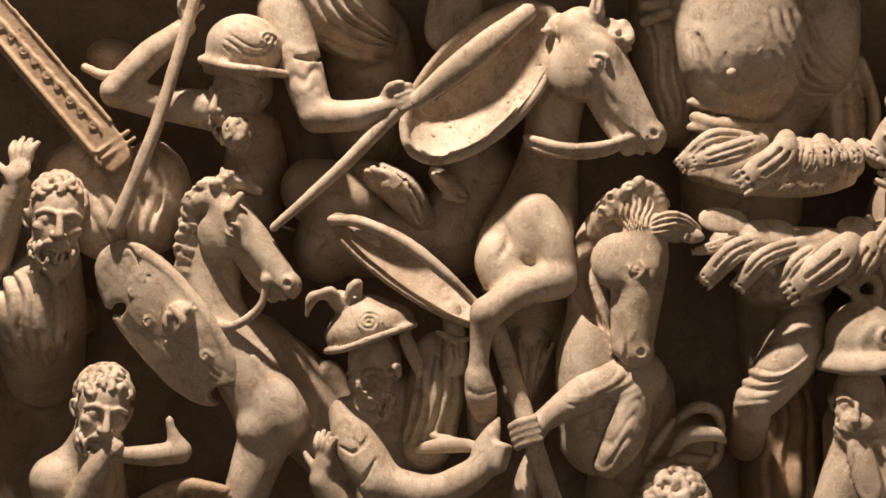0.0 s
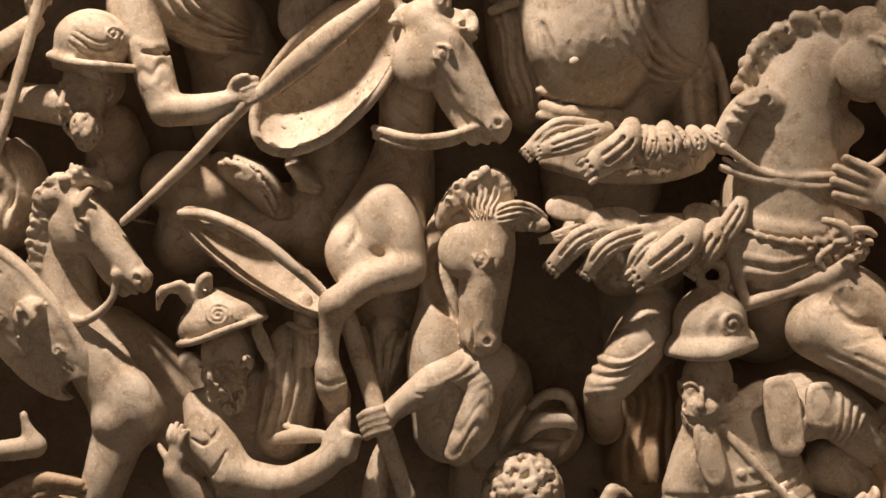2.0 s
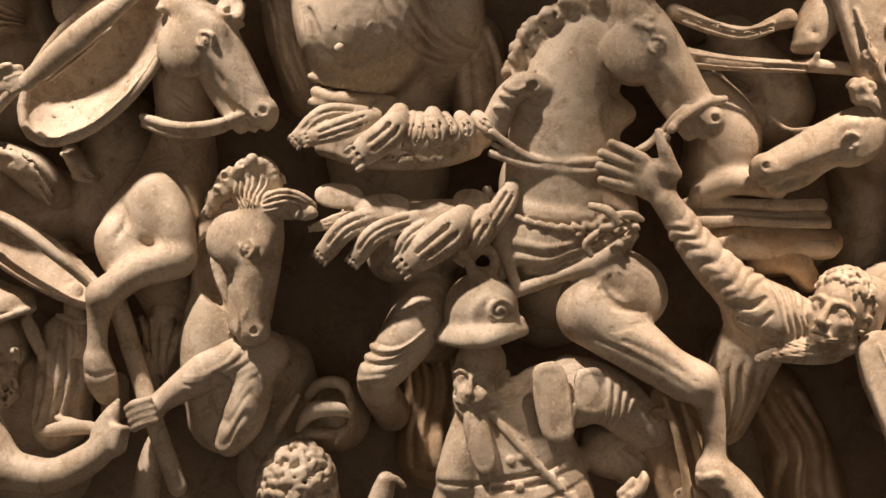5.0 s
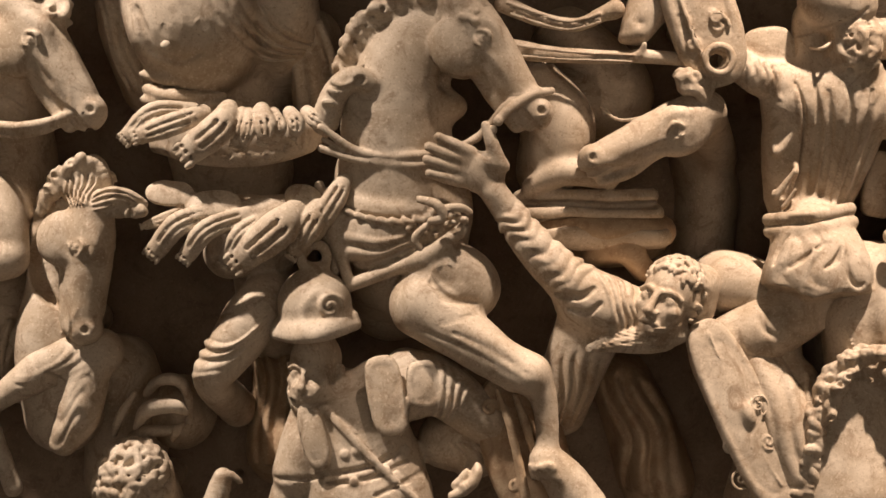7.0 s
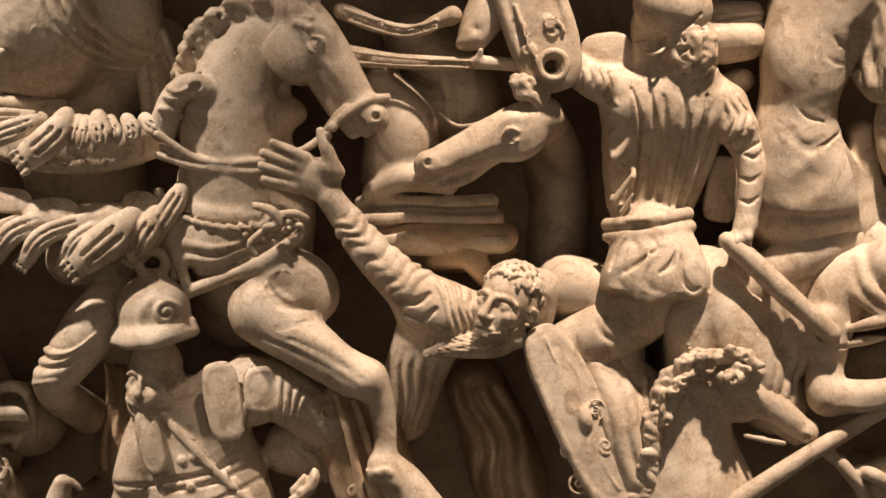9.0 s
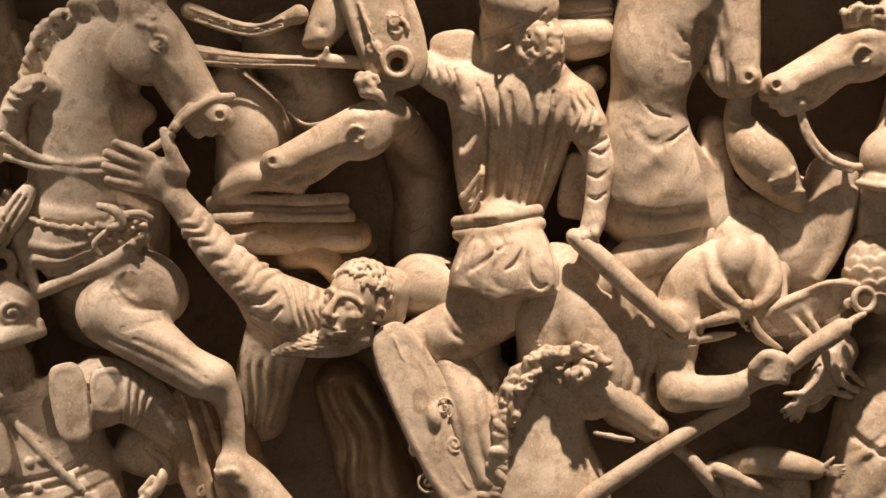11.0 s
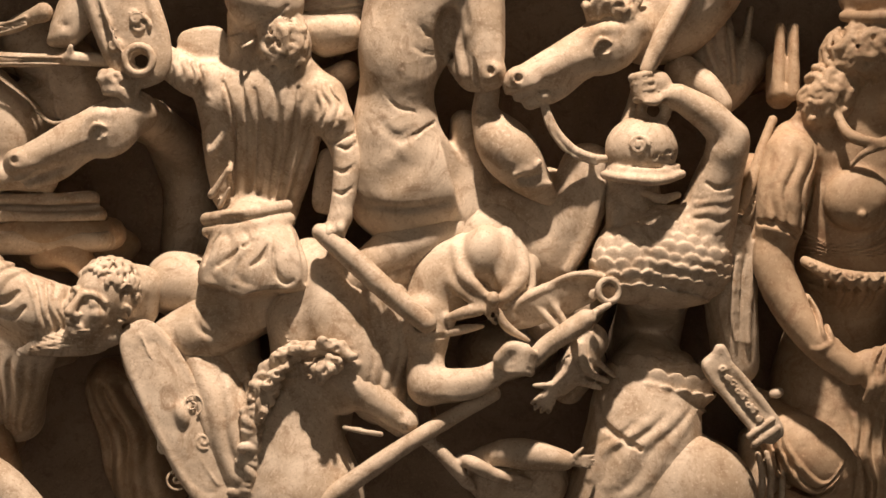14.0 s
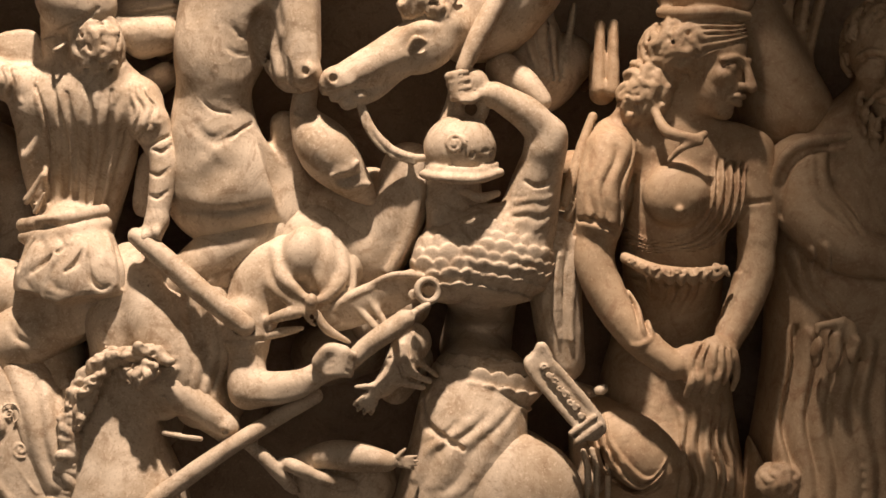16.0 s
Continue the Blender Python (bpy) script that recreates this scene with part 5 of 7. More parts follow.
f = Sculpt("horse_relief", "large marble war horse with bridle, reins and hide saddlecloth", "horse")
f.limb([(784, 642, 62, 41.1), (746, 616, 66, 47), (725, 566, 66, 52.9), (728, 513, 60, 58.8), (742, 455, 50, 63.7)], 10, flat=0.75)
f.groove([(800, 628, 100, 9), (782, 600, 100, 12), (778, 566, 100, 11), (796, 542, 96, 8)], 0.9)
f.ball((760, 560, 62), (40, 20.6, 28.5), k=12)
f.horse_head((796, 668, 92), (880, 538, 104), 1, 2, jowl=1.12)
f.mane([(784, 664, 82), (753, 665, 80), (721, 655, 76), (698, 637, 72), (684, 615, 70), (677, 595, 68)], 20, 10.5, (-0.75, 0.75))
f.mane([(813, 659, 104), (804, 649, 112), (797, 641, 112)], 5, 8, (0.2, -0.6))
f.limb([(704, 580, 96, 11.5), (684, 586, 100, 12.6), (666, 572, 96, 13.8), (654, 544, 86, 15)], 4)
f.ball((691, 583, 114), (9.1, 5.1, 8), 30, 1, "cut")
f.folds([(670, 597, 106, 2.9), (676, 590, 112, 2.8), (693, 597, 110, 2.3)], [(655, 563, 100, 2.9), (663, 562, 106, 2.9), (669, 560, 102, 2.3)], 4, 1.5)
f.limb([(651, 537, 100, 4), (693, 511, 116, 4.5), (750, 508, 122, 4.5), (801, 521, 120, 4.5), (830, 547, 118, 4.5)], 1.2)
f.limb([(651, 516, 98, 4), (693, 503, 114, 4.5), (750, 498, 120, 4), (784, 510, 118, 3.4)], 1.2)
f.limb([(653, 525, 98, 2.9), (693, 507, 110, 2.8), (750, 503, 116, 2.8)], 1.2)
f.limb([(870, 573, 112, 4), (843, 560, 122, 4.5), (829, 546, 122, 4.5), (819, 533, 116, 4)], 1)
f.limb([(884, 572, 104, 4), (866, 568, 116, 5), (846, 556, 122, 5), (832, 544, 122, 5)], 1.5, cling=False)
for c in ((848, 557, 126), (838, 549, 126), (830, 541, 124), (824, 532, 120)):
    f.ball(c, 5.2, k=0.8)
    f.ball((c[0], c[1], c[2] + 5), 1.6, k=0.6, op="cut")
f.limb([(724, 484, 40, 65.2), (735, 425, 34, 65.5), (716, 364, -6, 54.8)], 10, flat=0.85)
f.limb([(671, 437, 62, 32.7), (714, 428, 74, 38.3), (755, 436, 70, 31.4)], 10, flat=0.8)
f.groove([(664, 458, 100, 4), (700, 446, 104, 5), (750, 442, 104, 5), (772, 450, 100, 3)], 0.3)
f.ridge([(662, 470, 96, 6), (700, 458, 104, 7), (750, 452, 106, 7), (775, 462, 100, 5)], 0.4)
for i in range(9):
    x = i / 8
    a = np.array((668, 454, 0)) * (1 - x) + np.array((762, 444, 0)) * x + np.array([0, -8 * math.sin(math.pi * x), 0])
    d = f.front(a[0], a[1]) or 100
    f.limb([(a[0] - 4, a[1] + 2, d + 2, 3.6), (a[0] + 4, a[1] - 1, d + 2.5, 3.0), (a[0] + 9, a[1] - 4, d + 1, 0.8)], 1.2, cling=False)
f.cloth([(663, 440, 90), (709, 428, 90), (761, 433, 90)], [(679, 379, 90), (721, 396, 90), (767, 413, 90)], 3, 5, (0.1, 0.1), 0.5)
f.limb([(657, 471, 84, 5.8), (664, 425, 86, 6.9), (676, 385, 86, 5.8)], 7)
f.limb([(647, 478, 74, 5.8), (654, 437, 76, 6.4), (663, 391, 76, 5.8)], 7)
f.limb([(751, 463, 118, 4.5), (768, 458, 124, 5.1), (774, 445, 122, 4.5), (762, 441, 122, 3.9)], 2.1)
f.limb([(769, 453, 118, 4), (790, 455, 118, 4.5), (802, 450, 112, 3.4)], 2.1)
f.limb([(757, 436, 120, 3.9), (746, 425, 118, 4), (751, 414, 116, 3.4)], 2.1)
f.limb([(674, 374, 82, 6.4), (720, 392, 92, 7.5), (760, 408, 98, 7.5), (795, 434, 96, 6.3)], 4)
for i in range(11):
    a = np.array((775, 430, 112)) + np.array([f.rng.gauss(0, 16), f.rng.gauss(0, 14), 0])
    b = a + np.array([f.rng.uniform(-4, 12), f.rng.uniform(-12, 2), 5])
    f.limb([(*a, 3.6), (*((a + b) / 2 + np.array([2, 2, 4])), 3.0), (*b, 1.4)], 1.8)
for c in ((761, 456, 116), (769, 439, 120), (766, 431, 120), (726, 402, 118)):
    f.ball(c, (5.1, 2.3, 4.6), 30, 0.8, "cut")
f.ball((783, 379, 78), (51.4, 41.1, 29.7), -20, 10)
f.limb([(754, 356, 84, 35.9), (794, 327, 94, 28.7), (831, 301, 102, 22.9), (860, 287, 108, 21.7)], 6)
f.limb([(766, 328, 104, 10.3), (811, 299, 104, 9.1), (843, 276, 104, 8)], 7)
f.limb([(791, 337, 110, 8), (822, 320, 116, 7.9), (845, 303, 116, 6.8)], 7)
f.groove([(742, 335, 120, 1.0), (780, 321, 130, 2.0), (819, 301, 130, 1.7), (849, 283, 126, 1.0)], 1.6)
f.groove([(773, 339, 120, 1.0), (792, 343, 130, 1.7), (808, 348, 126, 1.0)], 1.4)
f.groove([(785, 329, 120, 1.4), (824, 311, 130, 1.7), (858, 288, 126, 1.0)], 1.4)
f.groove([(762, 380, 120, 2.8), (780, 363, 126, 5.1), (807, 359, 120, 2.8)], 0.6)
f.groove([(885, 272, 120, 1.1), (890, 244, 126, 2.2), (889, 215, 120, 1.1)], 0.5)
f.limb([(864, 285, 104, 19.4), (876, 258, 100, 13.8), (879, 218, 98, 12), (877, 198, 98, 15.5)], 5)
f.limb([(879, 198, 98, 17.2), (897, 177, 92, 21.9), (915, 147, 86, 26.6)], 4)
for i in range(10):
    f.limb([((862, 194, 112)[0] + i * 2.6, (862, 194, 112)[1] + f.rng.uniform(-3, 3), 110, 3), ((862, 194, 112)[0] + i * 2.8 + 2, (862, 180, 112)[1], 116, 2)], 0.8)
root(f, *(736, 496, 50, 53.1))
root(f, *(771, 366, 50, 35.4))
f.done()

f = Sculpt("barbarian_relief", "bearded marble barbarian throwing up his open hand", "statue")
f.palm((813, 490, 110), 84, 160, 3.5, turned(6, -6), -1, 0.0)
f.limb([(825, 471, 104, 13.7), (839, 452, 100, 15.5), (863, 419, 98, 19.5), (898, 383, 94, 24.1), (939, 352, 86, 32.3)], 6)
f.cloth([(819, 441, 100), (835, 452, 100), (851, 470, 100)], [(904, 353, 100), (915, 376, 100), (936, 396, 100)], 8, 4.2, (0.0, 0.15), 0.6, sway=0.3)
f.limb([(916, 359, 84, 28.8), (945, 353, 80, 28.9), (971, 346, 50, 27.1)], 8)
f.limb([(929, 341, 66, 36.1), (907, 282, 56, 31.7), (899, 239, 36, 26.1)], 10, flat=0.8)
f.cloth([(924, 394, 100), (941, 354, 100), (938, 320, 100)], [(970, 377, 100), (974, 351, 100), (971, 325, 100)], 4, 6, (0.1, 0.1), 0.5, sway=0.25)
f.cloth([(884, 320, 100), (884, 274, 100), (884, 232, 80)], [(944, 308, 100), (930, 267, 90), (913, 226, 80)], 4, 7, (0.25, 0.0), 0.4, 0.02, 0.1)
f.groove([(889, 367, 112, 3.4), (912, 365, 112, 4.5), (926, 373, 110, 2.3)])
f.groove([(901, 352, 112, 2.3), (919, 348, 116, 3.4), (932, 358, 110, 2.3)])
f.head((1003, 356, 90), 96, -30, 0, 18, open_mouth=0.012, hair=330, hair_size=0.038, drill=0.25)
f.limb([(1038, 349, 60, 17.5), (1040, 375, 64, 21.0)], 8)
f.ball((1031, 372, 104), (5.6, 4.0, 6.8), 20, 2, "cut")
f.ball((1028, 345, 108), (7.9, 4.0, 7.9), -10, 2, "cut")
f.limb([(1012, 327, 92, 12.6), (989, 320, 100, 13.7), (964, 319, 104, 12.0), (940, 317, 104, 8.0), (922, 311, 100, 4.0)], 7, flat=0.8)
f.cloth([(1018, 340, 100), (978, 332, 100), (944, 327, 100), (916, 314, 100)], [(1012, 305, 100), (978, 306, 100), (944, 307, 100), (919, 306, 100)], 8, 3.6, (0.1, 0.0), 0.5, 0.02, 0.25)
f.limb([(988, 339, 118, 2.8), (982, 332, 120, 4.5), (972, 326, 118, 2.8)], 4)
root(f, *(918, 305, 50, 35.3))
root(f, *(1031, 357, 40, 26.6))
f.done()

f = Sculpt("oval_shield", "long marble shield carved with scrolls and a boss", "shield")
LONG = turned(0, 0, 65) @ turned(0, 16, 0)
f.plate((1080, 240, 92), 108, 31, 8, LONG, 3.0, 6, 3.5, 1)
f.ball((1082, 244, 100), (7.4, 13.7, 8), 20, 2)
f.ball((1083, 231, 112), (4.6, 4.6, 9), 0, 2, "cut")
for c, b, e in (((1066, 211, 0), 17, 1), ((1060, 244, 0), 13, -1), ((1093, 254, 0), 14, 1), ((1103, 216, 0), 10, -1), ((1075, 179, 0), 14, -1), ((1050, 290, 0), 9, 1), ((1102, 170, 0), 8, 1)):
    f.spiral((c[0], c[1], (f.front(c[0], c[1]) or 98) + 0.8), 0.85 * b, 1.5, 1.5, LONG, 0.8, hand=e)
f.ridge([(1043, 326, 100, 1.1), (1062, 280, 100, 1.7), (1079, 251, 100, 1.7)], 0.5)
f.ridge([(1085, 225, 100, 1.7), (1099, 199, 100, 1.7), (1116, 172, 100, 1.1)], 0.5)
root(f, *(1093, 230, 60, 21.1))
f.done()

f = Sculpt("oval_shield", "marble shield with a rolled rim and scroll", "shield", BROWN)
f.plate((859, 202, 66), 85.6, 45.7, 8, turned(0, 0, 72) @ turned(0, 20, 0), 2.4, 8, 7, 1)
f.limb([(828, 270, 98, 2.9), (842, 230, 100, 4.6), (857, 160, 94, 5.2)], 3)
f.limb([(847, 263, 92, 3.5), (857, 235, 98, 5.2), (866, 205, 90, 4.6)], 3)
f.spiral((821, 251, 96), 9.1, 2.6, 1.4, None, 1)
f.spiral((847, 170, 92), 8, 2.6, 1.4, None, 1)
root(f, *(859, 200, 46, 21.3))
f.done()

f = Sculpt("war_trumpet", "slender marble war trumpet with a flared mouth", "trumpet")
f.limb([(837, 665, 66, 9.3), (877, 648, 72, 7.6), (912, 642, 76, 7), (937, 652, 80, 8.1), (951, 657, 80, 10.4)], 2)
f.folds([(842, 664, 80, 2.3), (899, 644, 88, 1.7), (934, 651, 90, 2.3)], [(845, 654, 80, 2.3), (899, 637, 86, 1.7), (935, 644, 90, 2.3)], 3, 1.5, 0.5)
root(f, *(877, 647, 66, 5.8))
f.done()

f = Sculpt("war_trumpet", "straight marble trumpet levelled behind the horses", "trumpet")
f.limb([(842, 619, 70, 11.1), (888, 612, 76, 8.7), (958, 608, 80, 6.9), (980, 609, 82, 7.5), (1038, 603, 84, 6.9)], 2)
f.folds([(845, 623, 86, 2.3), (899, 614, 90, 1.7), (968, 610, 90, 1.7)], [(845, 609, 86, 2.3), (899, 605, 88, 1.7), (968, 602, 90, 1.7)], 2, 1.5, 0.5)
f.limb([(977, 610, 86, 4.6), (980, 620, 90, 2.9)], 2)
root(f, *(889, 613, 70, 7))
f.done()

f = Sculpt("hexagonal_shield", "marble shield tip with scrolls and a round socket", "shield")
f.plate((1036, 653, 94), 79.9, 36.5, 9, turned(0, 0, 72), 2.8, 8, 6, 1)
f.ring((1052, 602, 112), 13.7, 4.6, None, 2)
f.ball((1052, 602, 112), (10.3, 10.3, 22.8), k=1, op="cut")
for c, b in (((1050, 644, 108), 13), ((1027, 617, 106), 12), ((1053, 637, 106), 18)):
    f.spiral(c, 0.57 * b, 2.3, 1.3, None, 1)
f.limb([(1015, 663, 104, 2.3), (1026, 629, 108, 2.3), (1043, 589, 104, 2.3)], 1.5)
root(f, *(1040, 656, 70, 17.4))
f.done()

f = Sculpt("horse_relief", "marble horse stretching its head low beside the trumpets", "horse")
f.horse_head((1045, 559, 82), (912, 499, 100), -1, 8, jowl=0.72)
f.mane([(1016, 578, 98), (1027, 578, 100), (1039, 570, 94)], 6, 11.4, (-0.3, 0.9), 2.4)
f.limb([(1050, 550, 48, 21.2), (1080, 515, -20, 24.5)], 6)
f.limb([(1053, 534, -22, 27), (1075, 479, -44, 37.3), (1069, 411, -44, 37.3)], 8)
f.limb([(938, 558, 66, 1.8), (958, 544, 74, 2), (992, 549, 80, 1.7)], 1)
root(f, *(1035, 539, 40, 20.1))
f.done()

f = Sculpt("horse_relief", "marble muzzle of a horse behind the trumpets", "horse")
f.limb([(1012, 693, 60, 29.2), (988, 662, 70, 23.3), (974, 638, 78, 17.4)], 6)
f.ball((975, 642, 100), (8.6, 5.1, 8), -40, 1.5, "cut")
f.ball((969, 631, 80), (16, 9.1, 14.8), 20, 4)
root(f, *(995, 670, 60, 17.5))
f.done()

f = Sculpt("horse_relief", "smooth marble chest and neck of a horse farther back", "horse")
f.limb([(873, 585, 36, 29.7), (896, 540, 36, 40.4), (885, 496, 30, 33.4)], 8)
f.limb([(865, 477, 60, 9.4), (900, 491, 66, 14), (947, 485, 64, 10.5)], 6)
f.folds([(854, 469, 58, 7), (900, 468, 66, 6.4), (989, 468, 58, 7)], [(860, 424, 50, 10.6), (912, 427, 60, 15.2), (1001, 424, 50, 11.8)], 3, 3)
root(f, *(896, 531, 46, 29.5))
f.done()

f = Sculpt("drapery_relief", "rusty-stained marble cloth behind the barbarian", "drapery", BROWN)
f.limb([(878, 430, 44, 14.2), (930, 431, 56, 17.6), (1002, 430, 44, 17.7)], 6)
f.limb([(931, 406, 46, 11.8), (965, 409, 54, 14.1), (984, 389, 48, 13)], 6)
f.ball((953, 418, 0), (68.5, 28.5, 22.8), k=8)
root(f, *(953, 418, 0, 24.3))
f.done()

f = Sculpt("archer_relief", "marble fighter in a belted tunic seen from behind", "statue")
f.limb([(1156, 648, 62, 19.9), (1156, 613, 58, 18.8), (1166, 590, 50, 25.9)], 8)
f.ball((1177, 664, 84), (41.8, 35.0, 33.9), -20, 6)
f.groove([(1134, 630, 110, 1.7), (1155, 633, 120, 2.3), (1183, 640, 120, 2.3), (1202, 653, 110, 1.7)])
f.ball((1195, 620, 78), (18.1, 29.4, 22.6), 8, 6)
f.locks((1195, 620, 80), (21, 34, 27), 90, 9, 8, keep=lambda u: u[2] > -0.3, length=4.0, flow=(0.2, -0.9, 0), drill=0.7, curl=1.6)
f.ball((1178, 616, 112), (5.1, 7.9, 9.0), 20, 2.5, "cut")
f.plate((1111, 618, 60), 26.3, 22.8, 10, turned(0, 0, -8), 3, 3, 0, 2)
root(f, *(1113, 619, 50, 14))
f.limb([(1140, 566, 66, 36.2), (1192, 566, 68, 38.5), (1228, 560, 64, 29.2)], 12, flat=0.75)
f.limb([(1181, 560, 62, 56.1), (1175, 514, 50, 49), (1164, 467, 40, 42), (1157, 437, 42, 39.2)], 14, flat=0.6)
f.limb([(1119, 583, 70, 19.8), (1098, 588, 74, 18.6), (1072, 606, 74, 15.7)], 8)
f.limb([(1126, 560, 66, 21.0), (1127, 508, 54, 20.0), (1130, 467, 46, 17.7)], 10)
f.cloth([(1129, 589, 55), (1139, 529, 55), (1138, 453, 55)], [(1241, 574, 55), (1215, 517, 55), (1192, 455, 55)], 6, 3.2, (0.15, 0.0), 0.6, 0.015, 0.12)
f.groove([(1165, 571, 70, 1.7), (1169, 524, 70, 4.1), (1162, 456, 70, 3.5)], 0.8)
f.groove([(1187, 574, 70, 1.7), (1189, 524, 70, 4.1), (1175, 456, 70, 3.5)], 0.8)
f.groove([(1210, 571, 70, 1.7), (1204, 524, 70, 4.1), (1185, 457, 70, 3.5)], 0.8)
f.groove([(1152, 577, 70, 1.7), (1158, 525, 70, 4.1), (1152, 455, 70, 3.5)], 0.8)
f.groove([(1228, 559, 70, 1.7), (1217, 513, 70, 4.1), (1196, 460, 70, 3.5)], 0.8)
f.groove([(1133, 580, 100, 1.7), (1142, 546, 100, 2.9), (1138, 495, 96, 3.4), (1135, 456, 90, 2.9)])
f.limb([(1109, 534, 92, 13.8), (1112, 502, 94, 16.1), (1115, 469, 92, 13.8)], 3, op="cut", cling=False)
for a, b, c in (((1116, 542, 72, 2.3), (1116, 536, 76, 3.5), (1132, 557, 82, 1.7)), ((1115, 520, 70, 2.9), (1118, 510, 76, 4.1), (1135, 533, 82, 2.3)), ((1116, 470, 68, 2.9), (1117, 467, 74, 4.1), (1134, 491, 80, 2.3)), ((1123, 461, 66, 2.3), (1124, 454, 72, 2.9), (1135, 472, 80, 1.7))):
    f.limb([a, b, c], 5)
f.ridge([(1134, 570, 100, 1.7), (1139, 536, 100, 2.9), (1136, 490, 96, 2.9), (1130, 458, 90, 2.3)], 0.6)
f.cloth([(1068, 619, 90), (1072, 601, 90), (1074, 581, 90)], [(1116, 603, 90), (1120, 581, 90), (1124, 558, 90)], 5, 4.5, (0.1, 0.1), 0.5, 0.02, 0.2)
f.limb([(1110, 441, 68, 7.0), (1133, 443, 86, 7.5), (1160, 446, 90, 7.5), (1192, 452, 72, 7.0)], 5, flat=0.7)
f.limb([(1110, 429, 68, 6.4), (1132, 429, 89, 7.0), (1160, 432, 93, 6.9), (1195, 439, 73, 6.4)], 3, flat=0.7)
f.groove([(1110, 435, 94, 1.4), (1146, 437, 100, 2.2), (1188, 446, 90, 1.4)])
f.limb([(1130, 445, 90, 2.3), (1143, 446, 96, 3.4), (1156, 447, 92, 2.3)], 3)
f.limb([(1155, 434, 52, 36.6), (1157, 409, 68, 46.8), (1158, 381, 80, 56.9)], 6, flat=0.6)
f.limb([(1081, 359, 110, 25.1), (1121, 347, 114, 25.0), (1141, 334, 116, 25.0), (1170, 342, 116, 25.0), (1218, 343, 112, 25.1), (1264, 360, 104, 25.2)], 1.2, flat=2.4, op="cut", cling=False)
f.limb([(1191, 363, 24, 30.0), (1151, 350, 46, 33.2), (1107, 329, 62, 32.9), (1074, 315, 60, 29.4)], 8, flat=0.85)
f.limb([(1215, 359, 16, 36.2), (1212, 286, -4, 40.2), (1210, 224, -10, 39.2)], 8)
f.cloth([(1180, 338, 50), (1167, 291, 50), (1160, 238, 50)], [(1251, 341, 50), (1244, 288, 50), (1242, 235, 50)], 5, 7, (0.05, 0.1), 0.5, 0.02, 0.25)
f.limb([(1181, 337, 40, 9.5), (1191, 319, 46, 11.9), (1215, 315, 48, 11.8), (1245, 335, 40, 10.7)], 4)
f.limb([(1193, 339, 64, 4.7), (1211, 331, 68, 7.0), (1234, 335, 64, 4.7)], 4, op="cut")
for a, b, c in (((1106, 364, 90, 1.2), (1120, 353, 96, 4.0), (1139, 345, 90, 1.7)), ((1096, 341, 90, 1.2), (1103, 328, 96, 3.5), (1117, 321, 90, 1.7)), ((1075, 325, 90, 1.2), (1080, 307, 92, 2.9), (1095, 298, 86, 1.2)), ((1130, 332, 90, 1.2), (1142, 322, 92, 2.3), (1153, 322, 86, 1.2))):
    f.groove([a, b, c], 0.6)
f.cloth([(1112, 431, 40), (1101, 405, 40), (1088, 375, 40)], [(1195, 432, 40), (1210, 402, 40), (1219, 369, 40)], 4, 4, (0.2, 0.0), 0.5, 0.02, 0.15)
f.groove([(1159, 418, 100, 0.9), (1142, 405, 104, 3.4), (1124, 393, 104, 2.3)], 0.8)
f.groove([(1175, 413, 100, 0.9), (1169, 400, 106, 3.4), (1158, 392, 104, 1.7)], 0.8)
f.groove([(1180, 408, 100, 0.9), (1182, 385, 106, 2.9), (1191, 374, 104, 2.3), (1199, 376, 100, 1.1)], 0.7)
f.groove([(1202, 422, 100, 0.9), (1209, 396, 100, 2.3), (1211, 373, 96, 2.3)], 0.7)
f.groove([(1126, 425, 90, 0.9), (1115, 410, 92, 2.9), (1110, 395, 92, 1.7)], 0.7)
f.ridge([(1148, 409, 100, 1.7), (1139, 389, 104, 4.0), (1135, 368, 100, 3.4)], 0.5)
f.ridge([(1196, 428, 100, 1.7), (1202, 402, 104, 4.0), (1204, 376, 98, 2.9)], 0.5)
for x in (((1189, 624, 112, 2.3), (1183, 611, 116, 2.8), (1186, 599, 112, 2.3)), ((1198, 622, 108, 2.3), (1194, 606, 114, 3.4), (1197, 593, 110, 2.3)), ((1168, 621, 100, 1.7), (1157, 613, 104, 2.3), (1152, 617, 102, 1.7)), ((1172, 609, 100, 1.7), (1165, 601, 104, 2.3), (1171, 595, 102, 1.7))):
    f.limb(x, 2)
for c in ((1178, 618, 114), (1192, 613, 116), (1180, 598, 110), (1162, 607, 104)):
    f.ball(c, (2.9, 5.1, 8), 15, 1.5, "cut")
root(f, *(1180, 520, 40, 41.5))
root(f, *(1160, 343, 40, 29.6))
f.limb([(1233, 565, 72, 19.8), (1244, 538, 80, 20.8)], 8)
f.limb([(1249, 527, 76, 17.4), (1257, 500, 82, 15.6), (1253, 465, 88, 12.7), (1248, 440, 92, 11.5)], 6)
f.cloth([(1224, 586, 90), (1224, 558, 90), (1224, 531, 90)], [(1249, 572, 90), (1258, 552, 90), (1265, 537, 90)], 3, 5, (0.1, 0.0), 0.4, 0.02, 0.2)
f.groove([(1220, 528, 104, 1.7), (1231, 524, 112, 2.3), (1244, 534, 110, 1.7)])
f.groove([(1228, 522, 104, 1.7), (1242, 515, 114, 2.3), (1264, 524, 106, 1.7)])
f.limb([(1249, 439, 92, 10.9), (1244, 428, 94, 11.5)], 5)
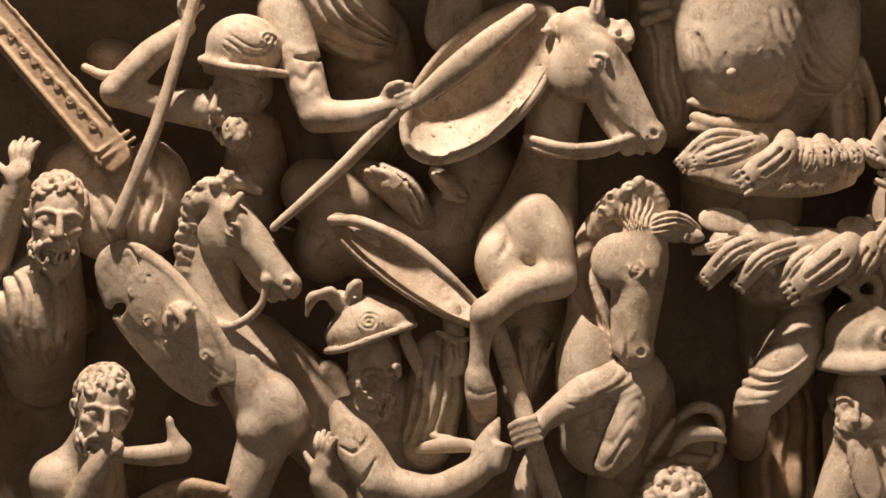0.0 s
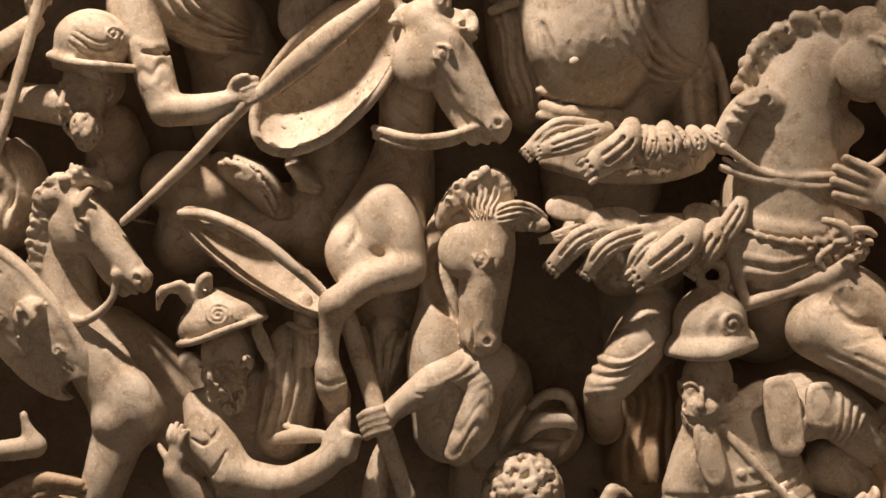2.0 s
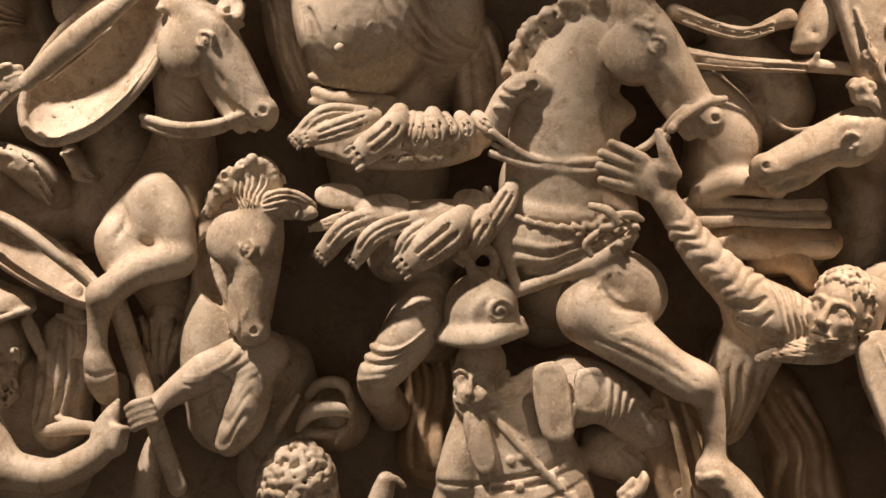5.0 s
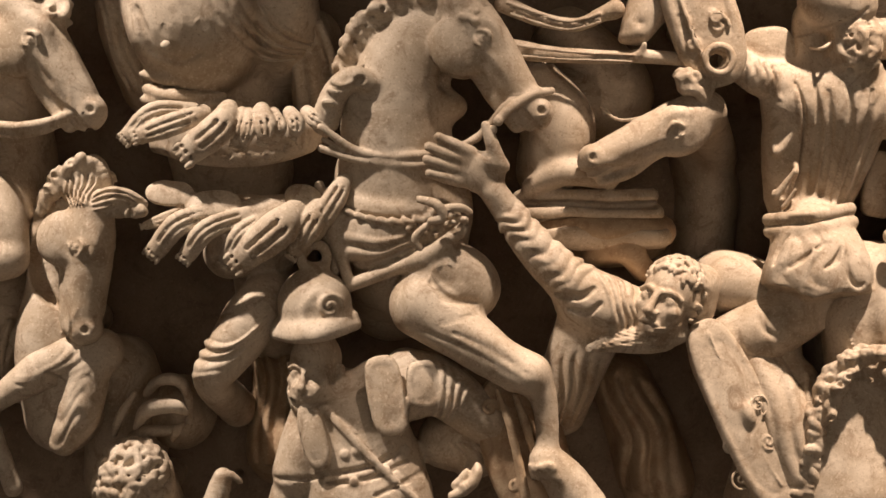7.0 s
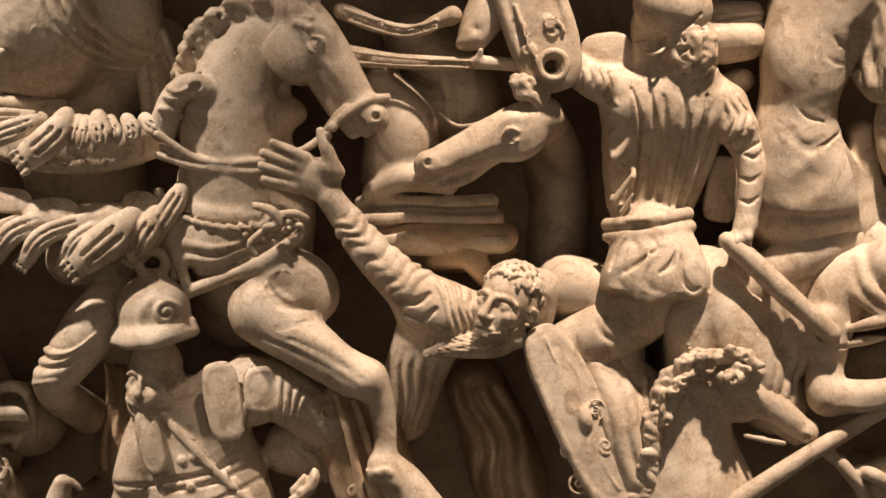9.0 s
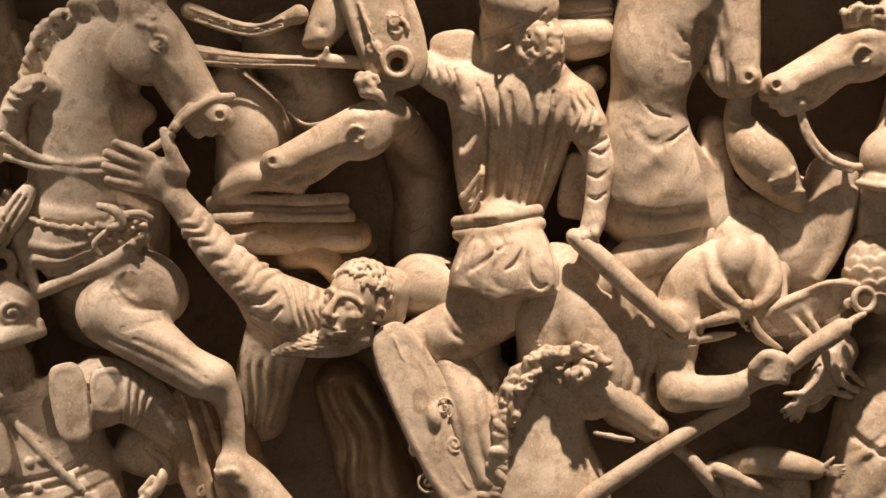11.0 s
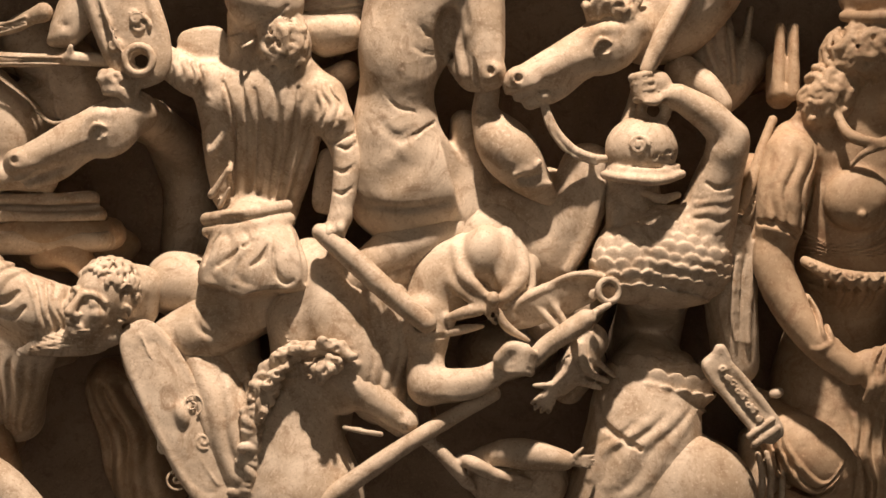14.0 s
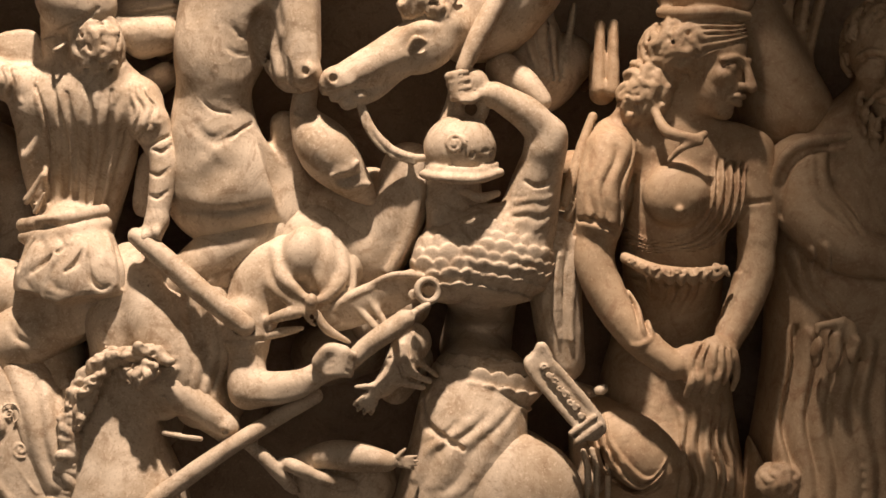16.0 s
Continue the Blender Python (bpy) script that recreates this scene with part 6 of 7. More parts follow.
for i in range(4):
    a = np.array((1230, 424, 104)) + np.array([6.2 * i, -3.5 + 2.2 * i, 2.0 * (i % 2)])
    f.limb([(a[0] + 2, a[1] + 8, a[2] - 8, 4.5), (a[0], a[1], a[2], 4.4), (a[0] + 1, a[1] - 8, a[2] - 6, 3.6)], 2.1, cling=False)
f.groove([(1247, 511, 90, 1.2), (1258, 508, 90, 2.3), (1268, 516, 90, 1.2)], 0.7)
f.groove([(1243, 488, 90, 1.2), (1253, 484, 90, 2.3), (1264, 491, 90, 1.2)], 0.7)
f.groove([(1242, 465, 90, 1.2), (1251, 462, 90, 2.3), (1261, 468, 90, 1.2)], 0.7)
f.plate((1237, 478, 40), 18.1, 35.0, 8, turned(0, 0, 10), 4, 3, 0, 2)
root(f, *(1237, 473, 40, 11.8))
f.done()

f = Sculpt("staff", "marble lance butt slanting down from the fighter's hand", "staff")
f.limb([(1228, 424, 100, 9.2), (1255, 400, 102, 11.5), (1295, 361, 104, 11.4), (1332, 329, 102, 10.9)], 1)
root(f, *(1273, 383, 92, 8.1))
f.done()

f = Sculpt("drapery_relief", "shadowed marble cloth and standards above the trumpets", "drapery")
f.limb([(911, 643, -4, 36.4), (966, 582, -10, 42.6), (906, 570, -10, 36.6)], 8)
f.folds([(974, 608, 30, 2.4), (979, 578, 34, 2.4), (980, 546, 28, 1.8)], [(939, 603, 26, 2.4), (942, 579, 28, 2.4), (945, 556, 24, 1.8)], 3, 3)
f.folds([(642, 651, 40, 4.7), (657, 603, 44, 5.3), (659, 556, 36, 4.2)], [(611, 658, 30, 5.4), (617, 598, 34, 6), (622, 557, 28, 4.8)], 3, 4)
f.limb([(633, 643, 10, 30.2), (639, 570, 6, 30.2)], 8)
root(f, *(942, 601, -10, 24.4))
root(f, *(636, 607, 6, 24.2))
f.done()

f = Sculpt("drapery_relief", "marble cloak spread low between shield and horse", "drapery")
f.limb([(1140, 268, 44, 29.8), (1156, 209, 50, 35.7), (1138, 162, 54, 35.6)], 8)
f.folds([(1116, 283, 76, 3.5), (1132, 249, 84, 4.1), (1144, 201, 80, 2.9)], [(1164, 282, 72, 3.5), (1156, 248, 80, 4.1), (1163, 206, 74, 2.9)], 4, 4)
f.ball((1140, 224, 72), (21.7, 19.4, 14.8), 20, 6)
f.limb([(1071, 375, 34, 36), (1100, 363, 34, 36), (1119, 303, 30, 36.1)], 8)
root(f, *(1146, 220, 44, 23.9))
root(f, *(1095, 357, 30, 24))
f.done()


f = Sculpt("hand_relief", "rounded marble fingertips low beside the curly head", "statue")
f.limb([(547, 180, 84, 9.9), (541, 159, 84, 12.8), (532, 130, 80, 15.1)], 4)
f.limb([(557, 184, 88, 3.5), (565, 176, 86, 3.5)], 2.1)
root(f, *(537, 152, 74, 9.3))
f.done()

f = Sculpt("drapery_relief", "pale marble cloak spread behind the fighter in the tunic", "drapery")
f.limb([(1215, 384, 50, 35.6), (1237, 336, 62, 38.9), (1260, 289, 66, 35.3), (1282, 252, 60, 29.5)], 10)
f.limb([(1196, 337, 60, 29.5), (1201, 290, 58, 29.5)], 10)
f.limb([(1291, 358, 54, 29.6), (1302, 311, 58, 29.6)], 10)
f.cloth([(1178, 349, 56), (1201, 307, 56), (1255, 318, 56)], [(1189, 302, 56), (1218, 266, 56), (1272, 288, 56)], 3, 5, (0.1, 0.1), 0.4)
f.cloth([(1244, 389, 56), (1261, 330, 56), (1259, 253, 56)], [(1321, 370, 56), (1320, 316, 56), (1312, 251, 56)], 4, 5, (0.1, 0.1), 0.5)
root(f, *(1243, 329, 26, 36.1))
f.done()

f = Sculpt("drapery_relief", "marble cloak hanging between scrolled shield and mane", "drapery")
f.limb([(1092, 291, 54, 29.9), (1116, 243, 64, 35.7), (1139, 184, 68, 33.2)], 10)
f.cloth([(1065, 305, 74), (1093, 245, 74), (1115, 162, 74)], [(1142, 315, 74), (1152, 255, 74), (1168, 172, 74)], 4, 6, (0.1, 0.1), 0.5)
root(f, *(1114, 242, 44, 30.1))
f.done()

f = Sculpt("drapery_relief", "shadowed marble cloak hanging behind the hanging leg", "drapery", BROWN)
f.limb([(589, 297, -34, 36.8), (595, 242, -28, 40.3), (590, 188, -24, 42.6)], 10)
f.cloth([(552, 308, -10), (554, 242, -10), (552, 176, -10)], [(620, 311, -10), (628, 245, -10), (630, 179, -10)], 4, 8, (0.05, 0.0), 0.4)
root(f, *(593, 242, -30, 36.7))
f.done()

# Filler folds in the dark gap, browned to deepen its shade.
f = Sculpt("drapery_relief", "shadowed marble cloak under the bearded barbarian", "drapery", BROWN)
f.limb([(977, 258, -42, 34.4), (998, 203, -38, 40.5), (1016, 148, -36, 42.9)], 10)
f.cloth([(939, 266, -16), (954, 206, -16), (966, 139, -16)], [(1021, 266, -16), (1039, 205, -16), (1057, 138, -16)], 4, 8, (0.05, 0.0), 0.4)
root(f, *(995, 202, -40, 36.8))
f.done()

f = Sculpt("horse_relief", "marble horse rearing with a muscled chest and lowered head", "horse")
f.limb([(1345, 687, 62, 58.6), (1323, 628, 64, 50.4), (1310, 576, 62, 38.7), (1307, 523, 60, 46.9), (1312, 471, 44, 61.6)], 10)
f.ball((1293, 488, 72), (29.7, 34.3, 21.7), k=12)
f.ball((1340, 487, 74), (33.1, 35.4, 21.7), 15, 12)
f.ball((1351, 461, 70), (26.3, 28.5, 20.6), k=12)
f.limb([(1279, 552, 106, 2.3), (1307, 518, 108, 2.9), (1339, 534, 108, 2.3)], 7, op="cut")
f.ball((1311, 483, 112), (6.9, 17.1, 6.9), 10, 8, "cut")
f.ball((1351, 471, 112), 5.1, k=5, op="cut")
f.ball((1283, 466, 110), (8, 11.4, 6.9), 20, 8, "cut")
f.ball((1326, 456, 114), (13.7, 6.9, 6.9), -20, 8, "cut")
f.ball((1332, 493, 118), (10.3, 5.1, 5.7), 30, 8, "cut")
f.ball((1298, 508, 112), (6.9, 9.1, 5.7), -30, 8, "cut")
f.ball((1367, 485, 108), (5.7, 13.7, 5.7), 10, 8, "cut")
f.limb([(1334, 621, 118, 1.7), (1339, 607, 118, 1.7)], 2, op="cut")
f.limb([(1328, 613, 118, 1.7), (1342, 599, 118, 1.7)], 2, op="cut")
f.limb([(1362, 635, 96, 14.9), (1364, 555, 92, 15.5), (1373, 492, 84, 15.0), (1383, 434, 70, 11.7)], 5, op="cut", cling=False)
f.ball((1312, 597, 84), (36, 52, 30), 12, 14)
f.groove([(1333, 633, 100, 1.1), (1340, 622, 100, 2.3), (1349, 617, 96, 1.1)], 0.5)
f.groove([(1326, 609, 100, 0.8), (1337, 602, 100, 2.0), (1349, 602, 96, 1.1)], 0.5)
f.groove([(1298, 561, 100, 1.1), (1310, 548, 104, 1.7), (1328, 543, 100, 1.1)], 0.6)
f.groove([(1293, 530, 100, 1.4), (1313, 513, 104, 2.5), (1348, 534, 100, 1.4)], 0.7)
f.ball((1299, 473, 116), (13, 17, 12), 0, 10, "cut")
f.ball((1323, 487, 116), (12, 9, 9), 30, 10, "cut")
f.ball((1352, 471, 112), (7, 7, 8), 0, 6, "cut")
f.groove([(1274, 450, 100, 2.0), (1320, 445, 104, 2.9), (1360, 451, 100, 2.0)], 1.2)
f.horse_head((1400, 724, 76), (1408, 565, 96), 1, 16)
f.limb([(1371, 591, 74, 8.1), (1382, 573, 78, 7), (1399, 567, 80, 5.8)], 3)
f.limb([(1374, 441, 10, 60.4), (1325, 394, 0, 54.7)], 10)
f.limb([(1379, 534, 50, 15.3), (1383, 476, 46, 20.1), (1389, 416, 36, 23.8)], 8)
root(f, *(1313, 512, 50, 47.2))
f.done()

f = Sculpt("leg_relief", "marble horseman's bent knee with a strapped boot", "statue")
f.limb([(1404, 568, 66, 12.9), (1401, 538, 70, 15.2), (1421, 504, 78, 29), (1445, 473, 72, 19.8), (1466, 451, 60, 8.2)], 6)
f.limb([(1391, 541, 86, 2.3), (1400, 536, 96, 2.3), (1415, 539, 86, 2.3)], 1.2)
f.folds([(1426, 478, 104, 3.4), (1440, 483, 108, 3.4), (1450, 492, 96, 2.9)], [(1432, 467, 98, 3.4), (1446, 465, 104, 4), (1464, 467, 92, 2.9)], 2, 2)
root(f, *(1423, 504, 66, 21))
f.done()

f = Sculpt("horse_relief", "marble horse reaching in with open nostrils and curled forelock", "horse")
f.horse_head((1557, 631, 84), (1419, 566, 98), -1, 6, jowl=0.7)
f.mane([(1508, 637, 98), (1524, 641, 102), (1538, 636, 102), (1549, 625, 98)], 9, 8, (-0.2, 0.9))
f.limb([(1573, 624, 60, 35.2), (1600, 649, 44, 53.3), (1626, 685, 36, 59.5)], 8)
root(f, *(1581, 631, 50, 29.5))
f.done()

f = Sculpt("bridle_bit", "curved marble rein ending in a knob", "bridle")
f.limb([(1459, 552, 96, 2.9), (1469, 523, 96, 4), (1487, 501, 94, 4.6), (1511, 491, 92, 4.6), (1535, 491, 88, 4)], 1, flat=1.2)
f.limb([(1456, 550, 96, 2.3), (1464, 521, 98, 2.3), (1483, 497, 96, 2.3), (1511, 485, 94, 2.3)], 1)
f.ball((1458, 556, 98), (9.7, 8, 8.6), k=2)
root(f, *(1507, 492, 86, 5.2))
f.done()

f = Sculpt("soldier_relief", "headless marble fighter bowed forward with a scarf knotted below the neck", "statue")
f.limb([(1354, 377, 44, 33.0), (1342, 354, 58, 31.6), (1333, 323, 72, 25.0)], 8)
f.ball((1347, 369, 66), (30.5, 32.8, 27.1), k=8)
f.limb([(1357, 383, 40, 30.8), (1400, 376, 30, 39.3), (1437, 357, 20, 32.3)], 12, flat=0.7)
f.limb([(1332, 337, 74, 26.1), (1331, 318, 78, 24.9)], 4)
f.groove([(1306, 316, 84, 2.3), (1328, 314, 118, 2.8), (1353, 315, 96, 2.3)], 0.3)
f.limb([(1332, 316, 74, 22.0), (1332, 306, 76, 22.0)], 1.5)
f.limb([(1332, 299, 76, 19.1), (1330, 277, 82, 19.6), (1332, 263, 86, 19.0)], 1.5)
f.limb([(1331, 264, 88, 19.0), (1361, 264, 98, 17.1), (1389, 270, 104, 13.7), (1408, 280, 106, 11.4)], 8)
f.ridge([(1337, 256, 108, 5.1), (1370, 255, 116, 5.1), (1392, 261, 116, 3.4)])
f.ball((1422, 287, 106), (21.5, 15.3, 14.1), 25, 6)
for i in range(4):
    a = np.array((1420, 296, 122)) + np.array([-1.6 * i, -6.4 * i, 0])
    f.limb([(a[0] - 4, a[1] + 2, a[2] + 2, 4.4), (a[0] + 10, a[1] + 2, a[2] + 7, 4.6), (a[0] + 20, a[1] - 1, a[2] + 0, 4.2)], 2.1, cling=False)
f.limb([(1404, 290, 120, 6.8), (1415, 303, 126, 6.2), (1430, 302, 126, 4.5)], 5)
f.ball((1404, 379, 56), (44.1, 42.9, 24.9), -20, 10)
f.limb([(1357, 389, 58, 28.1), (1402, 393, 64, 30.3), (1432, 384, 56, 24.6)], 12)
f.limb([(1417, 414, 66, 18.1), (1413, 391, 80, 17.9), (1410, 371, 86, 15.0)], 3)
f.groove([(1362, 405, 90, 2.9), (1373, 369, 90, 4.6), (1400, 341, 90, 2.9)], 0.5)
f.groove([(1375, 413, 90, 2.9), (1384, 377, 90, 4.6), (1403, 348, 90, 2.9)], 0.5)
f.groove([(1391, 417, 90, 2.9), (1394, 389, 90, 4.6), (1405, 357, 90, 2.9)], 0.5)
f.groove([(1428, 411, 90, 2.9), (1431, 376, 90, 4.6), (1411, 348, 90, 2.9)], 0.5)
f.groove([(1441, 402, 90, 2.9), (1443, 364, 90, 4.6), (1416, 340, 90, 2.9)], 0.5)
f.ball((1393, 397, 82), (22.9, 29.7, 24), -12, 5)
for line in (
    [(1353, 396, 81, 4.8), (1360, 370, 91, 7.1), (1380, 352, 97, 6.4), (1397, 346, 99, 3.9)], [(1364, 404, 85, 4.8), (1371, 377, 97, 7.1), (1389, 359, 101, 5.6), (1398, 352, 101, 3.9)],
    [(1428, 408, 77, 4.9), (1433, 377, 89, 7.3), (1418, 356, 97, 6.4), (1400, 348, 101, 3.9)], [(1440, 394, 71, 4.1), (1440, 361, 83, 6.4), (1423, 345, 91, 5.6), (1402, 342, 97, 3.2)],
):
    f.limb(line, 5, cling=False)
f.ball((1399, 365, 112), (11.4, 5.7, 14), 0, 3, "cut")
f.ball((1400, 351, 112), (6.9, 8.6, 8), 0, 2)
f.limb([(1398, 343, 108, 3.4), (1395, 333, 106, 2.8), (1402, 326, 104, 1.7)], 3, cling=False)
f.limb([(1405, 339, 106, 4.0), (1414, 322, 104, 5.1), (1436, 307, 96, 2.3)], 3, cling=False)
f.limb([(1396, 341, 102, 4.6), (1373, 338, 100, 6.8), (1351, 332, 92, 4.0)], 3, flat=0.7, cling=False)
f.limb([(1389, 323, 92, 2.9), (1366, 320, 94, 5.2), (1348, 315, 88, 2.9)], 3, flat=0.7, cling=False)
f.limb([(1361, 328, 110, 1.7), (1375, 328, 112, 3.4), (1389, 330, 110, 1.7)], 2, op="cut", cling=False)
for c in ((1308, 330, 98), (1324, 325, 104), (1337, 324, 100)):
    f.ball(c, (4.6, 5.1, 16), 20, 2, "cut")
f.limb([(1406, 283, -30, 36.9), (1449, 294, -30, 36.9)], 8)
root(f, *(1356, 359, 45, 29.5))
root(f, *(1410, 376, 40, 32.5))
f.done()

f = Sculpt("sword", "short marble sword with a round grip", "sword")
f.limb([(1433, 284, 112, 8.5), (1450, 300, 114, 9.7), (1469, 313, 116, 10.8), (1493, 328, 114, 10.2)], 1)
f.limb([(1481, 328, 118, 2.8), (1498, 334, 118, 3.4)], 1)
f.limb([(1494, 329, 112, 4.6), (1517, 342, 110, 4)], 1)
root(f, *(1483, 320, 104, 6.9))
f.done()

f = Sculpt("broken_shield", "arched marble shield with a pair of volutes and a torn edge", "shield")
f.plate((1464, 348, 88), 59.4, 19.4, 8, turned(0, -20, -20), 2.6, 4, 3, 1.5)
f.limb([(1426, 328, 84, 3.5), (1451, 357, 94, 3.5), (1485, 373, 100, 3.4), (1525, 367, 100, 4), (1537, 356, 98, 4.6)], 1.2)
f.ring((1518, 356, 108), 11.4, 4, turned(15), 1.5)
f.ball((1518, 356, 112), (8, 8, 13.7), k=1, op="cut")
for a, b in (((1447, 340, 92), (1467, 317, 96)), ((1459, 348, 94), (1475, 322, 98))):
    f.limb([(*a, 4), (*b, 4)], 1)
    f.spiral(a, 5.7, 2, 1.4, None, 1)
f.spiral((1503, 351, 104), 5.7, 2.3, 1.2, None, 1)
f.ball((1482, 331, 40), (45.7, 28.5, 34.3), 25, 8)
root(f, *(1479, 335, 60, 23.5))
f.done()

f = Sculpt("horse_relief", "marble horse with tight mane curls dropping its head", "horse")
f.limb([(1227, 277, 58, 26.9), (1199, 248, 58, 41.0), (1192, 210, 58, 50.4), (1199, 151, 62, 65.4)], 8, flat=0.8)
f.ball((1205, 171, 74), (48.0, 33.9, 23.7), k=12)
f.horse_head((1230, 293, 84), (1319, 222, 92), 1, 38, open_mouth=0.03, bulk=1.3, jowl=1.15)
f.mane([(1255, 299, 112), (1238, 309, 110), (1221, 304, 104), (1201, 302, 98), (1181, 289, 94), (1166, 269, 92), (1156, 245, 92), (1153, 215, 92), (1146, 186, 90), (1137, 158, 86)], 34, 9.5, (-0.75, 0.45), 2.6)
f.mane([(1239, 295, 116), (1229, 289, 116), (1220, 283, 108)], 6, 8.5, (0.4, -0.5), 2.4)
f.mane([(1192, 294, 100), (1176, 275, 98), (1164, 245, 96)], 10, 9, (-0.3, 0.1), 2.6)
f.ridge([(1246, 225, 100, 2.9), (1262, 222, 108, 3.4), (1283, 218, 108, 2.8)])
root(f, *(1194, 216, 60, 35.1))
f.done()

f = Sculpt("spear", "marble lance running under the horse's jaw", "spear")
f.limb([(1211, 142, 102, 10.3), (1245, 166, 104, 10.3), (1298, 200, 104, 9.1), (1339, 223, 98, 8.6), (1399, 253, 80, 8.1)], 1)
root(f, *(1339, 222, 90, 6.3))
f.done()

f = Sculpt("drapery_relief", "marble cloak and ground folds among the fighters", "drapery")
f.limb([(1106, 256, 36, 35.6), (1129, 196, 36, 41.6), (1115, 136, 32, 41.7)], 8)
f.cloth([(1083, 280, 36), (1094, 220, 36), (1086, 137, 36)], [(1154, 255, 36), (1165, 207, 36), (1163, 136, 36)], 4, 6, (0.1, 0.1), 0.5)
f.limb([(1203, 337, 46, 29.5), (1250, 336, 46, 35.4), (1273, 282, 40, 35.5), (1290, 252, 36, 35.6)], 8)
f.cloth([(1183, 361, 46), (1202, 314, 46), (1250, 319, 46)], [(1202, 302, 46), (1231, 266, 46), (1273, 283, 46)], 4, 6, (0.1, 0.1), 0.4)
f.limb([(1262, 372, 56, 23.5), (1310, 406, 62, 26.9), (1351, 423, 56, 21.1)], 8)
f.limb([(1227, 384, 46, 35.4), (1251, 360, 46, 23.6)], 8)
root(f, *(1256, 324, 36, 35.6))
root(f, *(1117, 202, 36, 29.7))
f.done()

f = Sculpt("hand_relief", "marble forearm and a hoof reaching across low on the front", "statue")
f.limb([(1373, 185, 74, 8.1), (1406, 192, 84, 13.8), (1434, 190, 88, 16.1), (1469, 183, 90, 10.4)], 5)
f.palm((1482, 183, 94), 25.1, -8, 7)
f.limb([(1329, 206, 84, 5.2), (1342, 197, 92, 7.4), (1357, 179, 92, 6.9), (1373, 159, 84, 5.8)], 4)
f.limb([(1363, 190, 88, 4.6), (1377, 183, 98, 8), (1396, 172, 94, 6.9), (1430, 160, 84, 6.9)], 4)
f.ball((1375, 186, 112), (5.1, 4, 5.1), 20, 2.1, "cut")
for i in range(5):
    f.limb([(*(1334, 206, 98)[:2], 92, 3.6), ((1334, 206, 98)[0] + 9 * math.cos(1.2 + 0.5 * i), (1334, 206, 98)[1] + 9 * math.sin(1.2 + 0.5 * i), 98, 2.6)], 1.2)
f.cloth([(1349, 168, 70), (1384, 160, 70), (1430, 164, 70)], [(1354, 144, 70), (1383, 137, 70), (1429, 140, 70)], 3, 4, (0.1, 0.1), 0.4)
f.limb([(1400, 162, 50, 29.5), (1449, 154, 40, 29.7)], 8)
root(f, *(1418, 168, 50, 23.6))
f.done()

f = Sculpt("hand_relief", "open marble hand hanging with a draped wrist", "statue")
f.limb([(1501, 303, 66, 19.9), (1487, 280, 76, 16.3), (1468, 258, 82, 10.4)], 5)
f.palm((1459, 253, 84), 34.3, 232, 10, None, -1)
f.folds([(1476, 287, 92, 3.5), (1486, 265, 96, 4), (1509, 257, 80, 3.5)], [(1503, 315, 84, 3.5), (1507, 287, 92, 4), (1524, 268, 78, 3.5)], 3, 2)
root(f, *(1498, 291, 60, 15.3))
f.done()

f = Sculpt("soldier_relief", "marble legionary in scale armour swinging a sword over his ringed helmet", "statue")
f.ball((1558, 499, 88), (37.3, 33.9, 32.8), k=3)
f.limb([(1519, 474, 90, 4.6), (1533, 469, 118, 5.1), (1569, 465, 122, 5.1), (1597, 472, 96, 4.6)], 4, flat=1.2)
f.limb([(1523, 482, 86, 3.5), (1536, 477, 114, 4.0), (1570, 474, 118, 4.0), (1594, 480, 92, 3.5)], 3)
f.ring((1571, 538, 92), 12.6, 6, turned(-10))
f.spiral((1551, 501, 124), 9.5, 2.2, 1.8, None, 1.2)
f.ball((1551, 501, 128), 3, k=1)
for i in range(9):
    f.ball((1573 + f.rng.uniform(-8, 18), 492 + f.rng.uniform(-4, 3), 122 - abs(i - 3)), (3.4, 1.8, 3.4), f.rng.uniform(-30, 30), 0.8, "cut")
f.limb([(1550, 461, 62, 29.3), (1555, 432, 54, 28.3)], 6)
f.limb([(1531, 444, 76, 10.5), (1531, 427, 74, 9.3)], 5)
f.limb([(1560, 454, 90, 4.0), (1576, 447, 96, 5.2), (1594, 451, 88, 4.0)], 3)
f.groove([(1560, 446, 94, 1.7), (1575, 439, 98, 2.9), (1595, 444, 92, 1.7)], 0.3)
f.cloth([(1537, 432, 90), (1564, 435, 100), (1598, 446, 90)], [(1540, 410, 90), (1574, 407, 100), (1622, 428, 90)], 3, 7, (0.0, 0.05), 0.2, 0.01, 0.08)
f.limb([(1542, 429, 74, 8.1), (1570, 422, 88, 10.4), (1606, 434, 80, 9.3)], 5)
f.limb([(1547, 397, 62, 35.2), (1576, 395, 66, 41.0), (1612, 400, 60, 32.9)], 10, flat=0.8)
f.ball((1539, 380, 76), (32.8, 32.8, 22.6), -20, 8)
f.limb([(1576, 372, 44, 47.4), (1583, 334, 10, 37.5), (1577, 285, -16, 40.5)], 10, flat=0.7)
f.scales((1586, 386, 66), (58.8, 47.5, 37.3), 9, 11, 22, -12, keep=lambda u: u[2] > 0.1)
f.scales((1541, 379, 82), (32.8, 33.9, 22.6), 6, 6, 20, 0, keep=lambda u: u[2] > 0.2)
f.groove([(1509, 381, 96, 2.3), (1529, 376, 108, 3.4), (1536, 357, 108, 2.9)], 0.4)
f.limb([(1624, 417, 66, 32.8), (1637, 463, 78, 25.6), (1647, 495, 90, 20.8)], 6)
f.limb([(1648, 508, 92, 19.1), (1626, 531, 98, 17.3), (1595, 551, 102, 13.2)], 5)
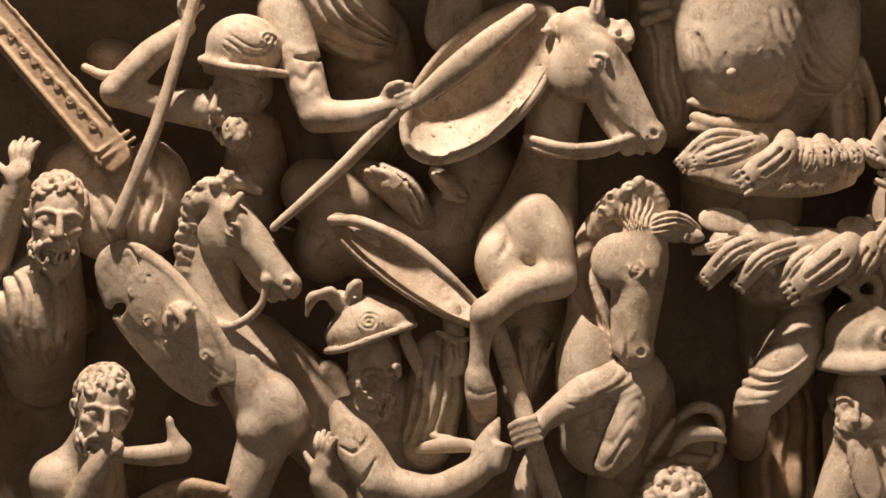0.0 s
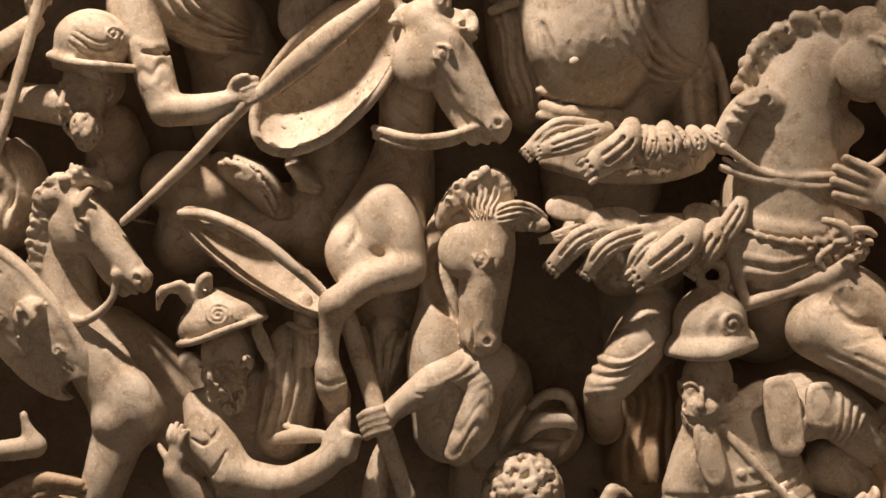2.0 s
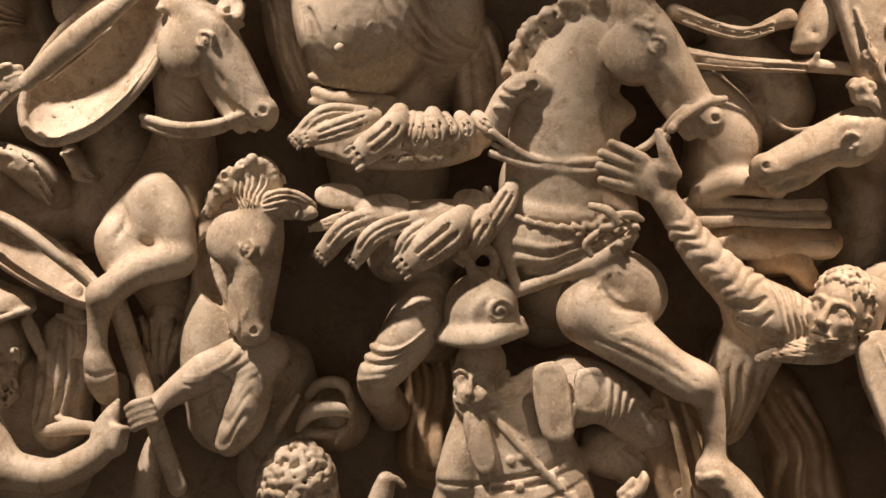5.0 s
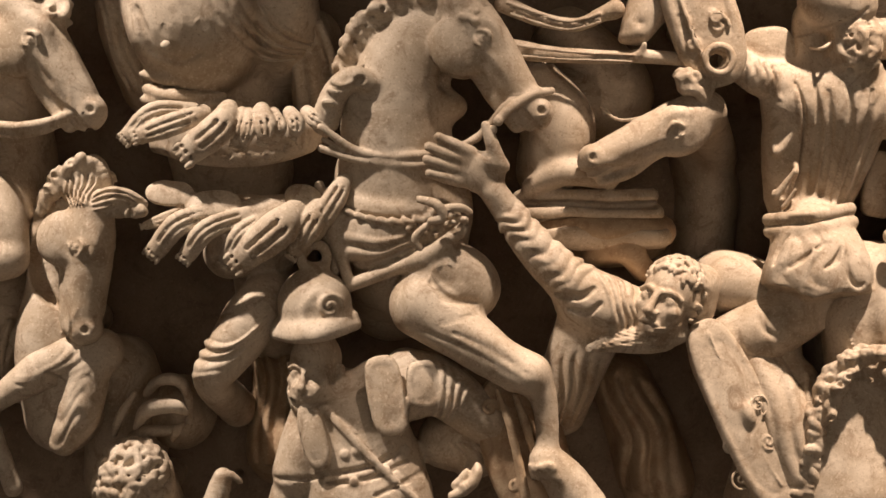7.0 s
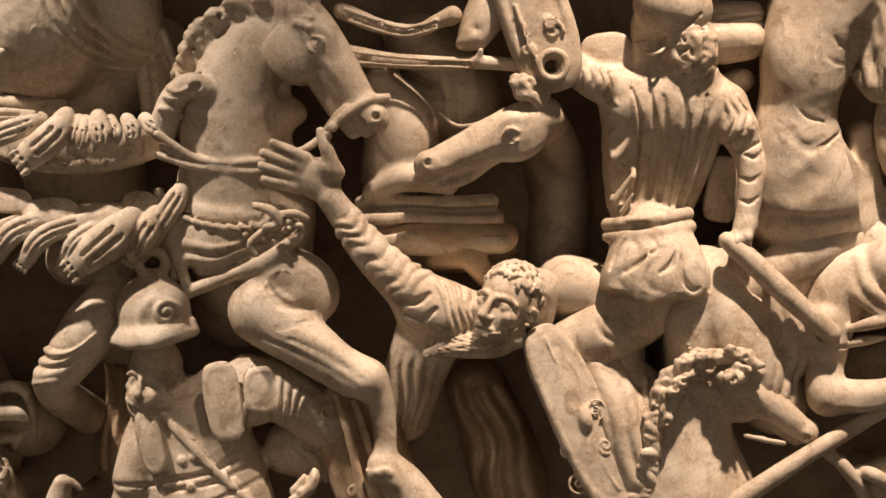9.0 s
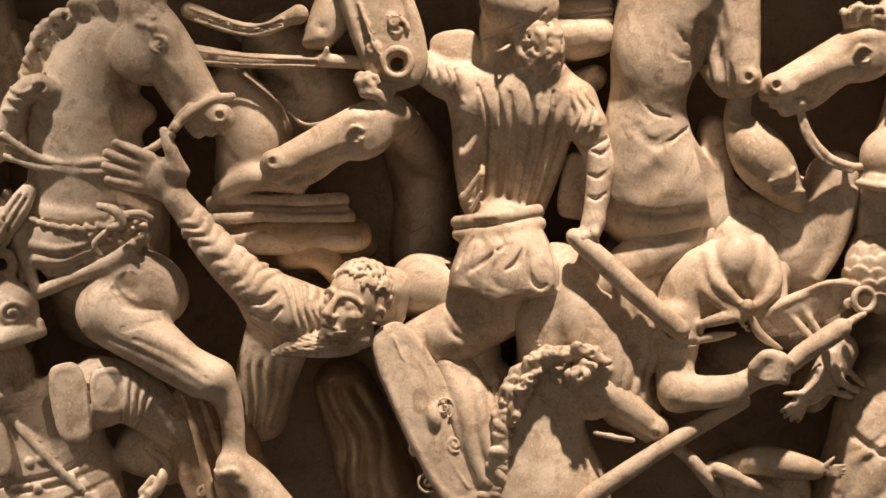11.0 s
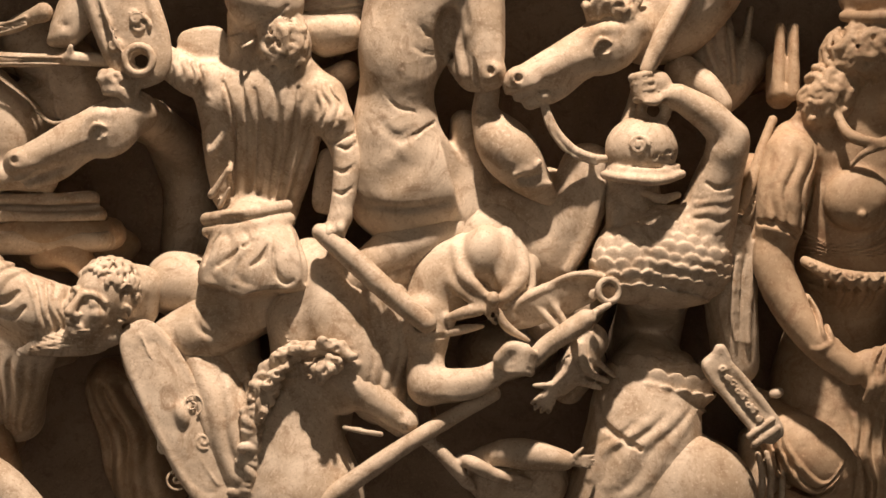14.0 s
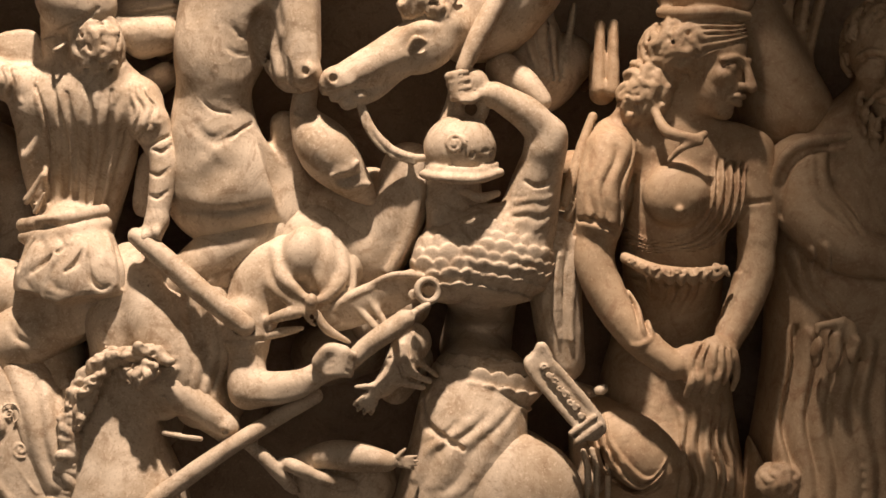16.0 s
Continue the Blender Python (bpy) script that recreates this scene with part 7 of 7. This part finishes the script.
f.limb([(1643, 495, 92, 19.6), (1649, 507, 92, 19.1)], 5)
f.fist((1569, 563, 102), 36, 190)
f.cloth([(1609, 455, 90), (1629, 448, 90), (1655, 455, 90)], [(1604, 417, 90), (1627, 405, 90), (1647, 412, 90)], 3, 2.5, (0.1, 0.1), 0.5, 0.02, 0.2)
f.groove([(1622, 462, 104, 1.7), (1635, 456, 112, 2.9), (1657, 463, 104, 1.7)], 0.3)
f.ridge([(1557, 408, 112, 5.1), (1581, 367, 118, 5.7), (1598, 320, 100, 4.6)], 0.7)
f.limb([(1574, 269, 20, 38.5), (1564, 235, 40, 54.7), (1556, 189, 50, 61.4), (1541, 124, 44, 66.4)], 10, flat=0.8)
f.scales((1577, 252, 40), (52.0, 31.6, 32.8), 5, 9, 22, -10, keep=lambda u: u[2] > 0.1 and u[1] > -0.8)
f.cloth([(1532, 223, 80), (1501, 196, 80), (1477, 161, 70)], [(1626, 242, 80), (1594, 191, 80), (1546, 134, 70)], 3, 5, (0.15, 0.1), 0.5, 0.03, 0.2)
f.groove([(1508, 238, 100, 2.9), (1513, 216, 106, 4.6), (1546, 193, 104, 2.9)], 0.5)
root(f, *(1581, 365, 40, 47.2))
root(f, *(1567, 211, 35, 41.4))
f.done()

f = Sculpt("sword", "raised marble sword hilt above the legionary's fist", "sword")
f.limb([(1564, 578, 104, 8), (1582, 612, 102, 10.9), (1605, 652, 98, 10.3), (1624, 687, 94, 10.3)], 1)
root(f, *(1589, 619, 92, 8.1))
f.done()

f = Sculpt("horse_relief", "rounded marble flank of a horse under the armoured legionary", "horse")
f.ball((1596, 137, 70), (74.2, 65.7, 34.3), k=8)
f.limb([(1599, 144, 40, 59.5), (1629, 89, 40, 53.6)], 8)
root(f, *(1595, 134, 50, 47.3))
f.done()

f = Sculpt("scabbard", "carved marble sword sheath hanging at the legionary's hip", "scabbard")
HIP = turned(0, 0, 52)
f.plate((1654, 241, 92), 56, 16, 12, HIP, 4, 0, 4, 1.5)
for i in range(8):
    a = np.array((1632, 271, 101)) * (1 - i / 7) + np.array((1668, 221, 101)) * i / 7
    f.spiral(tuple(a), 4.2, 1.5, 1.2, None, 0.8, hand=(-1) ** i)
f.limb([(1657, 203, 100, 2.9), (1682, 219, 100, 2.9)], 1.2)
f.limb([(1662, 194, 98, 4.6), (1687, 210, 98, 4.6)], 2)
f.limb([(1626, 278, 94, 4.6), (1631, 294, 96, 4.6), (1638, 283, 96, 4)], 2)
root(f, *(1655, 240, 84, 9.3))
f.done()

f = Sculpt("drapery_relief", "marble cloak and shield edge behind the legionary", "drapery")
f.limb([(1507, 481, 50, 29.5), (1490, 429, 50, 29.5), (1470, 383, 44, 23.6)], 8)
f.limb([(1514, 462, 76, 8.1), (1500, 411, 74, 7), (1481, 377, 70, 5.8)], 3)
f.limb([(1658, 403, 46, 29.7), (1656, 344, 46, 27.3), (1662, 272, 40, 23.8)], 8)
f.folds([(1646, 375, 84, 3.5), (1638, 335, 88, 4.1), (1644, 299, 78, 2.9)], [(1672, 397, 76, 3.5), (1666, 345, 80, 3.5), (1665, 297, 72, 2.9)], 3, 2)
f.limb([(1527, 490, 84, 5.8), (1546, 524, 82, 9.3), (1566, 571, 70, 10.5)], 3)
f.limb([(1406, 409, 30, 53.5), (1453, 401, 28, 41.7), (1456, 449, 26, 35.8)], 10)
f.limb([(1647, 544, 70, 10.5), (1631, 563, 64, 15.3), (1610, 583, 50, 17.7)], 6)
f.limb([(1604, 611, 64, 11.7), (1622, 628, 64, 14.1), (1612, 647, 60, 11.8)], 5)
root(f, *(1490, 429, 40, 21.3))
root(f, *(1656, 344, 40, 21.5))
f.done()

f = Sculpt("drapery_relief", "russet-stained marble cloth hanging beside the woman", "drapery", BROWN)
f.folds([(1666, 444, 72, 7), (1679, 478, 76, 7), (1698, 531, 64, 4.7)], [(1671, 403, 66, 5.9), (1683, 443, 72, 5.9), (1705, 496, 60, 4.7)], 3, 3)
f.limb([(1683, 474, 40, 21.5), (1688, 414, 30, 18)], 6)
root(f, *(1683, 456, 40, 15.5))
f.done()

f = Sculpt("trophy_post", "forked upright marble post of the trophy", "post", BROWN)
f.limb([(1715, 626, 52, 5.3), (1709, 555, 56, 7.1)], 1)
f.limb([(1729, 625, 54, 5.3), (1723, 554, 58, 7.7)], 1)
f.limb([(1718, 556, 40, 14.3), (1721, 592, 34, 13.2)], 4)
root(f, *(1719, 574, 40, 8.4))
f.done()

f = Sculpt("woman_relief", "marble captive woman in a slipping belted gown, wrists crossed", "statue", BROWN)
f.head((1822, 573, 78), 108, 52, -10, 6, hair=0, neck=0.4)
f.ball((1814, 601, 78), (48.6, 37.3, 37.3), 4, 5)
f.cloth([(1862, 596, 100), (1820, 583, 100), (1784, 553, 100), (1742, 532, 100)], [(1857, 626, 100), (1798, 622, 100), (1757, 601, 100), (1725, 550, 100)], 7, 6, (0.0, 0.0), 0.4, 0.02, 0.45)
f.locks((1800, 597, 72), (45.2, 37.3, 37.3), 150, 8.5, 20, keep=lambda u: u[2] > -0.1 and u[0] < 0.55 and u[1] < 0.75 and u[1] > -0.7, length=5.0, flow=(-0.8, -0.5, 0.1), drill=0.35, curl=1.6)
f.limb([(1773, 630, 84, 5.8), (1797, 625, 108, 6.9), (1825, 624, 112, 6.9), (1860, 621, 92, 5.2)], 3)
f.limb([(1787, 649, 76, 17.6), (1822, 650, 80, 21.1), (1859, 642, 70, 15.3)], 6)
f.limb([(1772, 574, 72, 15.3), (1759, 551, 76, 14.0), (1743, 528, 74, 8.2)], 5)
f.locks((1756, 551, 76), (21.5, 30.5, 19.2), 60, 9, -30, keep=lambda u: u[2] > -0.2, length=4.6, flow=(-0.4, -0.9, 0), drill=0.5, curl=1.6)
f.limb([(1801, 545, 56, 24.9), (1797, 504, 50, 30.9)], 8)
f.limb([(1723, 500, 64, 27.1), (1789, 491, 58, 35.5), (1850, 488, 54, 27.4)], 12, flat=0.7)
f.limb([(1792, 480, 56, 54.5), (1787, 433, 54, 57.0), (1783, 386, 46, 52.5)], 12, flat=0.6)
f.limb([(1788, 379, 36, 54.0), (1790, 312, 14, 55.9), (1781, 227, 8, 73.1), (1775, 117, 8, 91.4)], 12, flat=0.5)
f.ball((1778, 441, 92), (35.0, 32.8, 21.5), k=12)
f.ball((1831, 436, 78), (26.0, 29.4, 19.2), k=10)
f.ball((1777, 425, 126), 4.4, k=2)
f.limb([(1715, 488, 74, 28.1), (1704, 454, 82, 26.8), (1699, 419, 84, 24.4)], 8)
f.limb([(1866, 483, 62, 23.7), (1870, 435, 66, 21.3), (1866, 394, 68, 20.1)], 8)
f.limb([(1700, 413, 78, 21.0), (1692, 378, 80, 21.0), (1705, 337, 86, 19.8), (1731, 296, 96, 17.3), (1764, 266, 102, 14.4)], 6)
f.limb([(1867, 405, 68, 18.9), (1861, 358, 72, 20.0), (1843, 318, 80, 17.6), (1822, 285, 92, 14.0)], 6)
f.groove([(1675, 421, 100, 2.9), (1694, 417, 114, 4.0), (1722, 400, 104, 2.9)], 0.35)
f.groove([(1848, 430, 96, 2.3), (1860, 430, 100, 2.9), (1879, 431, 90, 2.3)], 0.35)
f.cloth([(1690, 506, 90), (1682, 466, 90), (1676, 423, 90)], [(1742, 504, 90), (1738, 463, 90), (1725, 406, 90)], 4, 4.5, (0.2, 0.05), 0.6, 0.02, 0.2)
f.limb([(1759, 528, 96, 4.6), (1768, 506, 108, 6.3), (1794, 497, 112, 5.2), (1807, 501, 106, 4.0)], 3)
f.limb([(1770, 476, 104, 2.3), (1782, 488, 112, 4.0), (1801, 493, 112, 3.4)], 4)
f.groove([(1739, 474, 100, 2.9), (1735, 446, 104, 4.0), (1730, 414, 100, 2.9)], 0.5)
f.cloth([(1726, 416, 100), (1753, 396, 100), (1782, 400, 100), (1806, 419, 100), (1819, 482, 100)], [(1721, 389, 100), (1764, 380, 100), (1817, 384, 100), (1845, 412, 100), (1858, 475, 90)], 5, 9, (0.04, 0.04), 0.3, 0.01, 0.08)
f.limb([(1722, 379, 92, 5.8), (1750, 364, 108, 8.0), (1784, 358, 108, 8.1), (1822, 361, 96, 6.4)], 3, flat=0.7)
f.groove([(1720, 369, 94, 2.3), (1750, 353, 104, 3.5), (1785, 348, 104, 3.5), (1823, 352, 94, 2.3)], 0.3)
for i in range(9):
    a = np.array((1726, 375, 116)) * (1 - i / 8) + np.array((1814, 365, 114)) * i / 8 + np.array([0, -8 * math.sin(math.pi * i / 8), 5 * math.sin(math.pi * i / 8)])
    f.spiral(tuple(a), 4.4, 1.5, 1.2, None, 0.8, hand=(-1) ** i)
f.cloth([(1718, 360, 90), (1722, 330, 90), (1732, 295, 90)], [(1853, 359, 90), (1834, 325, 90), (1814, 291, 90)], 10, 7, (0.02, 0.2), 0.6, 0.02, 0.15)
f.ridge([(1723, 290, 110, 2.3), (1731, 290, 114, 3.4), (1741, 296, 110, 2.3)], 0.6)
f.ball((1789, 266, 100), (24.9, 19.2, 14.7), -40, 8)
f.ball((1806, 269, 104), (22.6, 26.0, 15.8), -20, 8)
f.cloth([(1789, 293, 100), (1776, 270, 100), (1772, 242, 100)], [(1824, 285, 100), (1826, 256, 100), (1818, 231, 100)], 5, 6, (0.1, 0.0), 0.2, 0.01, 0.1)
for i in range(4):
    a = np.array((1780, 255, 112)) + np.array([9.0 * i, -5.0 + 3.0 * (i % 2), 0])
    f.limb([(a[0] + 4, a[1] + 12, a[2], 4.6), (a[0], a[1], a[2] + 4, 4.6), (a[0] - 4, a[1] - 13, a[2] - 4, 3.6)], 2.1, cling=False)
f.limb([(1811, 294, 104, 2.9), (1825, 280, 108, 4.0), (1830, 256, 104, 3.5), (1825, 239, 100, 2.3)], 3)
f.limb([(1695, 210, 40, 23.9), (1732, 175, 60, 35.4), (1762, 142, 50, 29.7)], 10, flat=0.7)
f.cloth([(1702, 226, 80), (1706, 191, 80), (1739, 154, 80), (1764, 182, 80)], [(1682, 186, 80), (1692, 151, 80), (1720, 126, 80), (1750, 130, 80)], 3, 12, (0.1, 0.1), 0.3, 0.02, 0.08)
f.cloth([(1772, 222, 80), (1776, 175, 80), (1762, 123, 80)], [(1851, 217, 70), (1849, 170, 70), (1847, 117, 70)], 5, 13, (0.1, 0.0), 0.4, 0.02)
f.cloth([(1688, 192, 80), (1675, 157, 80), (1662, 129, 80)], [(1716, 167, 80), (1709, 144, 80), (1703, 127, 80)], 3, 8, (0.1, 0.0), 0.4, 0.02)
root(f, *(1787, 409, 50, 47.6))
root(f, *(1778, 195, 20, 53.7))
f.done()

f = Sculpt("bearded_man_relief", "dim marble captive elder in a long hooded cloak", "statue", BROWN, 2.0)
f.head((2008, 570, 78), 125, -14, -10, 0, beard=200, hair=140, hair_size=0.05, neck=0.3, age=1, beard_len=0.7)
f.limb([(2011, 495, 44, 60.1), (1985, 436, 40, 84.3), (1977, 340, 30, 84.8), (1961, 231, 26, 78.9), (1943, 99, 26, 91.0)], 12, flat=0.6)
f.limb([(1919, 462, 62, 38.0), (1920, 421, 72, 34.2), (1955, 378, 88, 26.9), (1998, 364, 92, 22.2)], 8)
f.limb([(1882, 405, 70, 4.7), (1884, 457, 84, 5.9), (1906, 486, 92, 5.8), (1960, 494, 90, 5.3)], 3)
f.groove([(1887, 404, 90, 3.5), (1891, 450, 96, 4.6), (1909, 476, 98, 4.6), (1958, 485, 94, 3.5)], 0.4)
f.cloth([(1905, 480, 70), (1915, 427, 70), (1958, 383, 80)], [(1984, 483, 70), (1987, 435, 70), (2004, 399, 80)], 4, 10, (0.1, 0.1), 0.5, 0.02)
f.cloth([(1895, 380, 70), (1905, 333, 70), (1939, 295, 70)], [(1931, 391, 70), (1947, 342, 70), (1963, 306, 70)], 3, 11, (0.1, 0.05), 0.3, 0.02)
f.palm((1946, 290, 92), 52, 235, 10, None, -1)
f.cloth([(1870, 310, 60), (1860, 216, 60), (1843, 110, 60)], [(2005, 280, 60), (2001, 208, 60), (1996, 101, 60)], 7, 17, (0.05, 0.0), 0.5, 0.02)
for i in range(12):
    a = np.array((1966, 223, 0)) * (1 - i / 11) + np.array((1963, 106, 0)) * i / 11
    d = f.front(a[0], a[1]) or 60
    f.ball((a[0], a[1], d), (3.2, 2.6, 3), k=2.1)
f.ball((1880, 137, 60), (19.2, 14.7, 11.3), 10, 6)
f.locks((1880, 137, 60), (20.3, 15.8, 12.4), 40, 7, keep=lambda u: u[2] > -0.2, drill=0.5)
root(f, *(1975, 401, 46, 60))
root(f, *(1968, 220, 42, 60.1))
f.done()

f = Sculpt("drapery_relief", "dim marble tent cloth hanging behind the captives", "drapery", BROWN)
f.folds([(1895, 659, 24, 7.3), (1886, 556, 30, 7.2), (1888, 508, 24, 6.1)], [(1976, 668, 24, 8.5), (1945, 572, 30, 8.5), (1931, 506, 24, 7.3)], 5, 5, 2)
f.ball((1904, 572, 40), (12.6, 16, 11.4), k=6)
f.limb([(1873, 661, 14, 36.5), (1924, 526, 8, 55)], 8)
root(f, *(1922, 555, 20, 24.3))
f.done()

f = Sculpt("drapery_relief", "shadowed marble figures and cloth above the raised sword", "drapery")
f.limb([(1646, 622, 10, 36.3), (1655, 573, 16, 33.8), (1688, 597, 6, 30.4)], 8)
f.folds([(1631, 643, 40, 3.6), (1640, 606, 50, 4.1), (1651, 570, 44, 3)], [(1693, 653, 34, 3.6), (1683, 611, 42, 4.2), (1676, 570, 36, 3)], 4, 4)
f.limb([(1236, 628, 50, 19.9), (1260, 632, 56, 18.6), (1208, 635, 50, 17.5)], 6)
f.limb([(1208, 665, 40, 15.3), (1266, 660, 46, 15.2)], 6)
f.folds([(1199, 663, 60, 2.3), (1234, 657, 66, 2.3), (1274, 661, 60, 2.3)], [(1198, 649, 60, 2.3), (1233, 645, 66, 2.3), (1273, 648, 60, 2.3)], 3, 2.5)
f.limb([(1225, 577, 30, 17.7), (1257, 593, 40, 14.1)], 6)
root(f, *(1657, 604, 6, 24.3))
root(f, *(1241, 635, 40, 17.6))
f.done()

f = Sculpt("drapery_relief", "pale marble ground and cloth behind the bowed fighter", "drapery")
f.limb([(1325, 419, 52, 23.6), (1300, 385, 56, 27), (1275, 362, 48, 23.6)], 8)
f.limb([(1376, 448, 42, 29.5), (1428, 429, 48, 36.5), (1475, 404, 46, 33.0)], 12, flat=0.6)
f.limb([(1466, 464, 36, 23.7), (1488, 440, 40, 23.6)], 12, flat=0.6)
f.limb([(1384, 434, 48, 17.8), (1354, 418, 56, 20)], 6)
f.folds([(1248, 393, 62, 3.5), (1265, 352, 70, 4.1), (1250, 305, 62, 2.9)], [(1288, 362, 68, 3.5), (1287, 327, 72, 4.1), (1267, 287, 64, 2.9)], 4, 3)
f.folds([(1468, 465, 62, 3.5), (1484, 423, 68, 3.5), (1470, 383, 62, 2.9)], [(1503, 463, 68, 2.9), (1498, 423, 72, 3.5), (1488, 388, 66, 2.9)], 3, 3)
f.limb([(1491, 435, 42, 23.8), (1477, 394, 38, 21.5)], 6)
root(f, *(1430, 408, 28, 27.6))
root(f, *(1305, 384, 48, 20.1))
f.done()

f = Sculpt("drapery_relief", "marble tunic hem and knee low beside the sheath", "drapery")
f.limb([(1501, 279, 30, 23.9), (1482, 251, 36, 17.8)], 6)
f.folds([(1673, 178, 60, 2.9), (1676, 149, 66, 3.5), (1670, 119, 60, 2.9)], [(1697, 183, 60, 3), (1700, 148, 66, 3.5), (1697, 118, 60, 3)], 3, 3)
f.limb([(1687, 144, 30, 20.4), (1684, 185, 24, 15.7)], 6)
f.ball((1696, 242, 60), (8, 5.7, 8), 20, 4)
f.limb([(1690, 235, 40, 8.4), (1672, 242, 40, 8.3)], 4)
root(f, *(1686, 148, 20, 15.7))
root(f, *(1492, 262, 26, 15.5))
f.done()
